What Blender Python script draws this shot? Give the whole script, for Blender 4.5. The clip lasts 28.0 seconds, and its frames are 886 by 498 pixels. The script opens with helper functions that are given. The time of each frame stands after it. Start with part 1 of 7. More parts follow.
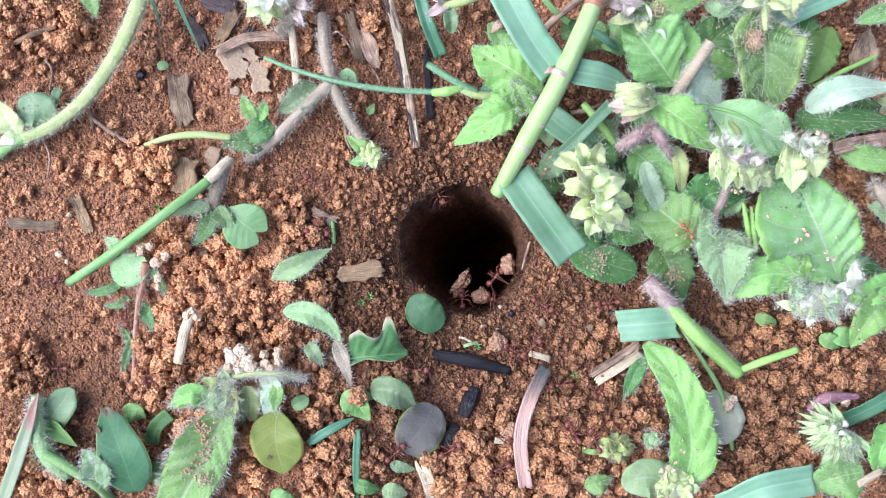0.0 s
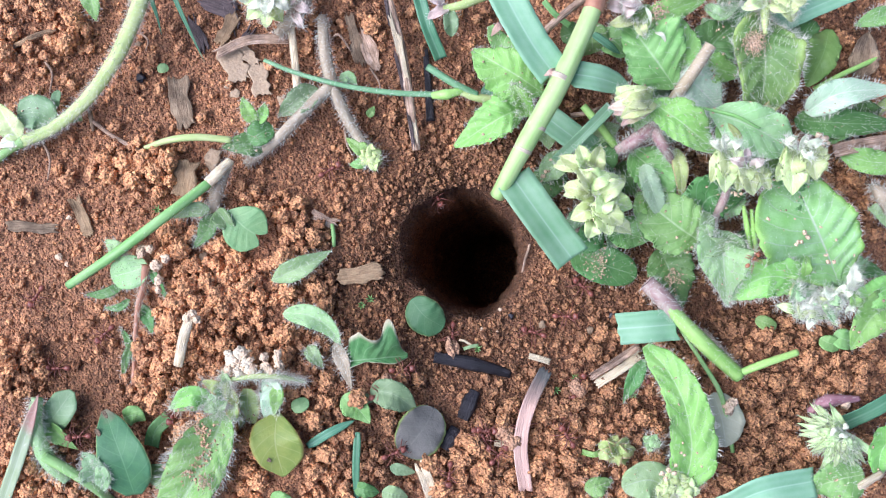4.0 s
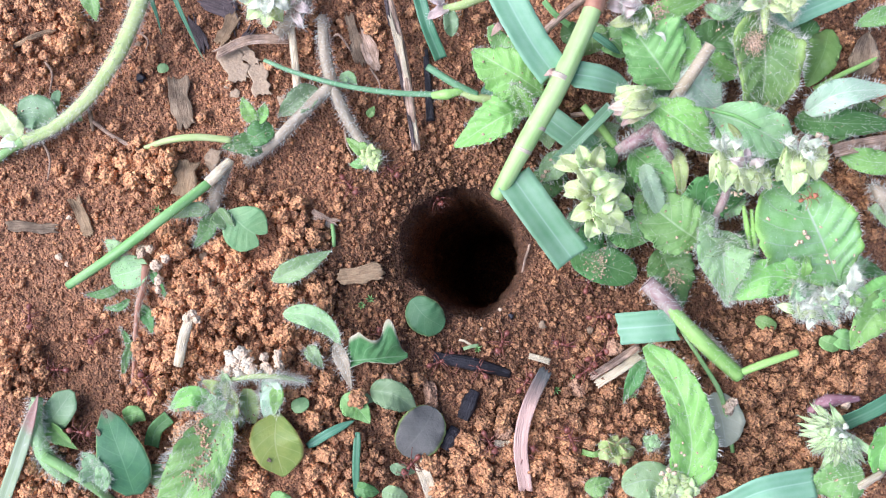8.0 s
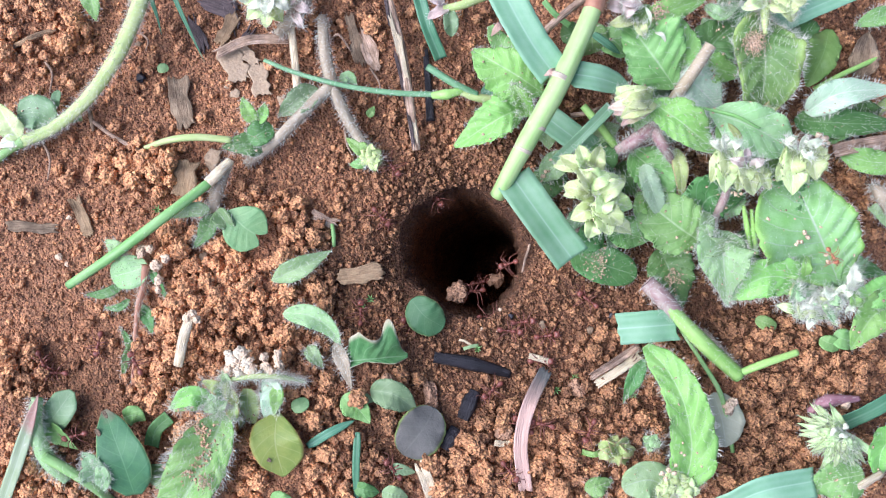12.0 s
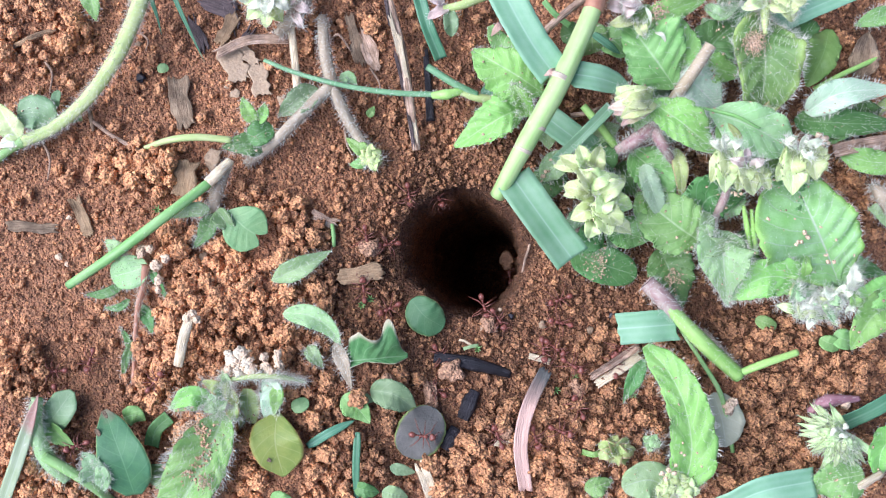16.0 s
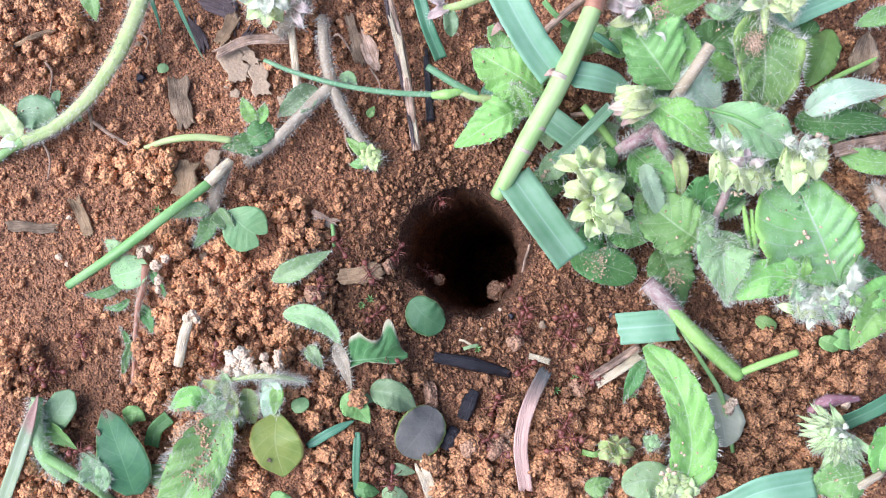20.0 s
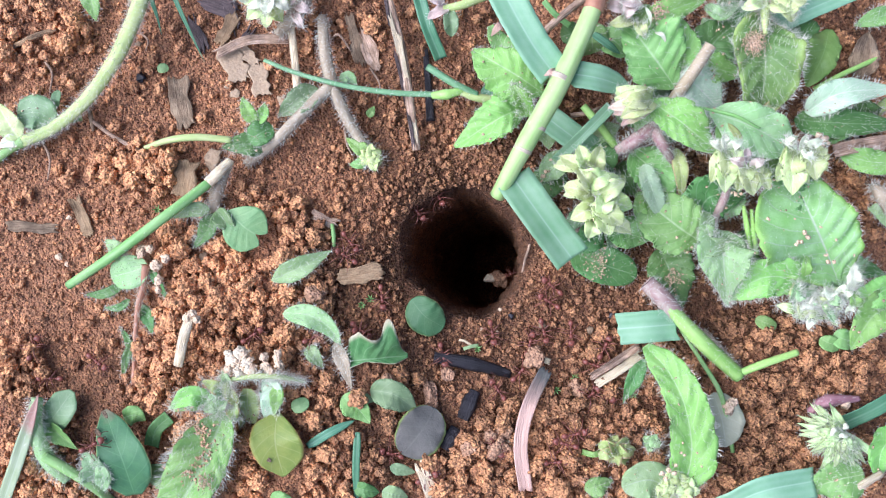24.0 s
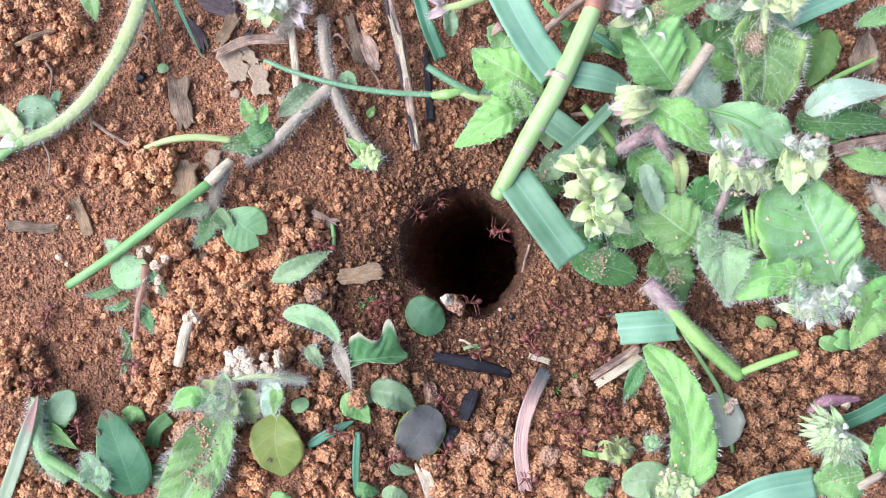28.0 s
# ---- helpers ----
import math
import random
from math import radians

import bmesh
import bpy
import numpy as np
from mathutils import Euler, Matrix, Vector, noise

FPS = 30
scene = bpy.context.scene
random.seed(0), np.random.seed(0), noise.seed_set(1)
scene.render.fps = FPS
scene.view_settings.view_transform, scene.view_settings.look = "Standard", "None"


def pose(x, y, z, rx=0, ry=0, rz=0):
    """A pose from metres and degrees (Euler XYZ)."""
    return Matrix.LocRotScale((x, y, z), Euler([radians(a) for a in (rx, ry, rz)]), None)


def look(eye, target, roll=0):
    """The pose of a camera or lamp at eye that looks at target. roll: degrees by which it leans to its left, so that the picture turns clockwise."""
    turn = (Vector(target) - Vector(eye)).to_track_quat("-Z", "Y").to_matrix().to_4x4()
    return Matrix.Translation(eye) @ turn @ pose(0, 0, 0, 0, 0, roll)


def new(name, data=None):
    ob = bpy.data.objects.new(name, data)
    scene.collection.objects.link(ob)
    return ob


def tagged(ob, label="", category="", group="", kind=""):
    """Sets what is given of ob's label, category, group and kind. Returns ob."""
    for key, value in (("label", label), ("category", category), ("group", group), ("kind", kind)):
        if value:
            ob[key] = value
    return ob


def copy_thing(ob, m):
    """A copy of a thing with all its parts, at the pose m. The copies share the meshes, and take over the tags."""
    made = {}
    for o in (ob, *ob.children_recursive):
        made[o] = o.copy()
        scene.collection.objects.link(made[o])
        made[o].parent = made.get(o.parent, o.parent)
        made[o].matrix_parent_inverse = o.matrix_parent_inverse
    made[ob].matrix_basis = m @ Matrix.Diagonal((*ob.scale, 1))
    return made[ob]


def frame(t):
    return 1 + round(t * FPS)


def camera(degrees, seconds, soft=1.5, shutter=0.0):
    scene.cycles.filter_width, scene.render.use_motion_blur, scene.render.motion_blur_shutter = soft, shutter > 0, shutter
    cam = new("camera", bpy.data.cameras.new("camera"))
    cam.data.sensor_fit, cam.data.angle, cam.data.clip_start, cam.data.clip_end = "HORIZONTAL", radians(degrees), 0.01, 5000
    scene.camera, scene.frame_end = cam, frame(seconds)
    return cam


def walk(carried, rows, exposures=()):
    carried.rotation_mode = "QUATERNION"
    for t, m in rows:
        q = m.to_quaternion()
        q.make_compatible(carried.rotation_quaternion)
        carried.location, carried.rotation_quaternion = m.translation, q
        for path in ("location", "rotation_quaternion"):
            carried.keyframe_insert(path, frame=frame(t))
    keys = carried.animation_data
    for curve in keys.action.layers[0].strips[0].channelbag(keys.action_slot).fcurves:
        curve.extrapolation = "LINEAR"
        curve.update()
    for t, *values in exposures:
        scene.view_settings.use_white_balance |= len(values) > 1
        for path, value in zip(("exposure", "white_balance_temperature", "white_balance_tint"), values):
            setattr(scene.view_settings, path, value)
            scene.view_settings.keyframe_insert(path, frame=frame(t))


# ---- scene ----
# The plan: a grid of eighths of a millimetre at ground level, origin at its upper left corner, u to the east, v to the south.
UNIT, EYE_MM = 0.125, 210.2
MM = 0.001

cam = camera(50, 28.0, soft=1.1, shutter=0.5)
walk(cam, [(0.0, pose(0, 0, EYE_MM * MM, -0.155)), (0.3, pose(0, 0, EYE_MM * MM, -0.14)), (0.6, pose(0, 0, EYE_MM * MM, -0.085)),
           (0.9, pose(0, 0, EYE_MM * MM, -0.012)), (1.1, pose(0, 0, EYE_MM * MM)), (28.0, pose(0, 0, EYE_MM * MM))],
     [(0.0, 0.86, 5400, 19), (28.0, 0.86, 5400, 19)])

# ---- light: a bright overcast sky ----
SUN_ELEVATION, SUN_AZIMUTH = 51, -88
world = bpy.data.worlds.new("sky")
scene.world = world
world.use_nodes = True
sky = world.node_tree.nodes.new("ShaderNodeTexSky")
sky.sky_type, sky.sun_disc = "NISHITA", False
sky.sun_elevation, sky.sun_rotation = radians(SUN_ELEVATION), radians(SUN_AZIMUTH)
sky.dust_density, sky.air_density, sky.ozone_density = 4.0, 1.0, 1.0
background = world.node_tree.nodes["Background"]
background.inputs["Strength"].default_value = 0.088
world.node_tree.links.new(sky.outputs["Color"], background.inputs["Color"])
sun_data = bpy.data.lights.new("sun", "SUN")
sun_data.energy, sun_data.angle, sun_data.color = 2.3, radians(60), (1.0, 0.98, 0.95)
sun = new("sun", sun_data)
sun.matrix_world = look((0.3 * math.sin(radians(SUN_AZIMUTH)), 0.3 * math.cos(radians(SUN_AZIMUTH)), 0.3 * math.tan(radians(SUN_ELEVATION))), (0, 0, 0))


# ---- arithmetic of the ground ----
def lattice(x, y, size, seed):
    """Smooth noise from -1 to 1 over plan coordinates, with cells of that size."""
    table = np.random.RandomState(seed).uniform(-1, 1, (64, 64))
    x, y = np.asarray(x, float) / size, np.asarray(y, float) / size
    i, j = np.floor(x).astype(int), np.floor(y).astype(int)
    fx, fy = x - i, y - j
    fx, fy = fx * fx * (3 - 2 * fx), fy * fy * (3 - 2 * fy)
    a, b = table[i % 64, j % 64], table[(i + 1) % 64, j % 64]
    c, d = table[i % 64, (j + 1) % 64], table[(i + 1) % 64, (j + 1) % 64]
    return (a * (1 - fx) + b * fx) * (1 - fy) + (c * (1 - fx) + d * fx) * fy


HOLE_U, HOLE_V, HOLE_R = 829.0, 450.0, 102.0
# heaps of loose crumbs: centre, radii, how dense
HEAPS = [(430, 480, 170, 150, 1.0), (520, 700, 230, 130, 1.0), (330, 640, 110, 100, 1.0), (250, 300, 90, 60, 0.5), (1000, 800, 180, 110, 0.85),
         (1370, 660, 190, 110, 1.0), (1400, 820, 170, 80, 1.0), (40, 655, 50, 60, 0.5), (120, 840, 140, 60, 0.8), (1130, 640, 120, 70, 0.6),
         (60, 60, 100, 70, 0.3), (850, 830, 130, 60, 0.8), (640, 60, 130, 60, 0.2), (1500, 250, 90, 200, 0.6), (570, 845, 150, 75, 1.0)]


def looseness(u, v):
    """How loose and crumbly the soil is, 0 to 1."""
    u, v = np.asarray(u, float), np.asarray(v, float)
    f = np.zeros(np.broadcast(u, v).shape)
    for cu, cv, ru, rv, k in HEAPS:
        f = np.maximum(f, k * np.clip(1.5 * (1 - ((u - cu) / ru) ** 2 - ((v - cv) / rv) ** 2) + 0.25, 0, 1))
    f = np.clip(f + 0.3 * lattice(u, v, 60, 5) * np.minimum(1, f * 2.5), 0, 1)
    far = np.hypot(u - HOLE_U, v - HOLE_V)
    return f * np.clip((far - 150) / 70, 0, 1)


def height(u, v):
    """Height of the soil in millimetres, without the hole."""
    u, v = np.asarray(u, float), np.asarray(v, float)
    z = 1.6 * lattice(u, v, 260, 1) + 0.9 * lattice(u, v, 90, 2)
    z = z + 2.2 * looseness(u, v)
    far = np.hypot(u - HOLE_U, v - HOLE_V)
    return z - 3.2 * np.exp(-(far / 210) ** 2)


def relief(u, v):
    """Fine lumps of the packed soil, millimetres."""
    lumps = 0.34 * np.abs(lattice(u, v, 26, 3)) + 0.42 * np.abs(lattice(u, v, 13, 4)) + 0.42 * np.abs(lattice(u + 3.7, v, 7.5, 7))
    return lumps + 0.28 * lattice(u, v + 1.3, 5.0, 8) - 0.9 * np.clip(lattice(u, v, 40, 9) - 0.45, 0, 1)


def at(u, v, h):
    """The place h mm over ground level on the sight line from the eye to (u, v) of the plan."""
    k = (EYE_MM - h) / EYE_MM * UNIT * MM
    return Vector(((u - 784) * k, (441 - v) * k, h * MM))


def on(u, v, h=0.0):
    """The same, h mm above the soil there."""
    g = float(height(u, v))
    return at(u, v, g + h)


# ---- building blocks ----
BASE = {}


def mesh_of(name, verts, faces, material, uv=None, smooth=True):
    me = bpy.data.meshes.new(name)
    me.from_pydata([tuple(p) for p in verts] if not isinstance(verts, np.ndarray) else verts.tolist(), [], faces if isinstance(faces, list) else faces.tolist())
    if uv is not None:
        layer = me.uv_layers.new(name="UVMap")
        loops = np.empty(len(me.loops), dtype=np.int32)
        me.loops.foreach_get("vertex_index", loops)
        layer.data.foreach_set("uv", np.asarray(uv, dtype=np.float32)[loops].ravel())
    if smooth:
        me.polygons.foreach_set("use_smooth", [True] * len(me.polygons))
    me.materials.append(material)
    return me


def thing(name, origin, label, category, group="", kind=""):
    """An Empty that parents the parts of a thing."""
    ob = new(name)
    ob.empty_display_size = 0.003
    ob.location = origin
    BASE[ob.name] = Vector(origin)
    return tagged(ob, label, category, group, kind)


def part(name, geo, material, parent, label="", kind=""):
    """One mesh under a thing or a part; geo: vertices in the world, faces and, where there is one, a uv."""
    verts, faces, uv = geo
    origin = BASE[parent.name]
    verts = np.asarray(verts, float) - np.array(origin)
    ob = new(name, mesh_of(name, verts, faces, material, uv))
    ob.parent = parent
    BASE[ob.name] = origin
    return tagged(ob, label, kind=kind)


def single(name, geo, material, label, category, group="", kind=""):
    """A thing that is one mesh; its origin is under its middle."""
    verts, faces, uv = geo
    verts = np.asarray(verts, float)
    origin = Vector((*verts[:, :2].mean(0), verts[:, 2].min()))
    ob = new(name, mesh_of(name, verts - np.array(origin), faces, material, uv))
    ob.location = origin
    BASE[ob.name] = origin
    return tagged(ob, label, category, group, kind)


def spline(points, n):
    """n places along a smooth curve through the points (Catmull-Rom)."""
    p = np.array([tuple(q) for q in points], float)
    if len(p) == 2:
        return p[0] + (p[1] - p[0]) * np.linspace(0, 1, n)[:, None]
    p = np.vstack([2 * p[0] - p[1], p, 2 * p[-1] - p[-2]])
    seg = len(p) - 3
    out = []
    for s in np.linspace(0, seg, n):
        i = min(int(s), seg - 1)
        t = s - i
        a, b, c, d = p[i:i + 4]
        out.append(0.5 * (2 * b + (c - a) * t + (2 * a - 5 * b + 4 * c - d) * t * t + (3 * b - a - 3 * c + d) * t ** 3))
    return np.array(out)


def frames_along(line):
    tangent = np.gradient(line, axis=0)
    tangent /= np.linalg.norm(tangent, axis=1)[:, None] + 1e-12
    side = np.cross(tangent, (0, 0, 1.0))
    norm = np.linalg.norm(side, axis=1)[:, None]
    side = np.where(norm > 0.05, side / (norm + 1e-12), (1.0, 0, 0))
    side -= tangent * (side * tangent).sum(1)[:, None]
    side /= np.linalg.norm(side, axis=1)[:, None] + 1e-12
    return tangent, side, np.cross(side, tangent)


def tube(points, radii, n=24, sides=9, lumps=0.06, seed=0, flat=1.0, hollow=False):
    """A round stem through the points; radii in mm, spread evenly along it."""
    rng = np.random.RandomState(seed + 11)
    line = spline(points, n)
    t, s, up = frames_along(line)
    r = np.interp(np.linspace(0, 1, n), np.linspace(0, 1, len(radii)), radii) * MM
    a = np.linspace(0, 2 * np.pi, sides, endpoint=False)
    rib = 1 + lumps * rng.uniform(-1, 1, (1, sides)) + 0.5 * lumps * rng.uniform(-1, 1, (n, sides))
    v = line[:, None] + (s[:, None] * np.cos(a)[None, :, None] + flat * up[:, None] * np.sin(a)[None, :, None]) * (r[:, None] * rib)[..., None]
    uv = np.stack(np.broadcast_arrays((a / (2 * np.pi))[None], np.linspace(0, 1, n)[:, None]), -1).reshape(-1, 2)
    v = v.reshape(-1, 3)
    f = [[i * sides + j, i * sides + (j + 1) % sides, (i + 1) * sides + (j + 1) % sides, (i + 1) * sides + j] for i in range(n - 1) for j in range(sides)]
    if hollow:
        for row, step in ((0, 1), (n - 1, -1)):
            k = len(v)
            rim = line[row] + (v[row * sides:(row + 1) * sides] - line[row]) * 0.6
            deep = rim + t[row] * step * r[row] * 2
            v, uv = np.vstack([v, rim, deep]), np.vstack([uv, uv[row * sides:(row + 1) * sides], uv[row * sides:(row + 1) * sides]])
            for j in range(sides):
                q = (j + 1) % sides
                f += [[row * sides + j, row * sides + q, k + q, k + j], [k + j, k + q, k + sides + q, k + sides + j]]
            f.append([k + sides + j for j in range(sides)])
    else:
        f += [list(range(sides))[::-1], [(n - 1) * sides + j for j in range(sides)]]
    return v, f, uv


def profile(kind, t):
    t = np.clip(t, 0, 1)
    if kind == "ovate":
        return np.sin(np.pi * t ** 0.72) ** 0.85
    if kind == "obovate":
        return np.sqrt(np.clip(1 - (2 * t ** 1.5 - 1) ** 2, 0, 1))
    if kind == "elliptic" or kind == "heart":
        return np.sqrt(np.clip(1 - (2 * t - 1) ** 2, 0, 1))
    if kind == "blunt":
        return np.sin(np.pi * np.clip(t, 0.004, 0.985)) ** 0.5
    if kind == "lance":
        return np.sin(np.pi * t ** 0.8)
    if kind == "blade":
        return np.clip(np.minimum(0.6 + t * 3, 1) * (1 - t ** 5), 0, 1)
    if kind == "taper":
        return 1 - 0.96 * t ** 1.4
    return np.ones_like(t)


def leaf(points, width, kind="ovate", fold=0.15, cup=0.0, roll=0.0, teeth=0, tooth=0.06, ripple=0.2, thick=0.22, n=30, m=9, notch=0.0, ragged=0.0, seed=0, wave=0.13, shape=None):
    """A leaf or blade along the points; width and thickness in mm. fold: how steep its halves stand; cup: how far its edges curl; notch: the cleft of a heart; shape: half widths in plan units along its left and its right side."""
    rng = np.random.RandomState(seed + 3)
    line = spline(points, n)
    t, s, up = frames_along(line)
    c, d = math.cos(radians(roll)), math.sin(radians(roll))
    s, up = s * c + up * d, up * c - s * d
    if kind in ("plain", "blade", "taper"):
        ripple, wave = 0.0, wave * 0.35
    if kind in ("elliptic", "obovate", "heart"):
        ripple, wave = ripple * 0.15, wave * 0.6
    x = np.linspace(0, 1, n)
    if shape:
        sides = [np.maximum(spline([(w, 0, 0) for w in row], n)[:, 0], 0.4) * UNIT * MM for row in shape]
    else:
        sides = [width / 2 * MM * np.maximum(profile(kind, x), 0.02)] * 2
    if teeth:
        sides = [half * (1 + tooth * (((x * teeth) % 1) * 2 - 1) * np.sin(np.pi * x)) for half in sides]
    a = np.linspace(-1, 1, m)
    A, X = np.meshgrid(a, x)
    long = np.linalg.norm(line[-1] - line[0])
    w = np.where(A < 0, sides[0][:, None], sides[1][:, None])
    drop = fold * np.abs(A) * w - cup * A ** 2 * w
    drop += ripple * np.minimum(w, 0.004) * np.abs(np.sin((X * 7.0 - np.abs(A) * 1.6) * np.pi)) * np.clip(np.abs(A) * 3, 0, 1) * np.sin(np.pi * X)
    ph = rng.uniform(0, 6.28, 3)
    drop += wave * w * (1.6 * np.sin(X * 5 + ph[0]) * A + np.sin(X * 9 + ph[1] + A * 2) * A * A + 0.8 * np.sin(X * 21 + ph[2]) * np.abs(A) ** 3)
    slide = -notch * long * (1 - np.abs(A)) ** 2 * X ** 5
    if ragged:
        ends = rng.uniform(-ragged, ragged, (2, m)) * MM
        slide = slide + ends[0][None] * (1 - X) ** 6 + ends[1][None] * X ** 6
    edge = A * w * (1 + 0.012 * rng.uniform(-1, 1, (n, 1)))
    top = line[:, None] + s[:, None] * edge[..., None] + up[:, None] * drop[..., None] + t[:, None] * slide[..., None]
    thin = thick * MM * np.sqrt(np.clip(1.02 - A ** 2, 0.03, 1)) * np.clip(np.minimum(X, 1 - X) * 12 + 0.25, 0, 1)
    low = top - up[:, None] * thin[..., None]
    v = np.vstack([top.reshape(-1, 3), low.reshape(-1, 3)])
    uv1 = np.stack([(A + 1) / 2, X], -1).reshape(-1, 2)
    k = n * m
    f = []
    for i in range(n - 1):
        for j in range(m - 1):
            q = i * m + j
            f.append([q, q + 1, q + m + 1, q + m])
            f.append([k + q + m, k + q + m + 1, k + q + 1, k + q])
        for q, z in ((i * m, 1), (i * m + m - 1, 0)):
            f.append([q, q + m, k + q + m, k + q] if z else [k + q, k + q + m, q + m, q])
    for j in range(m - 1):
        f.append([j, k + j, k + j + 1, j + 1])
        q = (n - 1) * m + j
        f.append([q + 1, k + q + 1, k + q, q])
    return v, f, np.vstack([uv1, uv1])


def hairs_from(places, ways, length, seed=0, radius=0.03, bend=0.35):
    """Fine tapering hairs, one from each place along its way; length in mm."""
    rng = np.random.RandomState(seed + 29)
    n = len(places)
    ways = ways + rng.normal(0, 0.3, (n, 3))
    ways /= np.linalg.norm(ways, axis=1)[:, None] + 1e-9
    size = (1.35 * length * MM * rng.uniform(0.5, 1.2, n))[:, None]
    a = np.cross(ways, rng.normal(0, 1, (n, 3)))
    a /= np.linalg.norm(a, axis=1)[:, None] + 1e-9
    b = np.cross(ways, a)
    mid = places + ways * size * 0.55
    tip = places + ways * size + a * size * bend * rng.uniform(-1, 1, (n, 1))
    v, r = [], radius * MM
    for ring, k in ((places, 1.0), (mid, 0.75)):
        for q in range(3):
            v.append(ring + (a * math.cos(q * 2.0944) + b * math.sin(q * 2.0944)) * r * k)
    v.append(tip)
    v = np.stack(v, 1).reshape(-1, 3)
    f = []
    for i in range(n):
        o = i * 7
        for q in range(3):
            p = (q + 1) % 3
            f.append([o + q, o + p, o + 3 + p, o + 3 + q])
            f.append([o + 3 + q, o + 3 + p, o + 6])
    return v, f, None


def leaf_hairs(geo, count, length, n=30, m=9, seed=0, edge=0.36, radius=0.03):
    """Hairs on the upper side and the rim of a leaf."""
    rng = np.random.RandomState(seed + 41)
    count = int(count * 2.2)
    top = np.asarray(geo[0])[:n * m].reshape(n, m, 3)
    du, dv = np.gradient(top, axis=0), np.gradient(top, axis=1)
    normal = np.cross(dv, du)
    normal /= np.linalg.norm(normal, axis=2)[..., None] + 1e-12
    normal = np.where(normal[..., 2:] < 0, -normal, normal)
    i = rng.randint(1, n - 1, count)
    j = rng.randint(0, m, count)
    rim = rng.rand(count) < edge
    j = np.where(rim, np.where(rng.rand(count) < 0.5, 0, m - 1), j)
    out = top[i, j] - top[i, m // 2]
    out /= np.linalg.norm(out, axis=1)[:, None] + 1e-9
    way = np.where(rim[:, None], out + 0.5 * normal[i, j], normal[i, j] + 0.35 * out)
    jit = (top[np.minimum(i + 1, n - 1), j] - top[i, j]) * rng.rand(count)[:, None]
    return hairs_from(top[i, j] + jit, way, length, seed, radius)


def tube_hairs(geo, count, length, n=24, sides=9, seed=0, radius=0.03):
    rng = np.random.RandomState(seed + 43)
    count = int(count * 2.5)
    v = np.asarray(geo[0])[:n * sides].reshape(n, sides, 3)
    mid = v.mean(1)
    i, j = rng.randint(0, n - 1, count), rng.randint(0, sides, count)
    p = v[i, j] + (v[i + 1, j] - v[i, j]) * rng.rand(count)[:, None]
    q = v[i, (j + 1) % sides] - v[i, j]
    p = p + q * rng.rand(count)[:, None]
    way = p - mid[i]
    return hairs_from(p, way / (np.linalg.norm(way, axis=1)[:, None] + 1e-12), length, seed, radius)


def ball(level):
    bm = bmesh.new()
    bmesh.ops.create_icosphere(bm, subdivisions=level, radius=1.0)
    v = np.array([tuple(q.co) for q in bm.verts])
    f = np.array([[q.index for q in p.verts] for p in bm.faces])
    bm.free()
    return v, f


BALLS = {k: ball(k) for k in (1, 2, 3, 4)}


def crumb_shape(level, grains, seed, squash=0.8):
    """A lump of soil: grains stuck together round a core."""
    rng = np.random.RandomState(seed + 101)
    v, f = BALLS[level]
    c = rng.normal(0, 1, (grains, 3))
    c /= np.linalg.norm(c, axis=1)[:, None]
    c *= rng.uniform(0.5, 0.76, (grains, 1))
    r = rng.uniform(0.75, 1.25, grains) * 1.3 / math.sqrt(grains)
    along = v @ c.T
    gap = (c ** 2).sum(1)[None] - along ** 2
    inside = r[None] ** 2 - gap
    dist = np.where(inside > 0, along + np.sqrt(np.maximum(inside, 0)), 0)
    d = np.maximum(dist.max(1), 0.55)
    form = v * d[:, None] * np.array([1, rng.uniform(0.7, 1), rng.uniform(0.65, 1) * squash])
    return form, f


def scatter(shapes, places, sizes, seed):
    """Many lumps as one geometry: shapes turned at random and set at the places; sizes in mm."""
    rng = np.random.RandomState(seed)
    vs, fs, k = [], [], 0
    for p, s in zip(places, sizes):
        v, f = shapes[rng.randint(len(shapes))]
        q = rng.normal(0, 1, 4)
        w, x, y, z = q / np.linalg.norm(q)
        turn = np.array([[1 - 2 * (y * y + z * z), 2 * (x * y - z * w), 2 * (x * z + y * w)], [2 * (x * y + z * w), 1 - 2 * (x * x + z * z), 2 * (y * z - x * w)],
                         [2 * (x * z - y * w), 2 * (y * z + x * w), 1 - 2 * (x * x + y * y)]])
        vs.append(v @ turn.T * (s * MM) + np.asarray(p))
        fs.append(f + k)
        k += len(v)
    return np.vstack(vs), np.vstack(fs), None


# ---- materials ----
def fresh(name):
    m = bpy.data.materials.new(name)
    m.use_nodes = True
    return m, m.node_tree.nodes, m.node_tree.links, m.node_tree.nodes["Principled BSDF"]


def ramp(nodes, links, value, stops):
    r = nodes.new("ShaderNodeValToRGB")
    while len(r.color_ramp.elements) < len(stops):
        r.color_ramp.elements.new(0.5)
    for e, (p, c) in zip(r.color_ramp.elements, stops):
        e.position, e.color = p, (*c, 1)
    links.new(value, r.inputs["Fac"])
    return r.outputs["Color"]


def noise_of(nodes, links, where, scale, detail=4, rough=0.6):
    n = nodes.new("ShaderNodeTexNoise")
    n.inputs["Scale"].default_value, n.inputs["Detail"].default_value, n.inputs["Roughness"].default_value = scale, detail, rough
    links.new(where, n.inputs["Vector"])
    return n.outputs["Fac"]


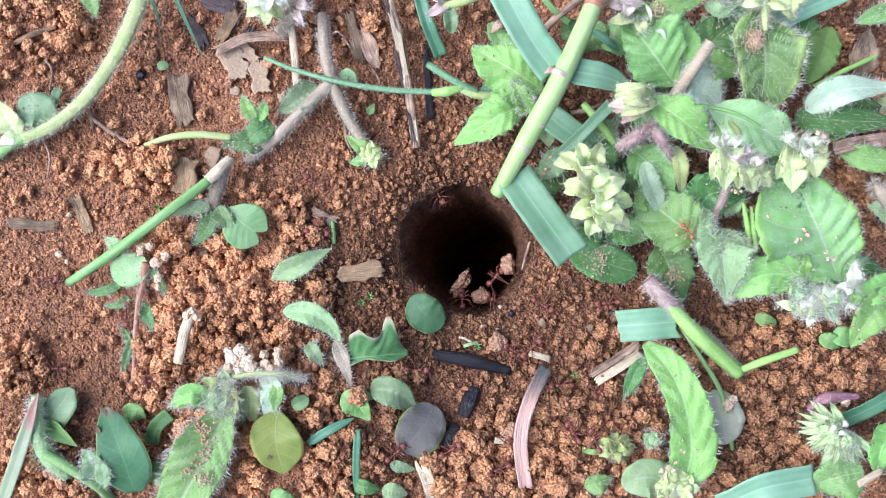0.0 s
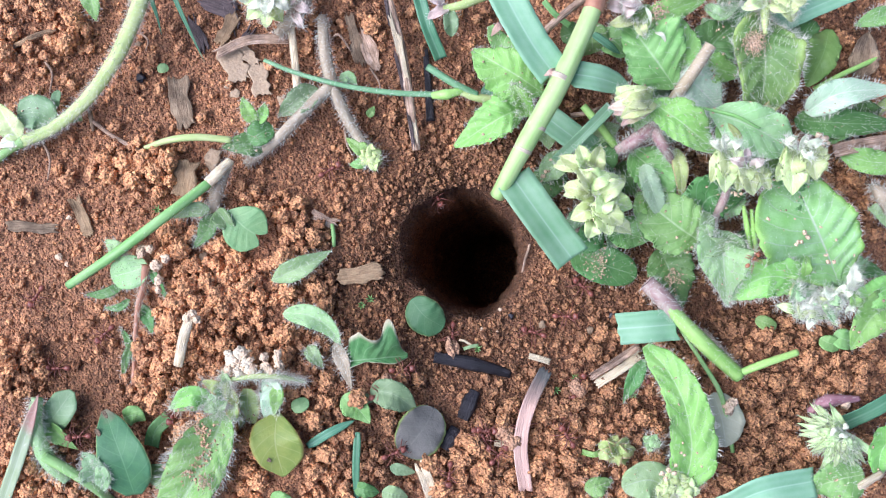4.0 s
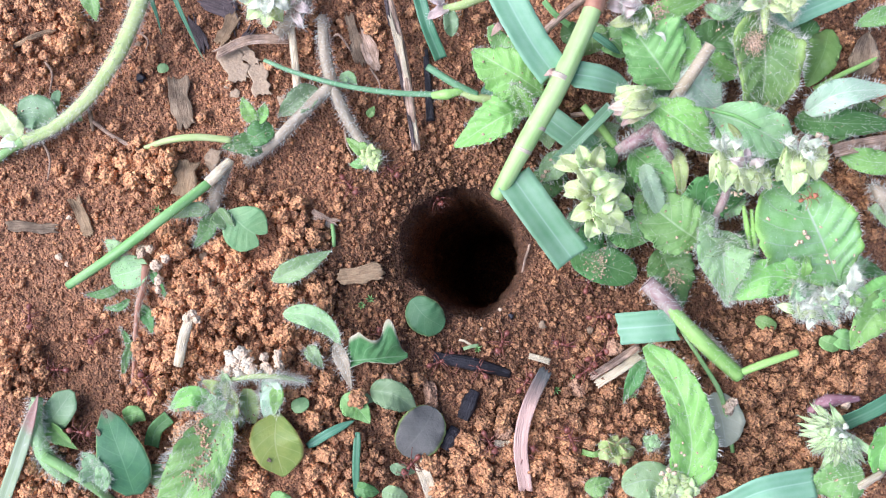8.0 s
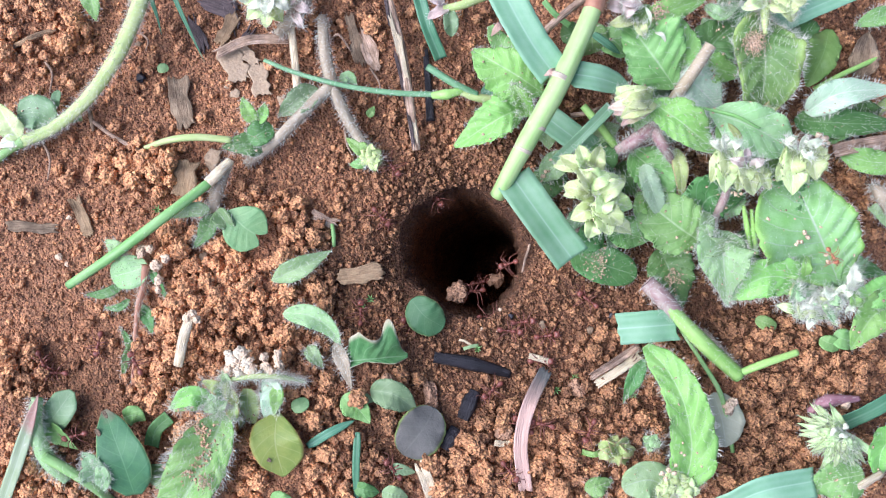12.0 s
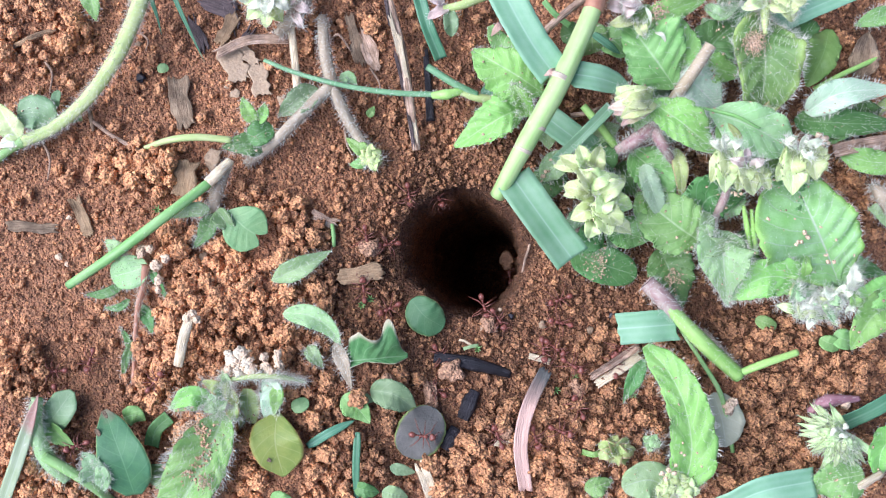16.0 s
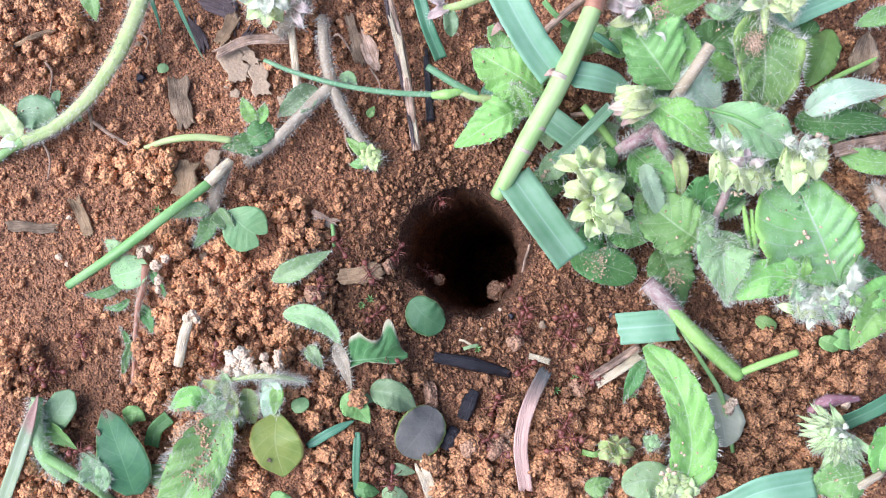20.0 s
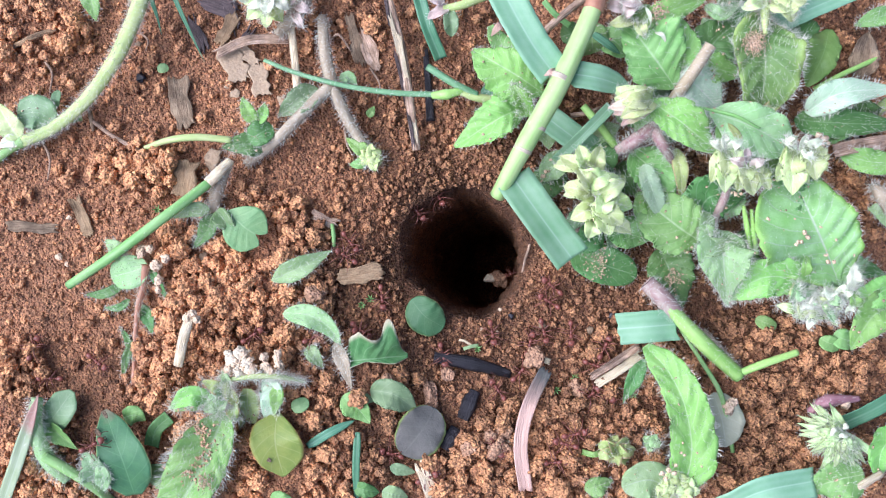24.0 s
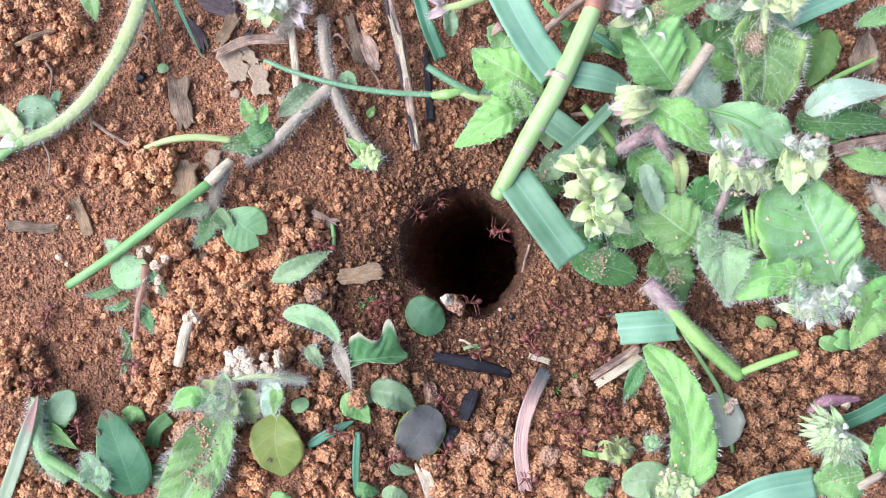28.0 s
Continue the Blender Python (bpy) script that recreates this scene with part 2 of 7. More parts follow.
def mixed(nodes, links, fac, a, b, how="MIX"):
    x = nodes.new("ShaderNodeMix")
    x.data_type, x.blend_type = "RGBA", how
    for value, key in ((fac, 0), (a, 6), (b, 7)):
        if isinstance(value, (int, float)):
            x.inputs[key].default_value = value
        elif isinstance(value, tuple):
            x.inputs[key].default_value = (*value, 1)
        else:
            links.new(value, x.inputs[key])
    return x.outputs[2]


def sums(nodes, links, op, a, b=0.0):
    x = nodes.new("ShaderNodeMath")
    x.operation = op
    for value, key in ((a, 0), (b, 1)):
        if isinstance(value, (int, float)):
            x.inputs[key].default_value = value
        else:
            links.new(value, x.inputs[key])
    return x.outputs[0]


def bumped(nodes, links, shader, value, distance, strength=1.0):
    b = nodes.new("ShaderNodeBump")
    b.inputs["Distance"].default_value, b.inputs["Strength"].default_value = distance, strength
    links.new(value, b.inputs["Height"])
    links.new(b.outputs["Normal"], shader.inputs["Normal"])


def soil_material(name, dark, mid, light, damp=0.5, island=False, grit=0.0012, speckle=0.85, dug=0.0, soft=False):
    """Orange-brown tropical soil: grains, a few dark and pale ones, damp patches. dug: strength of the damp and
    painted-shade patches.
    """
    m, nodes, links, shader = fresh(name)
    where = nodes.new("ShaderNodeNewGeometry")
    pos = where.outputs["Position"]
    fine = noise_of(nodes, links, pos, 2000, 5, 0.75)
    broad = noise_of(nodes, links, pos, 60, 4, 0.6)
    col = ramp(nodes, links, fine, [(0.25, dark), (0.5, mid), (0.75, light)])
    grains = nodes.new("ShaderNodeTexVoronoi")
    grains.inputs["Scale"].default_value = 1600
    links.new(pos, grains.inputs["Vector"])
    tone = nodes.new("ShaderNodeSeparateColor")
    links.new(grains.outputs["Color"], tone.inputs["Color"])
    speck = ramp(nodes, links, tone.outputs[0], [(0.0, (0.28, 0.26, 0.29)), (0.09, (0.65, 0.6, 0.6)), (0.4, (1, 0.98, 0.97)), (0.85, (1.2, 1.12, 1.05)), (0.97, (1.6, 1.58, 1.4))])
    col = mixed(nodes, links, speckle, col, speck, "MULTIPLY")
    wet = ramp(nodes, links, broad, [(0.35, (1 - damp * 0.55,) * 3), (0.65, (1.08, 1.06, 1.04))])
    col = mixed(nodes, links, 1.0, col, wet, "MULTIPLY")
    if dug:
        # damp earth, drier further off; shade painted in at burrow rim and under herbs
        for x, y, near, far, dark_by in ((0.016, -0.017, 0.022, 0.07, 1.25), (-0.004, 0.004, 0.013, 0.03, 0.7), (0.06, 0.03, 0.022, 0.058, 1.2), (-0.012, 0.05, 0.008, 0.03, 0.9), (-0.078, -0.031, 0.006, 0.024, 1.0), (0.084, -0.036, 0.015, 0.05, 1.1)):
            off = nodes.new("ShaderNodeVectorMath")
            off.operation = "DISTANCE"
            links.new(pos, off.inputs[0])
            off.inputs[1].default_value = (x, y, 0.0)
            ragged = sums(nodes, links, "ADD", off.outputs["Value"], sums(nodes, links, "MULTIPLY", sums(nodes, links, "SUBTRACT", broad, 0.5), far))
            damp_shade = ramp(nodes, links, ragged, [(near, (1 - dug * dark_by,) * 3), (far, (1, 1, 1))])
            col = mixed(nodes, links, 1.0, col, damp_shade, "MULTIPLY")
    if island:
        each = ramp(nodes, links, where.outputs["Random Per Island"], [(0.0, (0.66, 0.6, 0.57)), (0.2, (0.92, 0.91, 0.9)), (0.85, (1.08, 1.08, 1.06)), (1.0, (1.22, 1.22, 1.14))])
        col = mixed(nodes, links, 1.0, col, each, "MULTIPLY")
    links.new(col, shader.inputs["Base Color"])
    shader.inputs["Roughness"].default_value = 0.85
    shader.inputs["Specular IOR Level"].default_value = 0.35
    tiny = nodes.new("ShaderNodeTexVoronoi")
    tiny.inputs["Scale"].default_value = 2300
    links.new(pos, tiny.inputs["Vector"])
    rough = sums(nodes, links, "ADD", sums(nodes, links, "MULTIPLY", grains.outputs["Distance"], -1.3), sums(nodes, links, "MULTIPLY", tiny.outputs["Distance"], -0.6))
    rough = sums(nodes, links, "ADD", sums(nodes, links, "MULTIPLY", grains.outputs["Distance"], -1.0), sums(nodes, links, "MULTIPLY", tiny.outputs["Distance"], -0.35)) if soft else sums(nodes, links, "ADD", rough, sums(nodes, links, "MULTIPLY", fine, 0.8))
    bumped(nodes, links, shader, rough, grit, 1.0)
    gleam = ramp(nodes, links, tone.outputs[1], [(0.0, (0.35,) * 3), (0.25, (0.9,) * 3)])
    links.new(gleam, shader.inputs["Roughness"])
    return m


def leaf_material(name, colour, pale, vein, gloss=0.45, see=0.22, veins=7.0, vein_width=0.05, spots=0.0, spot_colour=(0.16, 0.07, 0.03), edge=None, rim=0.46, tip=None, tip_from=0.62, dust=0.0, along=False, sheen=0.06, crinkle=0.00026):
    """A leaf: blotches, midrib and side veins by its uv, some light through it."""
    m, nodes, links, shader = fresh(name)
    geo = nodes.new("ShaderNodeNewGeometry")
    each = nodes.new("ShaderNodeObjectInfo")
    tex = nodes.new("ShaderNodeTexCoord")
    uv = nodes.new("ShaderNodeSeparateXYZ")
    links.new(tex.outputs["UV"], uv.inputs["Vector"])
    pos = geo.outputs["Position"]
    blotch = noise_of(nodes, links, pos, 260, 4, 0.6)
    col = mixed(nodes, links, ramp(nodes, links, blotch, [(0.3, (0, 0, 0)), (0.72, (1, 1, 1))]), colour, pale)
    across = sums(nodes, links, "ABSOLUTE", sums(nodes, links, "SUBTRACT", uv.outputs["X"], 0.5))
    rib = sums(nodes, links, "SUBTRACT", 1.0, sums(nodes, links, "MULTIPLY", across, 1.0 / vein_width))
    rib = sums(nodes, links, "MAXIMUM", rib, 0.0)
    if along:
        wave = sums(nodes, links, "SINE", sums(nodes, links, "MULTIPLY", uv.outputs["X"], veins * 12.0))
        side = sums(nodes, links, "MULTIPLY", sums(nodes, links, "ADD", wave, 1.0), 0.12)
    else:
        run = sums(nodes, links, "SUBTRACT", uv.outputs["Y"], sums(nodes, links, "MULTIPLY", across, 0.5))
        wave = sums(nodes, links, "ABSOLUTE", sums(nodes, links, "SINE", sums(nodes, links, "MULTIPLY", run, veins * 3.1416)))
        side = sums(nodes, links, "MULTIPLY", sums(nodes, links, "MAXIMUM", sums(nodes, links, "SUBTRACT", 1.0, sums(nodes, links, "MULTIPLY", wave, 5.0)), 0.0), 0.55)
    net = sums(nodes, links, "MAXIMUM", rib, side)
    col = mixed(nodes, links, sums(nodes, links, "MINIMUM", net, 0.85), col, vein)
    if edge:
        border = ramp(nodes, links, across, [(rim, (0, 0, 0)), (0.5, (1, 1, 1))])
        col = mixed(nodes, links, border, col, edge)
    if tip:
        patch = noise_of(nodes, links, pos, 180, 3, 0.5)
        far = ramp(nodes, links, sums(nodes, links, "ADD", uv.outputs["Y"], sums(nodes, links, "MULTIPLY", sums(nodes, links, "SUBTRACT", patch, 0.5), 0.7)), [(tip_from, (0, 0, 0)), (tip_from + 0.18, (1, 1, 1))])
        col = mixed(nodes, links, far, col, tip)
    if spots:
        mark = ramp(nodes, links, noise_of(nodes, links, pos, 420, 2, 0.4), [(0.62 - 0.14 * spots, (0, 0, 0)), (0.67 - 0.1 * spots, (1, 1, 1))])
        col = mixed(nodes, links, mark, col, spot_colour)
    if dust:
        soil = ramp(nodes, links, noise_of(nodes, links, pos, 420, 9, 0.8), [(0.69 - 0.17 * dust, (0, 0, 0)), (0.75 - 0.12 * dust, (1, 1, 1))])
        col = mixed(nodes, links, soil, col, (0.56, 0.42, 0.27))
    vary = nodes.new("ShaderNodeHueSaturation")
    links.new(col, vary.inputs["Color"])
    links.new(sums(nodes, links, "ADD", 0.485, sums(nodes, links, "MULTIPLY", each.outputs["Random"], 0.03)), vary.inputs["Hue"])
    links.new(sums(nodes, links, "ADD", 0.82, sums(nodes, links, "MULTIPLY", each.outputs["Random"], 0.36)), vary.inputs["Value"])
    col = vary.outputs["Color"]
    links.new(col, shader.inputs["Base Color"])
    shader.inputs["Roughness"].default_value = gloss
    shader.inputs["Specular IOR Level"].default_value = 0.32
    shader.inputs["Sheen Weight"].default_value = sheen
    shader.inputs["Sheen Roughness"].default_value = 0.4
    bumped(nodes, links, shader, sums(nodes, links, "ADD", sums(nodes, links, "MULTIPLY", net, -0.12), noise_of(nodes, links, pos, 900, 4, 0.65)), 0.00008 if along else crinkle, 0.8)
    through_it = nodes.new("ShaderNodeBsdfTranslucent")
    links.new(col, through_it.inputs["Color"])
    both = nodes.new("ShaderNodeMixShader")
    both.inputs[0].default_value = see
    links.new(shader.outputs[0], both.inputs[1])
    links.new(through_it.outputs[0], both.inputs[2])
    links.new(both.outputs[0], nodes["Material Output"].inputs["Surface"])
    return m


def fibre_material(name, dark, mid, light, gloss=0.8, streak=14.0, end=None, blotch=0.75):
    """Dry stalk, straw, wood: streaks along the uv's length, stains across."""
    m, nodes, links, shader = fresh(name)
    tex = nodes.new("ShaderNodeTexCoord")
    each = nodes.new("ShaderNodeObjectInfo")
    geo = nodes.new("ShaderNodeNewGeometry")
    stretch = nodes.new("ShaderNodeMapping")
    stretch.inputs["Scale"].default_value = (streak, 2.5, 1)
    links.new(tex.outputs["UV"], stretch.inputs["Vector"])
    grain = noise_of(nodes, links, stretch.outputs["Vector"], 1.0, 5, 0.7)
    stain = noise_of(nodes, links, geo.outputs["Position"], 260, 5, 0.65)
    col = ramp(nodes, links, grain, [(0.34, dark), (0.5, mid), (0.66, light)])
    col = mixed(nodes, links, blotch, col, ramp(nodes, links, stain, [(0.36, (0.3, 0.27, 0.25)), (0.6, (1.12, 1.1, 1.08))]), "MULTIPLY")
    if end:
        uv = nodes.new("ShaderNodeSeparateXYZ")
        links.new(tex.outputs["UV"], uv.inputs["Vector"])
        col = mixed(nodes, links, ramp(nodes, links, sums(nodes, links, "ADD", uv.outputs["Y"], sums(nodes, links, "MULTIPLY", grain, 0.2)), [(0.16, (1, 1, 1)), (0.45, (0, 0, 0))]), col, end)
    vary = nodes.new("ShaderNodeHueSaturation")
    links.new(col, vary.inputs["Color"])
    links.new(sums(nodes, links, "ADD", 0.85, sums(nodes, links, "MULTIPLY", each.outputs["Random"], 0.3)), vary.inputs["Value"])
    links.new(vary.outputs["Color"], shader.inputs["Base Color"])
    shader.inputs["Roughness"].default_value = gloss
    bumped(nodes, links, shader, sums(nodes, links, "ADD", grain, sums(nodes, links, "MULTIPLY", stain, 0.5)), 0.0005, 0.9)
    return m


def stem_material(name, colour, other, gloss=0.5, see=0.1):
    """A fresh stem: faint ribs along it, blotches of the other colour."""
    m, nodes, links, shader = fresh(name)
    tex = nodes.new("ShaderNodeTexCoord")
    geo = nodes.new("ShaderNodeNewGeometry")
    stretch = nodes.new("ShaderNodeMapping")
    stretch.inputs["Scale"].default_value = (9, 4, 1)
    links.new(tex.outputs["UV"], stretch.inputs["Vector"])
    ribs = noise_of(nodes, links, stretch.outputs["Vector"], 1.0, 3, 0.5)
    blotch = noise_of(nodes, links, geo.outputs["Position"], 150, 4, 0.6)
    mixing = sums(nodes, links, "ADD", sums(nodes, links, "MULTIPLY", ribs, 0.5), sums(nodes, links, "MULTIPLY", blotch, 0.5))
    col = mixed(nodes, links, ramp(nodes, links, mixing, [(0.38, (0, 0, 0)), (0.62, (1, 1, 1))]), colour, other)
    fleck = ramp(nodes, links, noise_of(nodes, links, geo.outputs["Position"], 1300, 3, 0.6), [(0.66, (0, 0, 0)), (0.72, (1, 1, 1))])
    col = mixed(nodes, links, sums(nodes, links, "MULTIPLY", fleck, 0.5), col, (0.6, 0.55, 0.45))
    links.new(col, shader.inputs["Base Color"])
    shader.inputs["Roughness"].default_value = gloss
    shader.inputs["Specular IOR Level"].default_value = 0.3
    bumped(nodes, links, shader, mixing, 0.0004, 0.6)
    return m


def hair_material(name, colour):
    m, nodes, links, shader = fresh(name)
    shader.inputs["Base Color"].default_value = (*colour, 1)
    shader.inputs["Roughness"].default_value = 0.4
    clear = nodes.new("ShaderNodeBsdfTranslucent")
    clear.inputs["Color"].default_value = (*colour, 1)
    both = nodes.new("ShaderNodeMixShader")
    both.inputs[0].default_value = 0.45
    links.new(shader.outputs[0], both.inputs[1])
    links.new(clear.outputs[0], both.inputs[2])
    links.new(both.outputs[0], nodes["Material Output"].inputs["Surface"])
    return m


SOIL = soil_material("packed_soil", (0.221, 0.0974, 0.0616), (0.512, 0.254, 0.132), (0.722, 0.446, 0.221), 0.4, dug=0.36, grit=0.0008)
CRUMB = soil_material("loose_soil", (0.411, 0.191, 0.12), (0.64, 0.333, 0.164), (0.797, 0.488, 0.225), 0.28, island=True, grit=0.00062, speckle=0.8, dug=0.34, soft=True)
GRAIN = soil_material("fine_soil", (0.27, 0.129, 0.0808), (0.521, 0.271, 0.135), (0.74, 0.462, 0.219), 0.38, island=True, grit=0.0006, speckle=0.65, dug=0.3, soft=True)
CLAY = soil_material("pale_clay", (0.46, 0.32, 0.2), (0.63, 0.47, 0.32), (0.75, 0.6, 0.44), 0.05, island=True, grit=0.0004, speckle=0.12, soft=True)
PELLET = soil_material("ochre_clay", (0.286, 0.162, 0.0924), (0.428, 0.253, 0.15), (0.561, 0.364, 0.231), 0.1, grit=0.0005, speckle=0.5, soft=True)
CHALK = soil_material("white_clay", (0.56, 0.47, 0.33), (0.7, 0.61, 0.44), (0.79, 0.72, 0.54), 0.05, grit=0.0002, speckle=0.2, soft=True)
DUST = soil_material("dry_soil_dust", (0.45, 0.284, 0.158), (0.57, 0.378, 0.221), (0.67, 0.483, 0.304), 0.0, grit=0.0003, speckle=0.1, soft=True)
HERB = leaf_material("herb_leaf", (0.204, 0.405, 0.101), (0.347, 0.56, 0.197), (0.479, 0.618, 0.333), 0.42, 0.24, 7, 0.025)
HERB_PALE = leaf_material("pale_herb_leaf", (0.326, 0.531, 0.208), (0.479, 0.656, 0.339), (0.561, 0.685, 0.44), 0.5, 0.24, 7, 0.025)
HERB_DARK = leaf_material("dark_herb_leaf", (0.0938, 0.232, 0.0594), (0.178, 0.338, 0.107), (0.286, 0.425, 0.214), 0.4, 0.22, 7, 0.025)
HERB_BRIGHT = leaf_material("bright_herb_leaf", (0.255, 0.531, 0.107), (0.398, 0.656, 0.202), (0.51, 0.695, 0.345), 0.42, 0.25, 8, 0.025)
HERB_DUSTY = leaf_material("dusty_herb_leaf", (0.224, 0.463, 0.107), (0.388, 0.589, 0.214), (0.49, 0.637, 0.356), 0.5, 0.22, 8, dust=0.16)
BLUE_LEAF = leaf_material("bluish_leaf", (0.189, 0.309, 0.137), (0.286, 0.396, 0.208), (0.347, 0.454, 0.261), 0.38, 0.18, 5, 0.02, crinkle=0.00014)
OVAL_DARK = leaf_material("oval_leaf", (0.065, 0.17, 0.068), (0.12, 0.24, 0.1), (0.14, 0.26, 0.12), 0.45, 0.15, 6, 0.02, edge=(0.24, 0.32, 0.12), crinkle=0.00014)
OVAL_TIPPED = leaf_material("oval_leaf_with_brown_tip", (0.052, 0.15, 0.058), (0.098, 0.215, 0.085), (0.13, 0.25, 0.115), 0.5, 0.15, 6, 0.02, edge=(0.36, 0.4, 0.16), rim=0.475, tip=(0.2, 0.17, 0.11), tip_from=0.86, crinkle=0.00014)
OVAL_YELLOW = leaf_material("yellowing_leaf", (0.245, 0.367, 0.077), (0.388, 0.463, 0.11), (0.459, 0.521, 0.198), 0.4, 0.22, 6, 0.02, edge=(0.51, 0.405, 0.11), crinkle=0.00014)
PURPLE_LEAF = leaf_material("wilted_purple_leaf", (0.1, 0.1, 0.085), (0.15, 0.145, 0.125), (0.15, 0.15, 0.125), 0.65, 0.05, 5, 0.03, edge=(0.2, 0.3, 0.06), rim=0.44, crinkle=0.0003)
CLOVER = leaf_material("clover_leaf", (0.194, 0.347, 0.135), (0.286, 0.434, 0.178), (0.337, 0.473, 0.238), 0.45, 0.2, 5, 0.02, crinkle=0.00014)
CREAM = leaf_material("cream_petal", (0.84, 0.88, 0.64), (0.9, 0.93, 0.74), (0.88, 0.91, 0.72), 0.5, 0.3, 5, 0.03, crinkle=0.00014)
BLADE = leaf_material("grass_blade", (0.204, 0.415, 0.214), (0.286, 0.492, 0.285), (0.377, 0.56, 0.392), 0.36, 0.2, 2.2, 0.04, along=True)
BLADE_DARK = leaf_material("dark_grass_blade", (0.0685, 0.203, 0.0948), (0.125, 0.289, 0.149), (0.194, 0.347, 0.216), 0.36, 0.15, 4, 0.08, along=True)
BLADE_PALE = leaf_material("pale_grass_blade", (0.347, 0.482, 0.238), (0.469, 0.56, 0.356), (0.53, 0.618, 0.428), 0.4, 0.2, 3, 0.06, along=True, tip=(0.53, 0.328, 0.238))
BLADE_DRY = fibre_material("dry_pink_blade", (0.62, 0.385, 0.285), (0.69, 0.445, 0.345), (0.75, 0.52, 0.41), 0.5, 6, end=(0.15, 0.15, 0.13), blotch=0.12)
STEM = stem_material("green_stem", (0.204, 0.386, 0.11), (0.306, 0.463, 0.187))
STEM_PALE = stem_material("pale_green_stem", (0.42, 0.54, 0.18), (0.57, 0.64, 0.29), 0.6)
STEM_GRASS = stem_material("grass_stalk", (0.28, 0.52, 0.11), (0.43, 0.64, 0.2), 0.45)
STEM_THIN = stem_material("thin_green_stalk", (0.194, 0.415, 0.11), (0.326, 0.521, 0.209), 0.4)
STEM_RUNNER = stem_material("runner_stalk", (0.133, 0.299, 0.132), (0.245, 0.405, 0.22), 0.5)
STEM_PURPLE = stem_material("purple_stem", (0.31, 0.24, 0.16), (0.5, 0.43, 0.31), 0.6)
STEM_MAGENTA = stem_material("magenta_stem", (0.29, 0.16, 0.16), (0.5, 0.42, 0.34), 0.5)
STEM_POD = stem_material("purple_pod", (0.265, 0.116, 0.132), (0.428, 0.251, 0.264), 0.5)
GREY_LEAF = leaf_material("greying_leaf", (0.36, 0.38, 0.26), (0.46, 0.47, 0.34), (0.48, 0.5, 0.37), 0.6, 0.15, 5, 0.02, crinkle=0.00014)
STEM_TAN = stem_material("tan_stem", (0.39, 0.31, 0.2), (0.5, 0.42, 0.29), 0.6)
HERB_RIM = leaf_material("rimmed_herb_leaf", (0.112, 0.241, 0.0594), (0.228, 0.367, 0.119), (0.343, 0.444, 0.238), 0.42, 0.22, 8, 0.03, edge=(0.408, 0.579, 0.166), rim=0.36)
HERB_WIDE = leaf_material("broad_herb_leaf", (0.265, 0.55, 0.154), (0.428, 0.685, 0.321), (0.551, 0.637, 0.475), 0.42, 0.24, 9, 0.018, edge=(0.326, 0.598, 0.119), rim=0.4)
HERB_YELLOW = leaf_material("yellowish_herb_leaf", (0.367, 0.482, 0.143), (0.51, 0.579, 0.238), (0.561, 0.579, 0.333), 0.45, 0.25, 6, 0.03, edge=(0.51, 0.347, 0.19), rim=0.38, crinkle=0.0002)
SMOOTH = leaf_material("smooth_leaf", (0.173, 0.347, 0.0772), (0.265, 0.444, 0.119), (0.286, 0.463, 0.154), 0.38, 0.22, 5, 0.02, crinkle=0.0001)
GREY_GREEN = leaf_material("grey_green_leaf", (0.33, 0.45, 0.25), (0.46, 0.57, 0.36), (0.48, 0.58, 0.39), 0.6, 0.2, 5, 0.02, dust=0.3, crinkle=0.0003)
WOOLLY = leaf_material("woolly_leaf", (0.48, 0.64, 0.42), (0.66, 0.78, 0.57), (0.74, 0.82, 0.66), 0.6, 0.25, 6, 0.03, crinkle=0.0003)
PINK_PETAL = leaf_material("pinkish_petal", (0.72, 0.56, 0.48), (0.82, 0.72, 0.64), (0.8, 0.68, 0.6), 0.5, 0.3, 5, 0.03, crinkle=0.00014)
BUD_TAN = leaf_material("tan_tipped_bract", (0.561, 0.579, 0.286), (0.734, 0.704, 0.484), (0.796, 0.733, 0.594), 0.5, 0.25, 4, 0.05, tip=(0.694, 0.502, 0.396), crinkle=0.00014)
STEM_STRAW = stem_material("pale_grass_stalk", (0.34, 0.53, 0.17), (0.5, 0.63, 0.28), 0.4)
STEM_NODE = stem_material("pink_joint", (0.51, 0.405, 0.308), (0.571, 0.531, 0.374), 0.5)
STEM_RED = stem_material("reddish_stem", (0.367, 0.164, 0.099), (0.469, 0.27, 0.165), 0.55)
BUD = leaf_material("bud_scale", (0.58, 0.72, 0.26), (0.79, 0.86, 0.46), (0.84, 0.88, 0.58), 0.5, 0.25, 4, 0.05, crinkle=0.00014)
FUZZ = leaf_material("fuzzy_scale", (0.5, 0.66, 0.28), (0.66, 0.78, 0.42), (0.73, 0.82, 0.54), 0.5, 0.25, 4, 0.05)
TORN = leaf_material("torn_leaf", (0.08, 0.212, 0.0627), (0.16, 0.318, 0.113), (0.228, 0.367, 0.176), 0.48, 0.2, 6, 0.03, edge=(0.612, 0.521, 0.374), rim=0.39, crinkle=0.0002)
STRAW = fibre_material("straw", (0.163, 0.0868, 0.0495), (0.53, 0.367, 0.242), (0.796, 0.627, 0.506))
STRAW_PALE = fibre_material("bleached_straw", (0.57, 0.42, 0.22), (0.82, 0.69, 0.45), (0.9, 0.82, 0.62), blotch=0.3)
WOOD = fibre_material("wood_chip", (0.24, 0.15, 0.075), (0.4, 0.27, 0.145), (0.5, 0.37, 0.22), 0.85, 16)
BARK = fibre_material("grey_bark", (0.14, 0.09, 0.052), (0.3, 0.215, 0.13), (0.44, 0.345, 0.225), 0.85, 12)
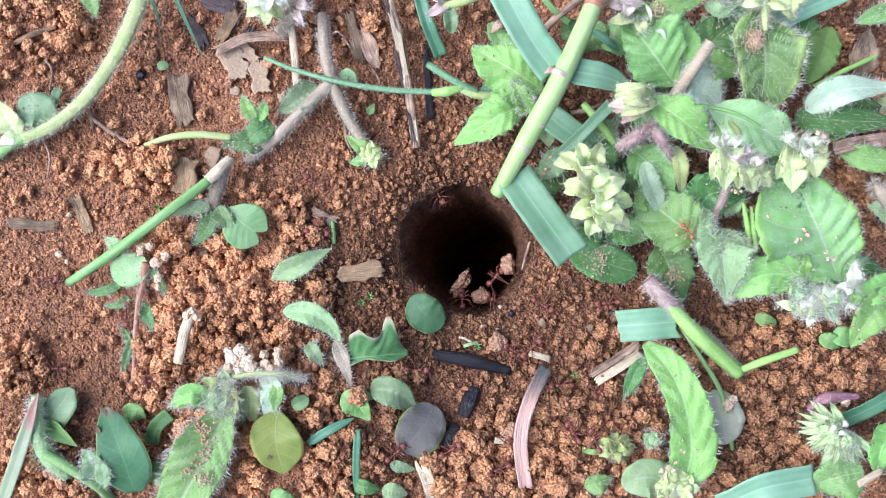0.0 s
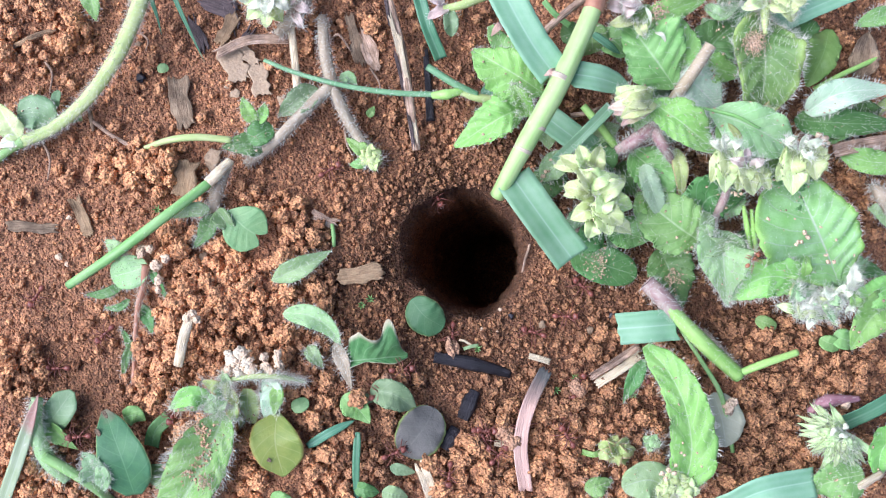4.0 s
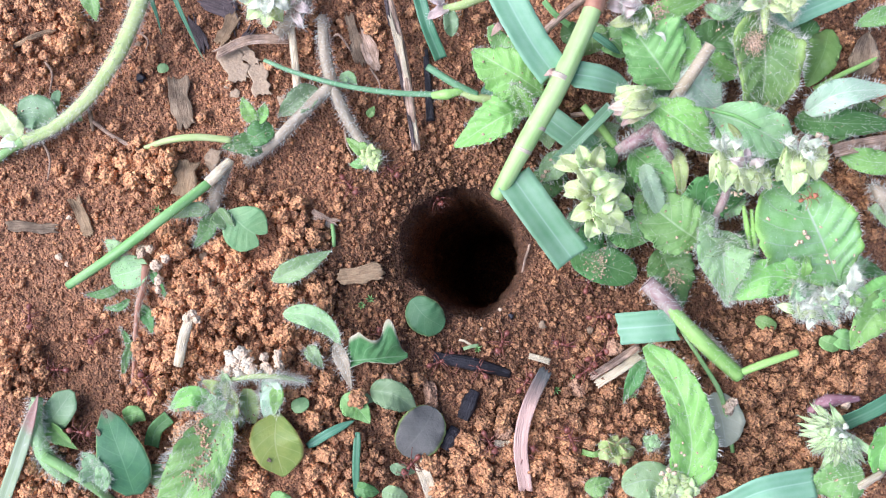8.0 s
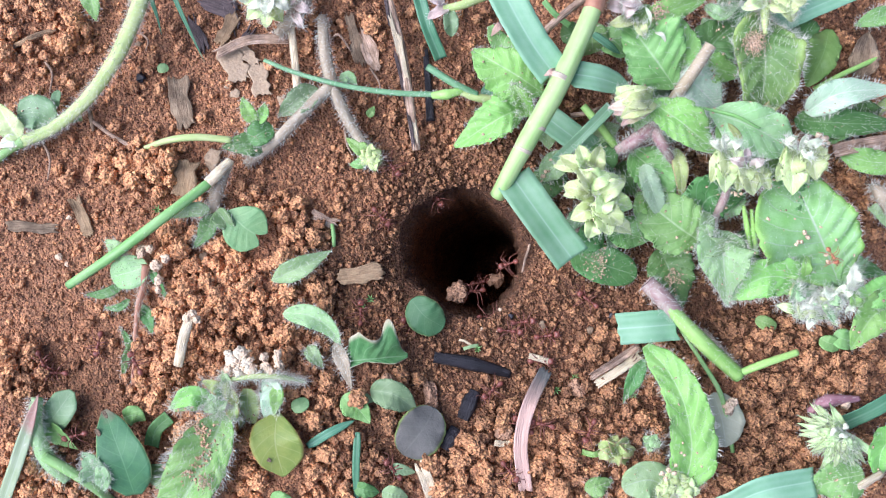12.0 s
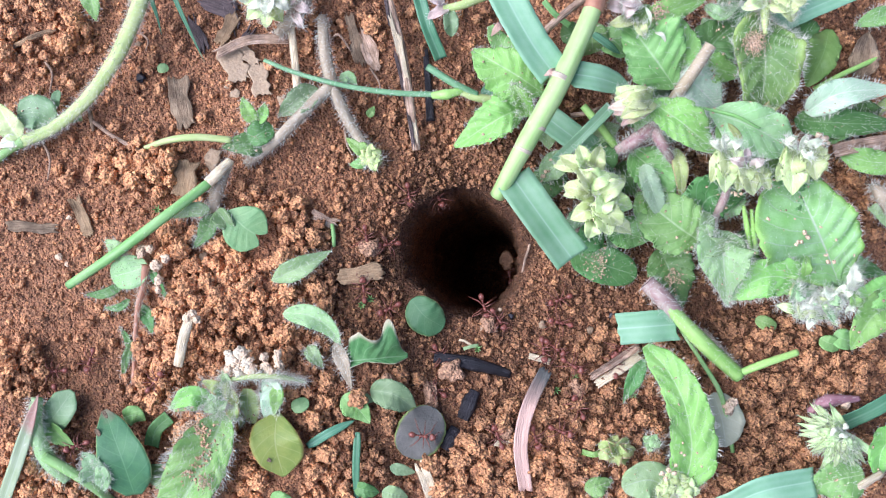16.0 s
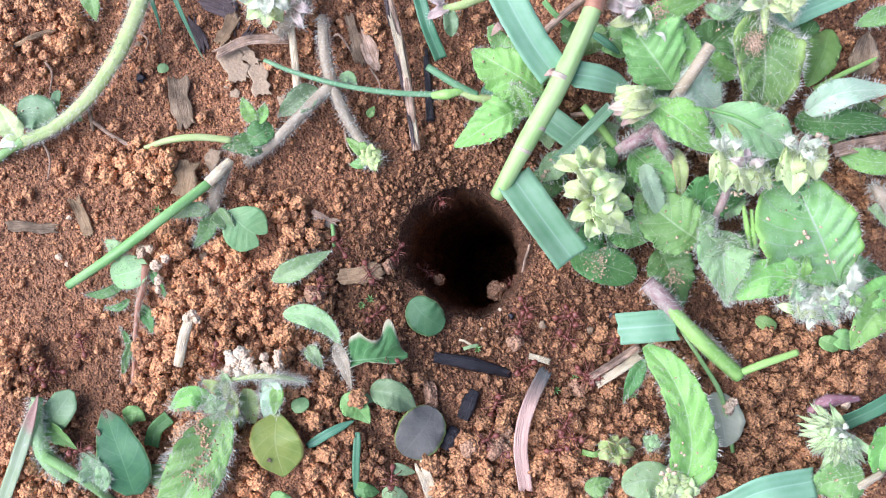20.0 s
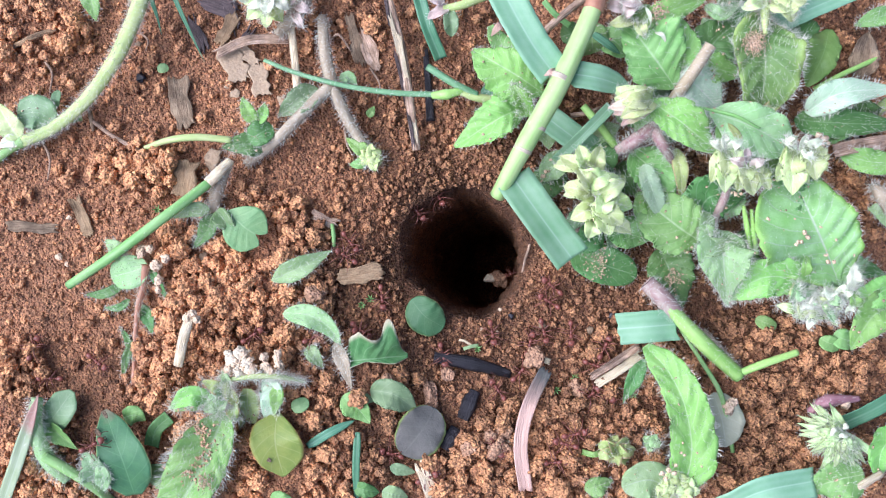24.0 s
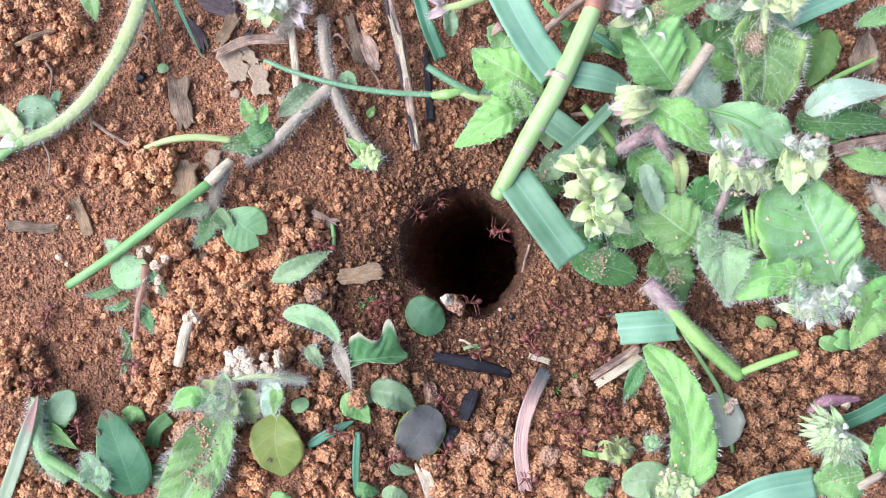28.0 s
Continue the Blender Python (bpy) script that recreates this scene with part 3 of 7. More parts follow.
ROTTEN = fibre_material("rotten_bark", (0.05, 0.035, 0.035), (0.12, 0.085, 0.08), (0.2, 0.15, 0.14), 0.6, 12)
CHAR = fibre_material("charred_wood", (0.0051, 0.00483, 0.0066), (0.0122, 0.0106, 0.0154), (0.0306, 0.0261, 0.0363), 0.45, 22)
FLAKE = soil_material("stone_flake", (0.31, 0.22, 0.135), (0.4, 0.3, 0.195), (0.47, 0.37, 0.255), 0.15, grit=0.00009, speckle=0.25, soft=True)
HAIR = hair_material("plant_hair", (0.96, 0.96, 0.86))


# ---- the ground: one sheet from the hole to the horizon ----
def axis(low, high, step):
    inner = np.arange(low, high, step)
    out, gap = [], step
    reach = 0.0
    while reach < 500000:
        gap *= 1.32
        reach += gap
        out.append(reach)
    out = np.array(out)
    return np.concatenate([(inner[0] - out)[::-1], inner, inner[-1] + out])


TUNNEL_MM, LEAN = 160.0, 0.3


def ground_sheet():
    us, vs = axis(-70, 1640, 2.9), axis(-70, 950, 2.9)
    u, v = np.meshgrid(us, vs)
    z = height(u, v) + relief(u, v) * (1 + 0.4 * looseness(u, v))
    du, dv = u - HOLE_U, v - HOLE_V
    r, a = np.hypot(du, dv), np.arctan2(dv, du)
    ca, sa = np.cos(a), np.sin(a)
    south = np.clip(sa, 0, 1)
    slope = np.clip(0.9 * np.clip(-ca + 0.1, 0, 1) * np.clip(1.3 - sa, 0, 1), 0, 1)
    rim = HOLE_R * (1 + 0.05 * lattice(ca * 60 + 200, sa * 60 + 200, 34, 21) + 0.035 * lattice(ca * 90 + 200, sa * 90 + 200, 11, 22) + 0.14 * south ** 2 + 0.18 * np.clip(-sa, 0, 1) ** 2 + 0.2 * slope * (sa < 0.6))
    q = np.clip(r / rim, 0, 1)
    inside = r < rim
    s = np.clip((1 - q) / 0.74, 0, 1)
    deep = TUNNEL_MM * (0.25 * s + 0.75 * s ** 1.7) + 5 * (q < 0.26) * (1 - q / 0.26)
    bulge = 1 + 0.07 * lattice(a * 60, deep * 6, 26, 23) + 0.05 * lattice(a * 110, deep * 9, 17, 24) + 0.03 * lattice(a * 110, deep * 20, 9, 25)
    wide = np.where(q > 0.26, rim * (1 - 0.1 * s - 0.2 * slope * (1 - np.exp(-deep / 8)) * np.exp(-deep / 45)) * bulge, rim * 0.9 * q / 0.26)
    wide = np.where(q > 0.985, rim, wide)
    nu = np.where(inside, HOLE_U + ca * wide + (LEAN * deep + 0.004 * deep ** 2) * np.clip(s * 3, 0, 1), u)
    nv = np.where(inside, HOLE_V + sa * wide + (0.22 * deep + 0.002 * deep ** 2) * np.clip(s * 3, 0, 1), v)
    edge = height(HOLE_U + ca * rim, HOLE_V + sa * rim) + 0.3
    nz = np.where(inside, edge - deep, z)
    # the worn lip, which slopes in from the west
    lip = np.exp(-((r - rim) / 30) ** 2) * np.where(inside, 0, 1) * slope
    nz = nz - 3.6 * lip
    nz = np.where(inside, nz - 3.6 * slope, nz)
    verts = np.stack([(nu - 784) * UNIT * MM, (441 - nv) * UNIT * MM, nz * MM], -1).reshape(-1, 3)
    h, w = u.shape
    i = (np.arange(h - 1)[:, None] * w + np.arange(w - 1)[None]).ravel()
    faces = np.stack([i, i + w, i + w + 1, i + 1], -1)
    return verts, faces, (h, w)


g_verts, g_faces, g_shape = ground_sheet()
ground = new("ground", mesh_of("ground", g_verts, g_faces, SOIL))
tagged(ground, "orange-brown packed soil with an ant burrow dug into it", "soil", kind="structure")


# ---- plants and litter ----
# bare soil that shows between the herbs: centre and reach on the plan
GAPS = ((1300, 175, 62), (1395, 190, 62), (1500, 100, 75), (1228, 300, 62), (1208, 60, 42), (1070, 110, 40), (975, 60, 60), (1520, 410, 60), (1490, 320, 60), (1235, 480, 60), (1130, 440, 50), (1370, 560, 50), (1020, 190, 40))
def line_of(rows):
    return [on(u, v, h) for u, v, h in rows]


SEED = [0]
SPECKS = [crumb_shape(1, 4, k) for k in range(5)]
FOOT = []


def next_seed():
    SEED[0] += 1
    return SEED[0]


def tread(rows, width):
    """Notes the ground that a low thing covers."""
    if max(h for _, _, h in rows) < 7.5:
        FOOT.extend((a, b, width * 0.42) for a, b, _ in spline(rows, 12))


def add_leaf(plant, rows, width, material, hair=0, hair_mm=1.1, name="leaf", label="", **form):
    """A leaf of a plant, with its hairs as a part of the leaf; width in plan units."""
    k = next_seed()
    tread(rows, width)
    form["n"] = max(form.get("n", 30), 5 * form.get("teeth", 0))
    geo = leaf(line_of(rows), width * UNIT, seed=k, **form)
    ob = part(name, geo, material, plant, label)
    if hair:
        part("hairs", leaf_hairs(geo, hair, hair_mm, form.get("n", 30), form.get("m", 9), k), HAIR, ob, "fine white hairs")
    if width > 38 and hair and name == "leaf":
        rng = np.random.RandomState(k + 900)
        top = np.asarray(geo[0])[:form.get("n", 30) * form.get("m", 9)]
        some = top[rng.choice(len(top), int(width / 6))] + (0, 0, 0.0002)
        part("soil_specks", scatter(SPECKS, some, rng.uniform(0.12, 0.42, len(some)) * rng.uniform(0.5, 1.2), k), CLAY, ob, "specks of pale soil", "stuff")
    return ob


def dust_patch(ob, u, v, h, spread, count, material=None, size=0.3):
    """A patch of soil specks lying on a leaf."""
    k = next_seed()
    rng = np.random.RandomState(k)
    places = [np.array(on(u + rng.normal(0, spread), v + rng.normal(0, spread * 1.2), h + rng.uniform(0, 0.5))) for _ in range(count * 2)]
    count *= 2
    return part("soil_specks", scatter(SPECKS, places, rng.uniform(0.3, 1.0, count) * size, k), material or CLAY, ob, "specks of soil", "stuff")


def add_stem(plant, rows, widths, material, hair=0, hair_mm=1.1, name="stem", label="", **form):
    k = next_seed()
    tread(rows, max(widths))
    geo = tube(line_of(rows), [w * UNIT / 2 for w in widths], seed=k, **form)
    ob = part(name, geo, material, plant, label)
    if hair:
        part("hairs", tube_hairs(geo, hair, hair_mm, form.get("n", 24), form.get("sides", 9), k), HAIR, ob, "fine white hairs")
    return ob


def loose_leaf(rows, width, material, label, name="leaf", category="leaf", hair=0, hair_mm=1.1, group="", **form):
    """A leaf or blade that lies by itself."""
    k = next_seed()
    tread(rows, width)
    form["n"] = max(form.get("n", 30), 5 * form.get("teeth", 0))
    geo = leaf(line_of(rows), width * UNIT, seed=k, **form)
    ob = single(name, geo, material, label, category, group)
    if hair:
        part("hairs", leaf_hairs(geo, hair, hair_mm, form.get("n", 30), form.get("m", 9), k), HAIR, ob, "fine white hairs")
    return ob


def loose_stick(rows, widths, material, label, name="stalk", category="stalk", hair=0, hair_mm=1.1, group="", **form):
    k = next_seed()
    tread(rows, max(widths))
    geo = tube(line_of(rows), [w * UNIT / 2 for w in widths], seed=k, **form)
    ob = single(name, geo, material, label, category, group)
    if hair:
        part("hairs", tube_hairs(geo, hair, hair_mm, form.get("n", 24), form.get("sides", 9), k), HAIR, ob, "fine white hairs")
    return ob


def merged(geos):
    v, f, uv, k = [], [], [], 0
    for a, b, c in geos:
        a = np.asarray(a, float)
        v.append(a)
        f += [[q + k for q in face] for face in (b if isinstance(b, list) else b.tolist())]
        uv.append(np.zeros((len(a), 2)) + 0.3 if c is None else np.asarray(c))
        k += len(a)
    return np.vstack(v), f, np.vstack(uv)


def add_bud(plant, u, v, h, size, turn=0.0, material=None, hair=260, scales=5, open_to=0.8, slim=1.0):
    """A hairy bud of pointed scales that open upwards."""
    k = next_seed()
    rng = np.random.RandomState(k)
    c = np.array(on(u, v, h))
    r = size * UNIT * MM / 2
    core_v, core_f = crumb_shape(2, 8, k)
    ob = part("bud", (core_v * r * 0.5 + c, core_f, None), material or BUD, plant)
    lean = rng.uniform(0, 6.28)
    axis = np.array((math.cos(lean) * 0.4, math.sin(lean) * 0.4, 1.0))
    axis /= np.linalg.norm(axis)
    right = np.cross(axis, (0.3, 0.2, 1.0))
    right /= np.linalg.norm(right)
    front = np.cross(axis, right)
    tufts = []
    for i in range(scales + 1):
        a = turn + i * 2 * np.pi / scales + rng.uniform(-0.35, 0.35)
        out = open_to * rng.uniform(0.75, 1.15) * (0.15 if i == scales else 1.0)
        d = right * math.cos(a) + front * math.sin(a)
        side = np.cross(d, axis)
        line = [c + d * r * 0.1 * out - axis * 0.3 * r, c + d * r * 0.55 * out + axis * (0.25 + 0.3 * (i == scales)) * r, c + d * r * 1.1 * out + axis * rng.uniform(0.3, 0.75) * r + side * rng.uniform(-0.25, 0.25) * r]
        w = size * UNIT * slim * rng.uniform(0.24, 0.32)
        geo = tube(line, [w * 0.35, w * 0.85, w * 1.05, w * 0.9, w * 0.55, w * 0.12], 14, 10, 0.16, k * 7 + i, 0.8)
        part("scale", geo, material or BUD, ob)
        tufts.append(tube_hairs(geo, max(2 * hair // scales, 1), 1.7, 14, 10, k * 3 + i, 0.03))
        if i % 2 == 0 and material is not CREAM:
            ear = [line[1], line[1] * 0.4 + line[2] * 0.6 + axis * 0.35 * r, line[2] + d * 0.3 * r + axis * 0.25 * r]
            part("sepal", leaf(ear, size * UNIT * slim * 0.42, "ovate", fold=0.35, n=10, m=7, thick=0.25, seed=k * 7 + i), material or BUD, ob)
    if hair:
        part("hairs", merged_hairs(tufts), HAIR, ob, "fine white hairs")
    return ob


def add_bract(plant, u, v, h, turn, long, wide, material=None, hair=40, lift=4.0, fold=0.4, hair_mm=1.2):
    """A pointed bract from (u, v); turn in degrees, clockwise on the plan from the east."""
    a = radians(turn)
    du, dv = math.cos(a) * long, math.sin(a) * long
    rows = [(u, v, h), (u + du * 0.45, v + dv * 0.45, h + lift), (u + du, v + dv, h + lift * 0.6)]
    return add_leaf(plant, rows, wide, material or BUD, hair, hair_mm, "bract", kind="ovate", fold=fold, n=18, m=9, thick=0.3, wave=0.2)


def merged_hairs(tufts):
    vs, fs, k = [], [], 0
    for t in tufts:
        vs.append(np.asarray(t[0]))
        fs += [[q + k for q in f] for f in t[1]]
        k += len(t[0])
    return np.vstack(vs), fs, None


def chip(u, v, long, wide, turn, material, label, name="wood_chip", h=1.6, thick=1.2, tilt=0.0, category="wood chip", ragged=0.9):
    """A flat splinter of wood with ragged ends; turn in degrees, clockwise on the plan."""
    a = radians(turn)
    du, dv = math.cos(a) * long / 2, math.sin(a) * long / 2
    rows = [(u - du, v - dv, h - tilt), (u + du * 0.1, v + dv * 0.1, h + 0.25), (u + du, v + dv, h + tilt)]
    rng = np.random.RandomState(int(u * 7 + v))
    sides = [wide / 2 * rng.uniform(0.62, 1.12, 7) for _ in range(2)]
    return loose_leaf(rows, wide, material, label, name, category, kind="plain", fold=0.05, thick=thick, n=22, m=11, ragged=ragged, ripple=0, wave=0.12, shape=sides)


def lump(u, v, size, material, label, name="soil_crumb", category="soil crumb", h=0.5, flat=1.0, shape=0, group="", level=3):
    s = crumb_shape(level, 26, 200 + shape + next_seed())
    ob = new(name, mesh_of(name, s[0] * np.array((1, 1, flat)) * size * UNIT / 2 * MM, s[1], material))
    ob.location = on(u, v, h)
    ob.rotation_euler = (0, 0, shape * 1.3)
    return tagged(ob, label, category, group)


# -- the hairy creeper in the north-west --
p = thing("hairy_creeper", on(2, 288), "pale green hairy creeping stem with rounded leaves", "weed")
add_stem(p, [(258, -25, 9), (235, 40, 9), (200, 112, 8), (150, 180, 6.5), (95, 226, 5), (42, 250, 4)], [26, 25, 24, 22, 20, 21], STEM_PALE, 900, 1.0, n=40, lumps=0.1, sides=13)
add_stem(p, [(44, 249, 4), (20, 262, 3), (-20, 292, 0.5)], [22, 17, 18], STEM, 60, 0.8, label="brownish green rooting end")
add_leaf(p, [(100, 190, 2.5), (98, 176, 3), (104, 160, 2.5)], 18, BLUE_LEAF, 10, 0.6, kind="elliptic")
add_leaf(p, [(98, 215, 3.5), (65, 200, 4.5), (30, 205, 4)], 62, BLUE_LEAF, 110, 0.7, kind="elliptic", label="bluish green rounded leaf")
add_leaf(p, [(34, 248, 4.5), (15, 218, 5), (-8, 180, 5)], 44, BUD, 30, 0.8, kind="ovate", label="cream withered leaf")
add_leaf(p, [(120, 212, 3), (136, 208, 3.2), (146, 214, 3)], 20, HERB_BRIGHT, 15, 0.6, kind="ovate")
add_leaf(p, [(40, 252, 4), (20, 250, 4.5), (-5, 262, 4)], 24, CREAM, 20, 0.8, kind="lance")
loose_leaf([(150, -25, 3), (162, 5, 3.5), (170, 38, 2.5)], 34, HERB, "green hairy leaf tip lying on the soil", hair=70, kind="ovate")

# -- thin blades and dry litter in the north --
for rows, w in (([(268, 0, 4), (278, 30, 3), (286, 62, 2)], 8), ([(306, -10, 6), (332, 48, 4.5), (362, 110, 2)], 9)):
    loose_leaf(rows, w, BLADE_DARK, "thin green blade of grass with a pointed tip", "grass", "grass", kind="taper", m=5)
loose_leaf([(385, 96, 3.5), (440, 72, 4), (512, 70, 4)], 17, STRAW, "split dry brown stalk lying on soil", "dry_stalk", "dry stalk", kind="plain", fold=0.4, thick=0.7, ragged=1.0, m=7)
loose_stick([(512, 25, 5), (520, 90, 4), (527, 168, 2.5)], [13, 14, 15], STRAW_PALE, "thin pinkish dry stalk lying on soil", "dry_stalk", "dry stalk", flat=0.6)
p = thing("flowering_weed", on(540, -30), "pale green flower bud with a hairy purple stalk", "weed")
add_stem(p, [(552, -35, 3), (530, 15, 7), (490, 62, 6)], [26, 30, 14], STEM_PURPLE, 150, 1.4)
for a, b, h, turn, long, wide, m in ((474, 8, 7, 95, 42, 32, 0), (470, 6, 7, 140, 44, 30, 0), (468, 2, 8, 185, 44, 30, 0), (478, 6, 8, 55, 40, 30, 0), (482, 0, 8, 20, 36, 26, 0), (474, 0, 10, 160, 40, 24, 1), (478, -2, 11, 110, 30, 24, 1), (486, -4, 11, 40, 34, 22, 1), (440, -2, 9, 200, 24, 22, 1),
                                     (520, 22, 8, 60, 34, 16, 2), (524, 10, 9, 20, 30, 18, 2), (512, 6, 9, 300, 26, 18, 2)):
    add_bract(p, a, b, h, turn, long, wide, (BUD, CREAM, PINK_PETAL)[m], 40, 3.0, 0.3)
chip(320, 180, 88, 40, 82, BARK, "grey-brown fibrous splinter of wood on soil")
for k, (a, b, w, l, turn) in enumerate(((385, 10, 34, 60, 20), (410, 30, 26, 50, 80), (350, 60, 24, 56, 70), (432, 70, 18, 40, 130))):
    chip(a, b, l, w, turn, ROTTEN, "dark purplish flake of rotten bark on soil", "bark_flake", h=1.2, category="bark", ragged=1.6)
chip(402, 52, 60, 26, 120, WOOD, "brown splinter of bark on soil", "bark_flake", category="bark")
chip(628, 70, 90, 22, 78, BARK, "grey fibrous splinter half buried in soil", h=1.2)
chip(655, 90, 80, 26, 70, STRAW, "grey fibrous splinter half buried in soil", h=1.2)
chip(326, 316, 64, 44, -80, WOOD, "brown block-like chip of wood on soil", thick=2.5, h=2.6, ragged=0.4)
chip(638, 486, 76, 38, -8, WOOD, "flat brown chip of wood near the burrow", h=1.6)
chip(572, 388, 48, 22, 25, STRAW, "small tan chip of wood on soil", h=1.4)
chip(55, 403, 90, 20, 4, BARK, "half-buried brown splinter in packed soil", h=0.9)
chip(145, 385, 70, 26, 70, WOOD, "half-buried brown splinter in packed soil", h=0.9)
for a, b, s, f in ((404, 152, 18, 0.5), (416, 166, 24, 0.5), (378, 282, 50, 0.5), (502, 178, 30, 0.8)):
    lump(a, b, s, FLAKE, "flat tan flake of hardened earth", "earth_flake", "earth flake", 0.8, f, int(a))
for a, b, l, w, turn in ((414, 112, 70, 46, 68), (440, 100, 40, 26, 50), (460, 142, 58, 36, 78)):
    chip(a, b, l, w, turn, FLAKE, "flat tan flake of hardened earth", "earth_flake", h=1.8, thick=1.4, category="earth flake", ragged=0.7)
loose_leaf([(278, 124, 2), (288, 121, 2.4), (299, 122, 2)], 17, CLOVER, "tiny round green seedling leaf", kind="elliptic", n=16)
loose_leaf([(652, 208, 2), (657, 198, 2.4), (663, 188, 2)], 15, HERB, "tiny green seedling leaf", kind="ovate", n=16)
loose_stick([(163, 214, 2), (200, 241, 2.2), (262, 276, 1.5)], [7, 8, 6], STRAW, "thin yellowish twig on soil", "twig", "twig")
loose_stick([(158, 195, 2.5), (162, 215, 2), (165, 232, 1)], [8, 9, 6], BARK, "short grey twig on soil", "twig", "twig")
loose_stick([(20, 85, 1.5), (60, 65, 2), (100, 52, 1.5)], [9, 11, 8], WOOD, "brown root lying in soil", "root", "root", flat=0.6)

# -- thin jointed grass stalk across the north --
p = thing("grass_runner", on(470, 108, 1), "thin jointed green grass stalk lying across litter", "grass")
add_stem(p, [(468, 107, 5), (520, 128, 7), (600, 150, 9), (690, 164, 10), (772, 168, 10)], [7, 8, 9, 10, 10], STEM_RUNNER, 120, 0.5, n=36, lumps=0.03)
add_stem(p, [(765, 169, 10), (790, 167, 10.5), (818, 161, 10)], [12, 19, 11], STEM_GRASS, 20, 0.6, "node", "pale swollen joint")
add_stem(p, [(812, 163, 10), (850, 174, 9), (912, 178, 6)], [10, 15, 14], STEM_PALE, 30, 0.6)
add_stem(p, [(756, 118, 10), (800, 146, 10.5), (845, 168, 9.5)], [13, 13, 11], STEM_RUNNER, 20, 0.4, hollow=True)
p = thing("straw_stalk", on(710, 100), "thick dry straw stalk with dark peeling strips", "straw")
add_stem(p, [(682, -20, 6), (712, 100, 5.5), (737, 266, 3)], [19, 20, 17], STRAW, 0, "stalk_core", flat=0.6, lumps=0.2, n=34)
for rows, w, m in (([(688, 20, 6.9), (698, 60, 7), (706, 96, 6.6)], 7, STRAW_PALE), ([(706, 62, 7), (714, 110, 6.8), (722, 150, 6.2)], 8, STRAW_PALE), ([(698, 90, 6.6), (708, 130, 6.4), (718, 180, 5.8)], 6, ROTTEN),
                   ([(722, 160, 6), (730, 200, 5.4), (737, 250, 4.4)], 7, STRAW_PALE), ([(722, 200, 5.4), (728, 230, 5), (732, 262, 4.2)], 6, ROTTEN), ([(680, -10, 7), (686, 20, 7), (690, 44, 6.8)], 6, ROTTEN)):
    add_leaf(p, rows, w, m, 0, name="peeling_strip", kind="plain", fold=0.1, ragged=1.2, n=16, m=5, thick=0.4)
loose_leaf([(738, -20, 7), (756, 45, 6), (780, 104, 3)], 23, BLADE_DARK, "dark green grass stem with reddish base", "grass", "grass", kind="plain", fold=0.35, m=7)
loose_stick([(752, 85, 2), (757, 140, 1.5), (762, 215, 1)], [10, 12, 16], CHAR, "blackened strip of rotten stalk in soil", "rotten_stalk", "dry stalk", flat=0.5)

# -- the forked hairy stem --
p = thing("forked_weed", on(440, 285), "forked purplish hairy stem with small leaves", "weed")
add_stem(p, [(570, 30, 5), (575, 92, 6.5), (588, 150, 7)], [18, 21, 22], STEM_PURPLE, 240, 1.0, "branch")
add_stem(p, [(588, 150, 7), (535, 200, 6), (485, 252, 4.5), (436, 290, 1)], [22, 21, 20, 16], STEM_PURPLE, 240, 1.0)
add_stem(p, [(588, 150, 7), (612, 205, 5.5), (640, 250, 4), (660, 280, 3)], [20, 20, 18, 20], STEM_PURPLE, 230, 1.0, "branch")
add_bud(p, 664, 280, 3.5, 46, 0.3, STEM_PALE, 40)
add_leaf(p, [(655, 275, 4), (636, 262, 5), (612, 244, 4)], 26, HERB_BRIGHT, 25, 0.7)
add_leaf(p, [(652, 284, 3), (635, 290, 3.2), (618, 292, 2.5)], 20, HERB, 20, 0.7)
add_leaf(p, [(565, 158, 6), (530, 180, 6), (492, 206, 4)], 46, BLUE_LEAF, 120, 0.9, fold=0.4, label="greyish green folded leaf")
add_leaf(p, [(600, 140, 6), (618, 138, 5.5), (632, 150, 5)], 22, HERB_PALE, 25, 0.7)
add_leaf(p, [(470, 262, 4), (440, 255, 4.5), (392, 262, 4)], 44, HERB_DARK, 160, 1.1, label="dark green hairy leaf")
add_leaf(p, [(442, 252, 5), (460, 236, 6), (484, 226, 5)], 42, HERB_DARK, 50, 0.8, kind="elliptic")
add_leaf(p, [(450, 218, 6), (438, 196, 7), (428, 172, 7)], 26, HERB_BRIGHT, 60, 0.8, label="yellowish green young leaf")
add_leaf(p, [(456, 218, 6), (466, 200, 7), (468, 182, 7)], 22, HERB_BRIGHT, 40, 0.8)
loose_stick([(256, 262, 3), (300, 248, 5), (350, 243, 5.5), (410, 248, 4.5)], [8, 12, 13, 12], STEM_PALE, "smooth pale green curved stalk", "stalk", "stalk")

# -- the fallen grass stalk in the west and the clover beside it --
p = thing("grass_stalk", on(122, 505), "straight fallen green grass stalk with dusty end", "grass")
add_stem(p, [(121, 506, 5), (200, 452, 8), (290, 385, 9), (372, 322, 8)], [15, 17, 18, 16], STEM_THIN, 40, 0.4, n=30, lumps=0.05, hollow=True)
add_stem(p, [(368, 325, 8), (388, 305, 7.5), (408, 286, 6)], [19, 20, 16], STRAW_PALE, 30, 0.8, "dusty_end", "pale soil-dusted end")
p = thing("clover", on(395, 360), "heart-shaped clover leaf on a short hairy stem", "clover")
add_stem(p, [(404, 290, 5), (388, 325, 5), (378, 365, 3), (372, 400, 0)], [16, 26, 22, 14], STEM_PURPLE, 140, 1.0)
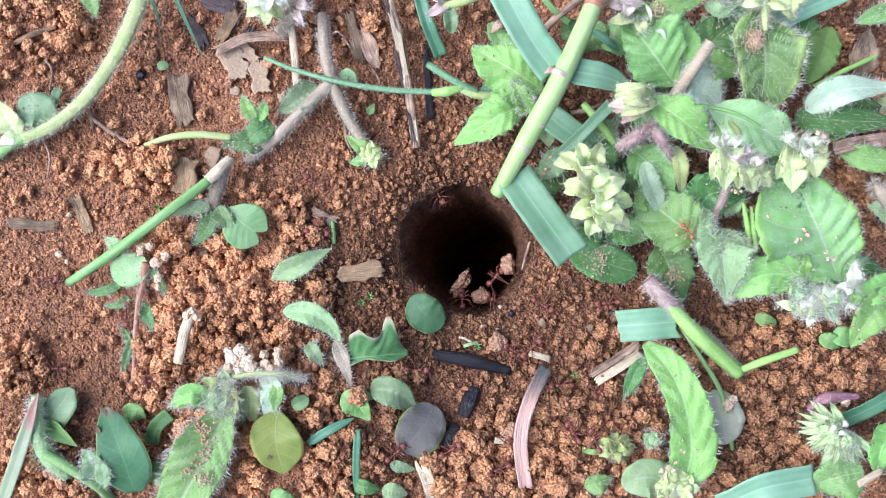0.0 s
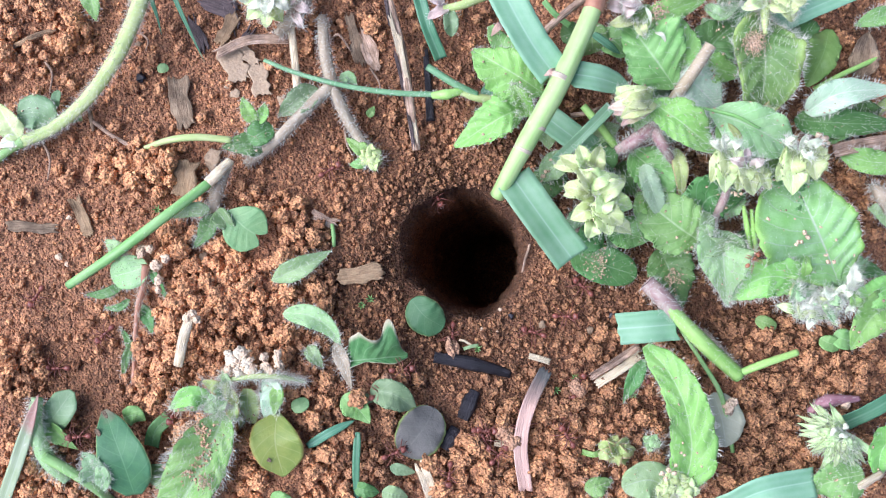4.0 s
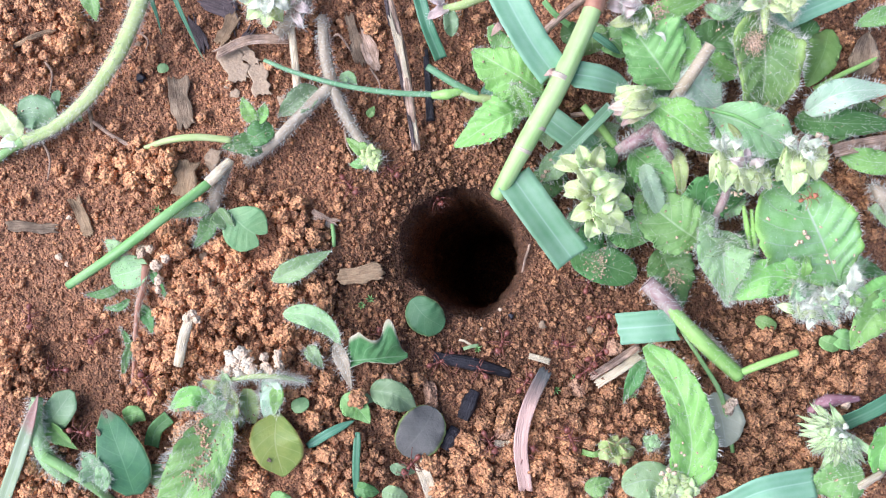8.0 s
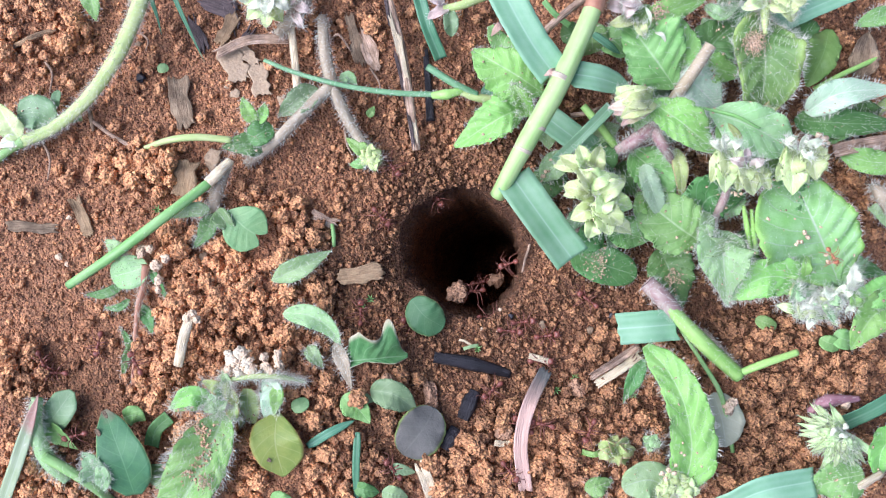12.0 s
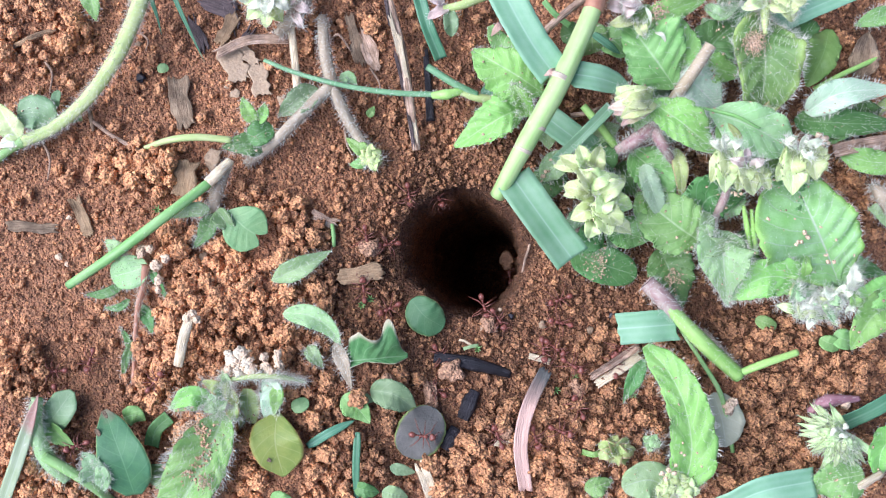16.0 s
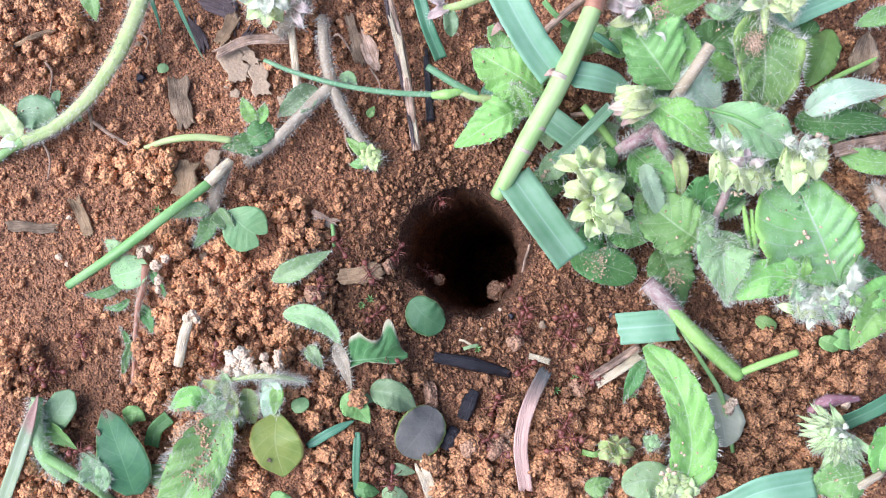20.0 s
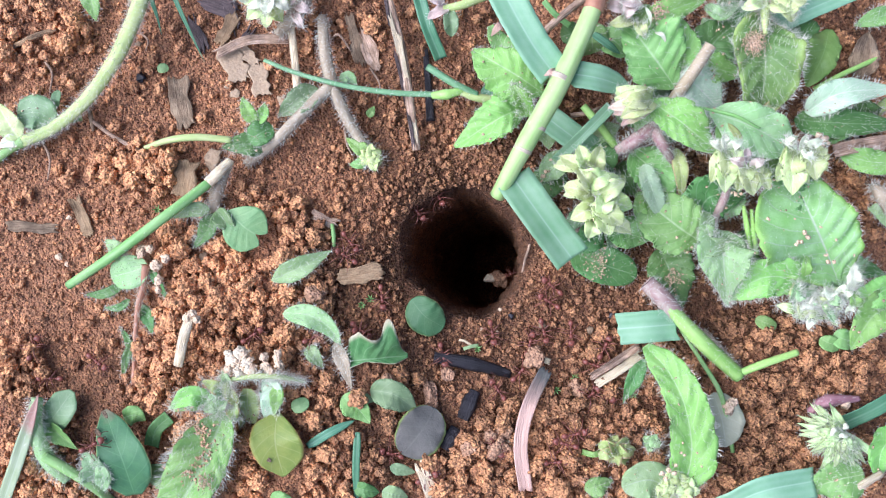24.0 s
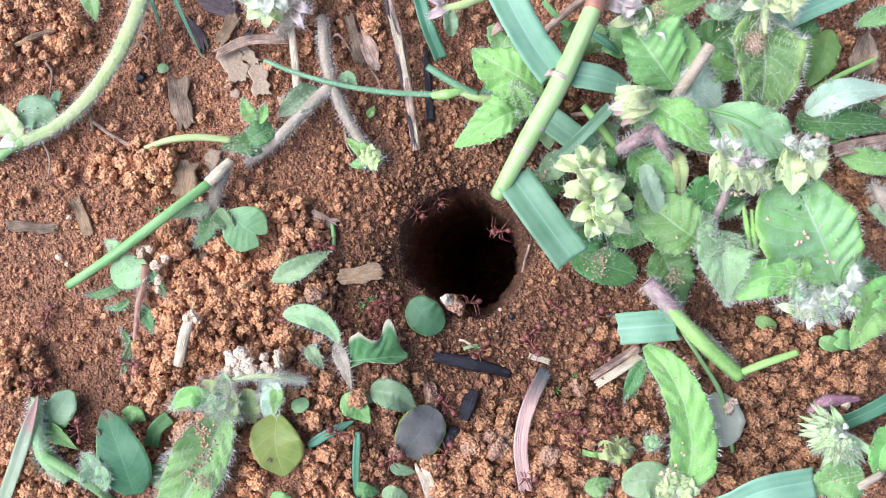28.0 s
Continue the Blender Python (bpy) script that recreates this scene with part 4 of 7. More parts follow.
add_leaf(p, [(402, 374, 6), (432, 402, 7), (466, 424, 6)], 84, CLOVER, 0, kind="heart", notch=0.2, m=17, n=36, fold=0.06, wave=0.04, shape=((3, 24, 36, 41, 40, 32, 14), (3, 24, 36, 41, 40, 32, 14)), label="smooth heart-shaped leaflet")
add_leaf(p, [(384, 372, 5), (398, 392, 6.5), (418, 412, 6)], 30, CLOVER, 45, 0.9, kind="ovate", fold=0.5)
add_leaf(p, [(372, 372, 5), (340, 372, 6), (302, 386, 5)], 26, HERB_PALE, 90, 1.2)
add_leaf(p, [(376, 378, 4), (366, 408, 3.5), (342, 440, 2)], 32, HERB_DARK, 120, 1.1)
p = thing("round_leaved_weed", on(238, 640), "small weed with a round pale leaf under the stalk", "weed")
add_stem(p, [(258, 470, 6), (252, 510, 5), (242, 560, 4), (236, 680, 1)], [14, 12, 9, 9], STEM_RED, 110, 1.2)
add_leaf(p, [(262, 470, 5), (230, 482, 6), (196, 490, 5)], 58, HERB_PALE, 60, 0.8, kind="elliptic", label="pale green rounded leaf")
add_leaf(p, [(225, 455, 5), (205, 440, 6), (186, 425, 5)], 30, HERB_PALE, 60, 0.9)
for rows, w in (([(262, 470, 4), (280, 500, 4), (298, 535, 1.5)], 15), ([(250, 540, 2), (262, 565, 2.5), (270, 592, 0.8)], 24), ([(240, 600, 2), (225, 630, 2.5), (216, 672, 1)], 16),
                ([(225, 500, 2), (185, 520, 3), (150, 522, 1)], 18), ([(230, 530, 2), (210, 545, 2.5), (184, 545, 1)], 14), ([(236, 640, 2), (225, 600, 2), (212, 580, 1)], 12)):
    add_leaf(p, rows, w, HERB_DARK, 60, 0.9)
for k, (a, b, s) in enumerate(((222, 452, 26), (250, 445, 30), (275, 470, 26), (280, 495, 24), (265, 440, 22), (292, 458, 22), (280, 512, 18))):
    lump(a, b, s, CLAY, "pale crumb of dry clay lying on a leaf", "clay_crumb", "clay crumb", 6.2, 1, k)

# -- loose leaves round the burrow --
loose_leaf([(480, 497, 3), (530, 474, 4.5), (588, 443, 4)], 38, HERB_PALE, "pale green pointed leaf with hairy edges", hair=110, hair_mm=0.9, kind="lance", fold=0.25)
loose_stick([(588, 398, 1.5), (590, 415, 2.5), (591, 436, 1)], [7, 8, 7], STEM_THIN, "tiny green stalk in the soil", "stalk", "stalk")
loose_leaf([(500, 556, 4), (545, 558, 6), (582, 580, 6), (604, 615, 3)], 38, HERB_PALE, "pale green hairy leaf bent downwards", hair=170, hair_mm=1.1, kind="ovate", fold=0.3)
loose_leaf([(545, 612, 3), (556, 630, 4), (572, 652, 2)], 26, HERB_PALE, "small hairy grey-green leaf", hair=70, kind="ovate")
loose_leaf([(592, 606, 4), (606, 640, 3), (622, 690, 1.5)], 26, STEM_PURPLE, "withered hairy purplish leaf stalk", hair=90, kind="lance")
loose_leaf([(606, 642, 2), (660, 636, 4), (722, 630, 3)], 60, TORN, "torn dark green leaf with a pale curled edge", fold=0.22, n=54, m=15, wave=0.25, shape=((2, 26, 40, 46, 50, 36, 38, 68, 40, 16, 4), (1, 10, 9, 6, 4, 6, 8, 11, 12, 9, 3)))
loose_leaf([(727, 530, 3), (752, 560, 4.5), (786, 580, 3)], 64, OVAL_DARK, "smooth bluish green rounded leaf at the burrow rim", kind="elliptic", fold=0.05, cup=0.12)
loose_stick([(768, 632, 1.6), (835, 644, 2.2), (904, 662, 0.8)], [18, 23, 14], CHAR, "blackened charred stick lying on soil", "charred_stick", "charcoal", flat=0.55, lumps=0.14)
loose_stick([(842, 692, 1.2), (830, 718, 1.4), (820, 742, 0.8)], [18, 27, 20], CHAR, "small black piece of charcoal", "charcoal", "charcoal", flat=0.5, lumps=0.2)
loose_stick([(808, 758, 1.6), (797, 776, 1.8), (786, 795, 1.2)], [20, 27, 20], CHAR, "small black piece of charcoal", "charcoal", "charcoal", flat=0.5, lumps=0.2)
lump(634, 708, 46, CRUMB, "orange-brown clod resting on a green leaf", "soil_clod", "soil clod", 5.5, 1, 3, level=4)
loose_leaf([(812, 602, 1.5), (822, 604, 2), (836, 612, 1.5)], 4, STRAW_PALE, "tiny pale fibre lying on soil", "fibre", "fibre", kind="plain", n=10, m=5)
loose_leaf([(820, 618, 1.5), (832, 614, 2), (846, 611, 1.5)], 6, HERB_PALE, "tiny sliver of green leaf", "leaf_sliver", "leaf sliver", kind="plain", n=10, m=5)
loose_leaf([(936, 630, 2), (955, 635, 2.5), (974, 641, 2)], 11, STRAW_PALE, "short yellowish bit of straw", "straw_bit", "straw", kind="plain", n=10, m=5)
loose_leaf([(966, 655, 3), (935, 720, 5), (921, 788, 5.5), (930, 868, 3)], 24, BLADE_DRY, "curved dry pink grass blade, grey at one end", "dry_grass", "grass", kind="plain", fold=0.2, ragged=0.5, n=36)
loose_leaf([(875, 784, 3), (892, 786, 3), (908, 784, 3)], 11, STRAW_PALE, "short tan bit of straw", "straw_bit", "straw", kind="plain", n=10, m=5)
loose_leaf([(745, 826, 4), (755, 850, 5), (768, 890, 4)], 22, STRAW_PALE, "tan split straw among crumbs", "straw_bit", "straw", kind="plain", ragged=1.5)
loose_stick([(340, 552, 5.5), (326, 595, 6.5), (315, 648, 5.5)], [15, 19, 17], STRAW_PALE, "bleached flattened straw among crumbs", "straw_bit", "straw", flat=0.6, hollow=True)
for k, (a, b, s) in enumerate(((338, 556, 24), (330, 562, 20), (348, 566, 20))):
    lump(a, b, s, CLAY, "pale crumb of dry clay on straw", "clay_crumb", "clay crumb", 6.5, 1, k)

# -- hairy weed in the south-west --
p = thing("hairy_weed", on(400, 690), "hairy weed half buried by dug soil", "weed")
add_stem(p, [(392, 662, 7.5), (398, 680, 7), (404, 702, 6), (420, 730, 3), (430, 760, -1)], [6, 16, 22, 20, 14], STEM_PALE, 200, 1.5)
for a, b, turn, long, wide in ((398, 690, 200, 44, 24), (400, 696, 150, 46, 26), (396, 700, 110, 42, 24), (404, 690, 60, 40, 20), (404, 684, 250, 30, 18), (396, 715, 165, 40, 24), (410, 712, 80, 36, 24)):
    add_bract(p, a, b, 6, turn, long, wide, HERB_PALE if turn % 20 else HERB_YELLOW, 60, 2.5, 0.3, 1.6)
hairy = add_leaf(p, [(398, 728, 7), (376, 785, 9), (346, 845, 8), (306, 915, 5)], 110, HERB_DUSTY, 420, 1.7, n=50, m=17, teeth=9, tooth=0.03, fold=0.2, shape=((12, 30, 38, 42, 40, 34), (8, 38, 50, 52, 46, 36)), label="large hairy leaf dusted with soil")
dust_patch(hairy, 338, 785, 9.9, 15, 400, DUST, 0.5)
dust_patch(hairy, 322, 812, 9.3, 12, 300, DUST, 0.5)
dust_patch(hairy, 362, 850, 9.0, 8, 60, CLAY)
add_leaf(p, [(372, 705, 7), (335, 700, 9), (300, 724, 5)], 34, HERB_BRIGHT, 130, 1.3, fold=0.5)
add_leaf(p, [(362, 716, 6), (335, 712, 6.5), (306, 728, 4)], 30, HERB_DUSTY, 80, 1.2)
add_stem(p, [(405, 672, 8), (460, 666, 9), (500, 668, 8), (540, 676, 5)], [7, 9, 9, 5], STEM_PALE, 330, 1.6, label="thin horizontal stem with long white hairs")
add_leaf(p, [(470, 668, 6), (484, 695, 7), (472, 748, 3)], 44, WOOLLY, 180, 1.3, shape=((6, 14, 16, 14, 3), (6, 20, 24, 16, 3)))
add_leaf(p, [(488, 676, 6.5), (490, 705, 8), (484, 735, 5)], 24, HERB_BRIGHT, 30, 1.0)
add_leaf(p, [(438, 688, 5), (438, 716, 5), (445, 750, 2)], 44, HERB_YELLOW, 60, 1.0, shape=((8, 20, 22, 22, 16, 8), (8, 14, 16, 14, 10, 4)))
add_leaf(p, [(408, 735, 4), (398, 722, 6), (392, 705, 5)], 40, STEM_TAN, 60, 1.0, kind="elliptic", label="brownish withered scale")
for k in range(26):
    a, b = 402 + (k * 37) % (48 if k < 13 else 98), 624 + (k * 23) % 42
    lump(a, b, 17 + (k * 5) % 14, CHALK if k < 12 else CLAY, "pale crumb of dry clay lying on a leaf", "clay_crumb", "clay crumb", 8.2, 1, k)
gold = loose_leaf([(490, 730, 4), (487, 785, 6), (502, 844, 4)], 84, OVAL_YELLOW, "yellowing green oval leaf with a brown spot", m=13, fold=0.08, wave=0.05, ripple=0.02, shape=((4, 24, 38, 46, 46, 36, 3), (4, 32, 42, 42, 36, 24, 3)))
part("scar", leaf(line_of([(470, 811, 6.2), (475, 814, 6.4), (480, 818, 6.2)]), 7 * UNIT, "elliptic", n=10, m=5, thick=0.3, seed=4), BARK, gold, "brown scar")
oval = loose_leaf([(238, 876, 4), (214, 808, 6.5), (184, 726, 4)], 92, OVAL_TIPPED, "dark green oval leaf with yellow rim and brown scarred tip", m=13, fold=0.08, wave=0.05, ripple=0.02, shape=((14, 42, 44, 42, 36, 24, 5), (14, 36, 46, 44, 34, 24, 5)))
for a, b, w in ((188, 783, 17), (173, 766, 11), (186, 734, 9)):
    part("scar", leaf(line_of([(a - 5, b - 7, 6.35), (a, b, 6.45), (a + 4, b + 7, 6.4)]), w * 0.8 * UNIT, "elliptic", n=10, m=5, thick=0.3, seed=a), BARK, oval, "brown scar")
loose_leaf([(78, 760, 3), (102, 728, 5), (128, 692, 4)], 54, BLUE_LEAF, "bluish green rounded leaf", fold=0.1, wave=0.05, ripple=0.02, shape=((6, 22, 24, 24, 22, 5), (6, 26, 28, 28, 24, 5)))
loose_leaf([(80, 748, 3), (105, 770, 4), (138, 796, 2)], 30, HERB, "small folded green leaf", kind="lance", fold=0.6)
loose_leaf([(2, 900, 5), (36, 800, 7), (68, 698, 8)], 25, BLADE_PALE, "pale green grass blade with brown tip", "grass", "grass", kind="blade", fold=0.2, m=7)
p = thing("woolly_weed", on(190, 882), "woolly white-haired stem among leaves", "weed")
add_stem(p, [(66, 705, 6), (62, 760, 6), (85, 815, 4), (120, 850, 2)], [20, 28, 30, 20], HERB_PALE, 420, 1.4, n=30)
add_stem(p, [(78, 808, 6), (125, 835, 6), (172, 865, 4), (200, 890, 0)], [18, 18, 18, 16], STEM, 60, 0.8)
add_leaf(p, [(175, 870, 4), (165, 830, 6), (145, 800, 5)], 44, BLUE_LEAF, 120, 1.1)
add_leaf(p, [(180, 870, 4), (182, 840, 6), (165, 812, 6)], 26, HERB_PALE, 80, 1.1)
loose_leaf([(262, 842, 3), (280, 842, 4), (305, 848, 3)], 44, HERB, "small green leaf among crumbs", kind="elliptic")
loose_leaf([(218, 740, 2), (238, 735, 3), (258, 745, 2)], 34, HERB, "small green leaf half covered by crumbs", kind="ovate")
loose_leaf([(268, 790, 3), (276, 760, 3), (300, 738, 2)], 26, HERB_DARK, "dark green blade among crumbs", "grass", "grass", kind="plain")
loose_leaf([(544, 790, 3), (585, 765, 4), (628, 744, 3)], 16, BLADE_DARK, "short green grass blade on crumbs", "grass", "grass", kind="blade", m=5)
loose_leaf([(633, 765, 4), (630, 830, 4), (632, 900, 3)], 13, BLADE_DARK, "dark green grass blade among crumbs", "grass", "grass", kind="blade", m=5)
loose_leaf([(655, 690, 4), (700, 700, 6), (738, 728, 4)], 50, BLUE_LEAF, "grey-green leaf beside a wilted one", kind="ovate", fold=0.3)
loose_leaf([(605, 702, 3), (632, 722, 4), (655, 750, 3)], 44, HERB, "green leaf with a clod lying on it", kind="ovate")
loose_leaf([(770, 722, 4), (745, 764, 5), (712, 805, 3)], 82, PURPLE_LEAF, "wilted purple-grey oval leaf with green rim", kind="elliptic", fold=0.06)
loose_leaf([(515, 722, 2.5), (530, 718, 3), (546, 708, 2.5)], 26, CLOVER, "small round green leaf", kind="elliptic", n=16)
for a, b, w, m in ((712, 832, 22, BLUE_LEAF), (648, 868, 28, HERB_DARK), (698, 876, 34, HERB_PALE), (500, 888, 34, HERB), (640, 705, 26, HERB_PALE)):
    loose_leaf([(a - 22, b - 6, 3), (a, b, 4), (a + 24, b + 4, 3)], w, m, "green leaf scrap among crumbs", "leaf_scrap", "leaf", kind="ovate")

# -- the tall grass in the north-east --
p = thing("grass_tuft", on(985, 130), "pale green jointed grass stalk with cut blades", "grass")
add_stem(p, [(1066, -35, 20), (1042, 35, 21), (985, 158, 22), (933, 250, 20), (880, 348, 15)], [28, 30, 33, 31, 25], STEM_STRAW, 0, n=44, lumps=0.03, sides=12, hollow=True)
add_leaf(p, [(980, 130, 21), (950, 90, 22.5), (920, 40, 23), (883, -30, 22)], 56, BLADE, 0, kind="plain", name="blade", fold=0.25, n=34, thick=0.25)
add_leaf(p, [(1006, 130, 20), (1060, 139, 20), (1118, 158, 15)], 44, BLADE, 0, kind="blade", name="blade", fold=0.2)
add_leaf(p, [(908, 315, 16), (958, 385, 17), (1012, 458, 14)], 62, BLADE, 0, kind="plain", name="blade", fold=0.25, thick=0.3, n=34, label="blade cut off square")
add_leaf(p, [(1082, 188, 14), (1035, 236, 14), (980, 290, 10)], 20, BLADE, 0, kind="plain", name="blade", fold=0.3, m=7)
add_stem(p, [(1032, 188, 9), (1058, 218, 10), (1088, 258, 8)], [12, 14, 13], STEM_GRASS, 0, hollow=True)
add_leaf(p, [(955, 198, 7), (1010, 240, 9), (1070, 280, 6)], 46, BLADE, 0, kind="plain", name="blade", fold=0.2)
for rows, w in (([(992, 134, 22.4), (988, 142, 22.4)], 34), ([(951, 220, 21), (948, 226, 21)], 32.5), ([(927, 262, 19.5), (924, 268, 19.4)], 31.5)):
    add_stem(p, rows, [w * 0.98, w], STEM_NODE, 0, n=6, name="node", label="pinkish joint ring")
add_leaf(p, [(985, 122, 22), (974, 128, 23.5), (962, 135, 22.5)], 9, BLADE_DRY, 0, kind="lance", name="ligule", label="pink withered ligule", n=10, m=5)
add_stem(p, [(1068, -36, 20.5), (1050, 18, 21.2)], [29, 31], STEM_RED, 0, n=8, name="sheath", label="reddish brown sheath")
add_stem(p, [(1000, 128, 10), (985, 140, 5), (975, 150, -1)], [20, 20, 18], STEM_GRASS, 0, name="root_stem")
loose_leaf([(962, 2, 9), (982, 25, 9), (1008, 46, 7)], 10, STEM_THIN, "thin green stalk behind grass", "stalk", "stalk", kind="plain", m=5, thick=0.8)
loose_stick([(958, 62, 7), (990, 32, 8), (1040, -8, 8)], [13, 14, 14], STRAW, "dry brown twig behind grass", "twig", "twig")

# -- the toothed-leaved weed north of the burrow --
p = thing("toothed_weed", on(905, 190), "green weed with toothed soil-specked leaves", "weed")
add_stem(p, [(990, 110, -1), (950, 150, 8), (905, 180, 9)], [16, 18, 16], STEM_PALE, 80)
add_leaf(p, [(928, 190, 9), (880, 212, 11.5), (804, 260, 8)], 70, HERB_BRIGHT, 130, 0.8, teeth=9, tooth=0.09, m=13, fold=0.12, shape=((3, 20, 27, 30, 26, 16, 3), (3, 24, 34, 36, 28, 16, 3)))
add_leaf(p, [(962, 166, 10), (905, 128, 13), (836, 88, 11)], 100, HERB_BRIGHT, 130, 0.8, teeth=9, tooth=0.09, m=13, fold=0.1, shape=((4, 26, 42, 46, 42, 30, 4), (4, 30, 40, 38, 30, 18, 3)))
torn = add_leaf(p, [(945, 150, 8), (900, 95, 10), (868, 45, 8)], 60, HERB, 40, 0.8, shape=((4, 20, 26, 22, 20, 16, 6), (4, 22, 28, 26, 18, 12, 4)), label="leaf with a torn pinkish rim")
add_leaf(p, [(892, 38, 10), (880, 50, 11), (868, 66, 9)], 12, BLADE_DRY, 0, kind="lance", n=12, m=5, label="pink dried leaf margin")
add_leaf(p, [(932, 208, 11), (924, 178, 13), (903, 146, 13)], 30, HERB_BRIGHT, 160, 1.2, teeth=6, tooth=0.1, fold=0.35)
add_leaf(p, [(850, 165, 6), (880, 160, 7), (905, 175, 6)], 30, BLADE_DARK, 0, kind="ovate")
add_leaf(p, [(940, 200, 6), (965, 230, 7), (972, 265, 5)], 44, HERB_PALE, 30)
for a, b in ((899, 56), (915, 81), (930, 84), (900, 63), (855, 238), (868, 246)):
    lump(a, b, 7, CLAY, "tiny pale crumb of clay on a leaf", "clay_crumb", "clay crumb", 13, 0.7, a, level=2)
p = thing("withered_leaf", on(800, 20), "pinkish pale withered leaf with curled tip", "leaf")
add_stem(p, [(862, -8, 8), (820, 8, 8.5), (785, 16, 8)], [15, 15, 12], STEM_PALE, 20, 0.7)
add_leaf(p, [(795, 10, 8), (775, 22, 8.5), (756, 34, 7)], 20, PINK_PETAL, 12, fold=0.5, wave=0.25)
add_leaf(p, [(797, 18, 8), (798, 40, 9), (800, 64, 8)], 26, BLUE_LEAF, 10, kind="blunt", fold=0.45, ragged=0.25)
add_leaf(p, [(786, 8, 9), (772, 0, 10), (756, -4, 9)], 18, PINK_PETAL, 12, fold=0.5, wave=0.25)

# -- the flowering herb east of the burrow --
p = thing("flowering_herb", on(1090, 330), "hairy herb with yellow-green bud clusters", "herb")
add_stem(p, [(1140, 300, -1), (1090, 320, 9), (1045, 300, 13)], [16, 20, 18], STEM_PALE, 90)
add_stem(p, [(1045, 300, 12), (1052, 340, 13), (1075, 392, 11)], [20, 22, 16], STEM_PALE, 60)
for a, b, h, turn, long, wide in ((1046, 302, 14, 205, 62, 34), (1040, 300, 15, 250, 46, 32), (1050, 300, 15, 290, 44, 30), (1038, 322, 17, -18, 44, 38), (1046, 340, 16, 192, 50, 34), (1048, 332, 18, 235, 40, 30),
                                  (1042, 330, 14, 160, 48, 26), (1060, 352, 15, 15, 62, 44), (1058, 345, 17, -25, 54, 34), (1056, 362, 14, 150, 54, 34), (1062, 368, 16, 70, 52, 40), (1060, 362, 18, 42, 56, 40),
                                  (1070, 350, 19, 100, 36, 30), (1068, 382, 13, 30, 58, 32), (1056, 385, 13, 110, 40, 34), (1030, 290, 12, 175, 52, 28), (1060, 318, 12, 5, 40, 26)):
    add_bract(p, a, b, h, turn, long, wide, BUD, 22, 4.5)
for a, b, s in ((1048, 318, 40), (1072, 362, 44), (1034, 290, 34)):
    add_bud(p, a, b, 16, s, a * 0.37, hair=30)
for a, b, s in ((1022, 328, 10), (1028, 332, 8), (1052, 388, 10), (1060, 384, 9), (1020, 305, 8), (962, 312, 12), (966, 304, 10)):
    lump(a, b, s, CLAY, "pale crumb of clay caught in the flower head", "clay_crumb", "clay crumb", 19 if a > 1000 else 12, 0.8, a, level=2)
add_leaf(p, [(1000, 300, 7), (960, 330, 9), (935, 375, 6)], 56, HERB_DARK, 60)
add_leaf(p, [(1000, 268, 9), (975, 300, 11), (958, 322, 9)], 44, HERB_PALE, 60)
add_leaf(p, [(1085, 390, 7), (1110, 412, 8), (1150, 425, 6)], 60, HERB, 60)
add_leaf(p, [(1060, 400, 6), (1040, 425, 8), (1010, 432, 6)], 50, HERB_DARK, 60)
dust_patch(add_leaf(p, [(1010, 445, 5), (1065, 468, 7), (1128, 488, 4)], 66, HERB_DARK, 50, 0.8, kind="elliptic"), 1060, 468, 8.0, 11, 90)
add_leaf(p, [(1118, 268, 9), (1160, 312, 11), (1178, 392, 8)], 74, HERB, 60, m=13, teeth=9)
add_leaf(p, [(1140, 290, 12.5), (1152, 330, 13.5), (1172, 385, 11)], 36, GREY_GREEN, 50, 0.8, kind="blunt", fold=0.1, label="greyish dusty leaf strip")
add_leaf(p, [(1130, 345, 10), (1134, 378, 11), (1146, 402, 9)], 22, HERB_BRIGHT, 20)
add_leaf(p, [(1196, 262, 11), (1205, 305, 13), (1206, 362, 10)], 26, HERB_YELLOW, 40, label="narrow yellowish leaf with a brown rim")

# -- the big hairy herb in the north-east --
p = thing("large_hairy_herb", on(1210, 210), "large bright green hairy herb with toothed leaves", "herb")
add_stem(p, [(1215, 215, -1), (1180, 220, 9), (1150, 235, 12)], [20, 24, 20], STEM_PURPLE, 120)
add_stem(p, [(1094, 268, 13), (1125, 248, 15), (1160, 224, 14)], [20, 24, 22], STEM_MAGENTA, 120, 1.4)
add_stem(p, [(1154, 226, 14), (1172, 255, 15), (1190, 286, 11)], [20, 20, 12], STEM_MAGENTA, 90, 1.3)
for h, turn, long, wide in ((15, 196, 74, 34), (17, 183, 66, 36), (18, 170, 78, 30), (16, 160, 72, 34), (19, 150, 62, 32), (14, 140, 70, 30), (20, 176, 52, 30), (15, 206, 58, 28)):
    add_bract(p, 1152, 178, h, turn, long, wide, BUD_TAN if turn in (170, 140, 160) else BUD, 24, 4.0, 0.45)
add_leaf(p, [(1148, 178, 17), (1205, 216, 20), (1268, 270, 16)], 60, HERB_BRIGHT, 260, 1.0, teeth=10, tooth=0.04, fold=0.12, m=13, shape=((4, 22, 32, 32, 22, 3), (4, 22, 28, 28, 20, 3)), label="bright green quilted leaf with hairy rim")
add_leaf(p, [(1196, 156, 12), (1150, 92, 15), (1104, 34, 13)], 112, HERB, 90, 0.8, teeth=10, tooth=0.07, fold=0.1, m=15, shape=((4, 34, 50, 46, 34, 22, 3), (4, 30, 52, 62, 58, 40, 4)), label="broad leaf with a pale midrib")
add_leaf(p, [(1200, 150, 11), (1212, 92, 13), (1202, 28, 12)], 60, HERB_BRIGHT, 60, 0.8, kind="ovate", teeth=9, fold=0.15)
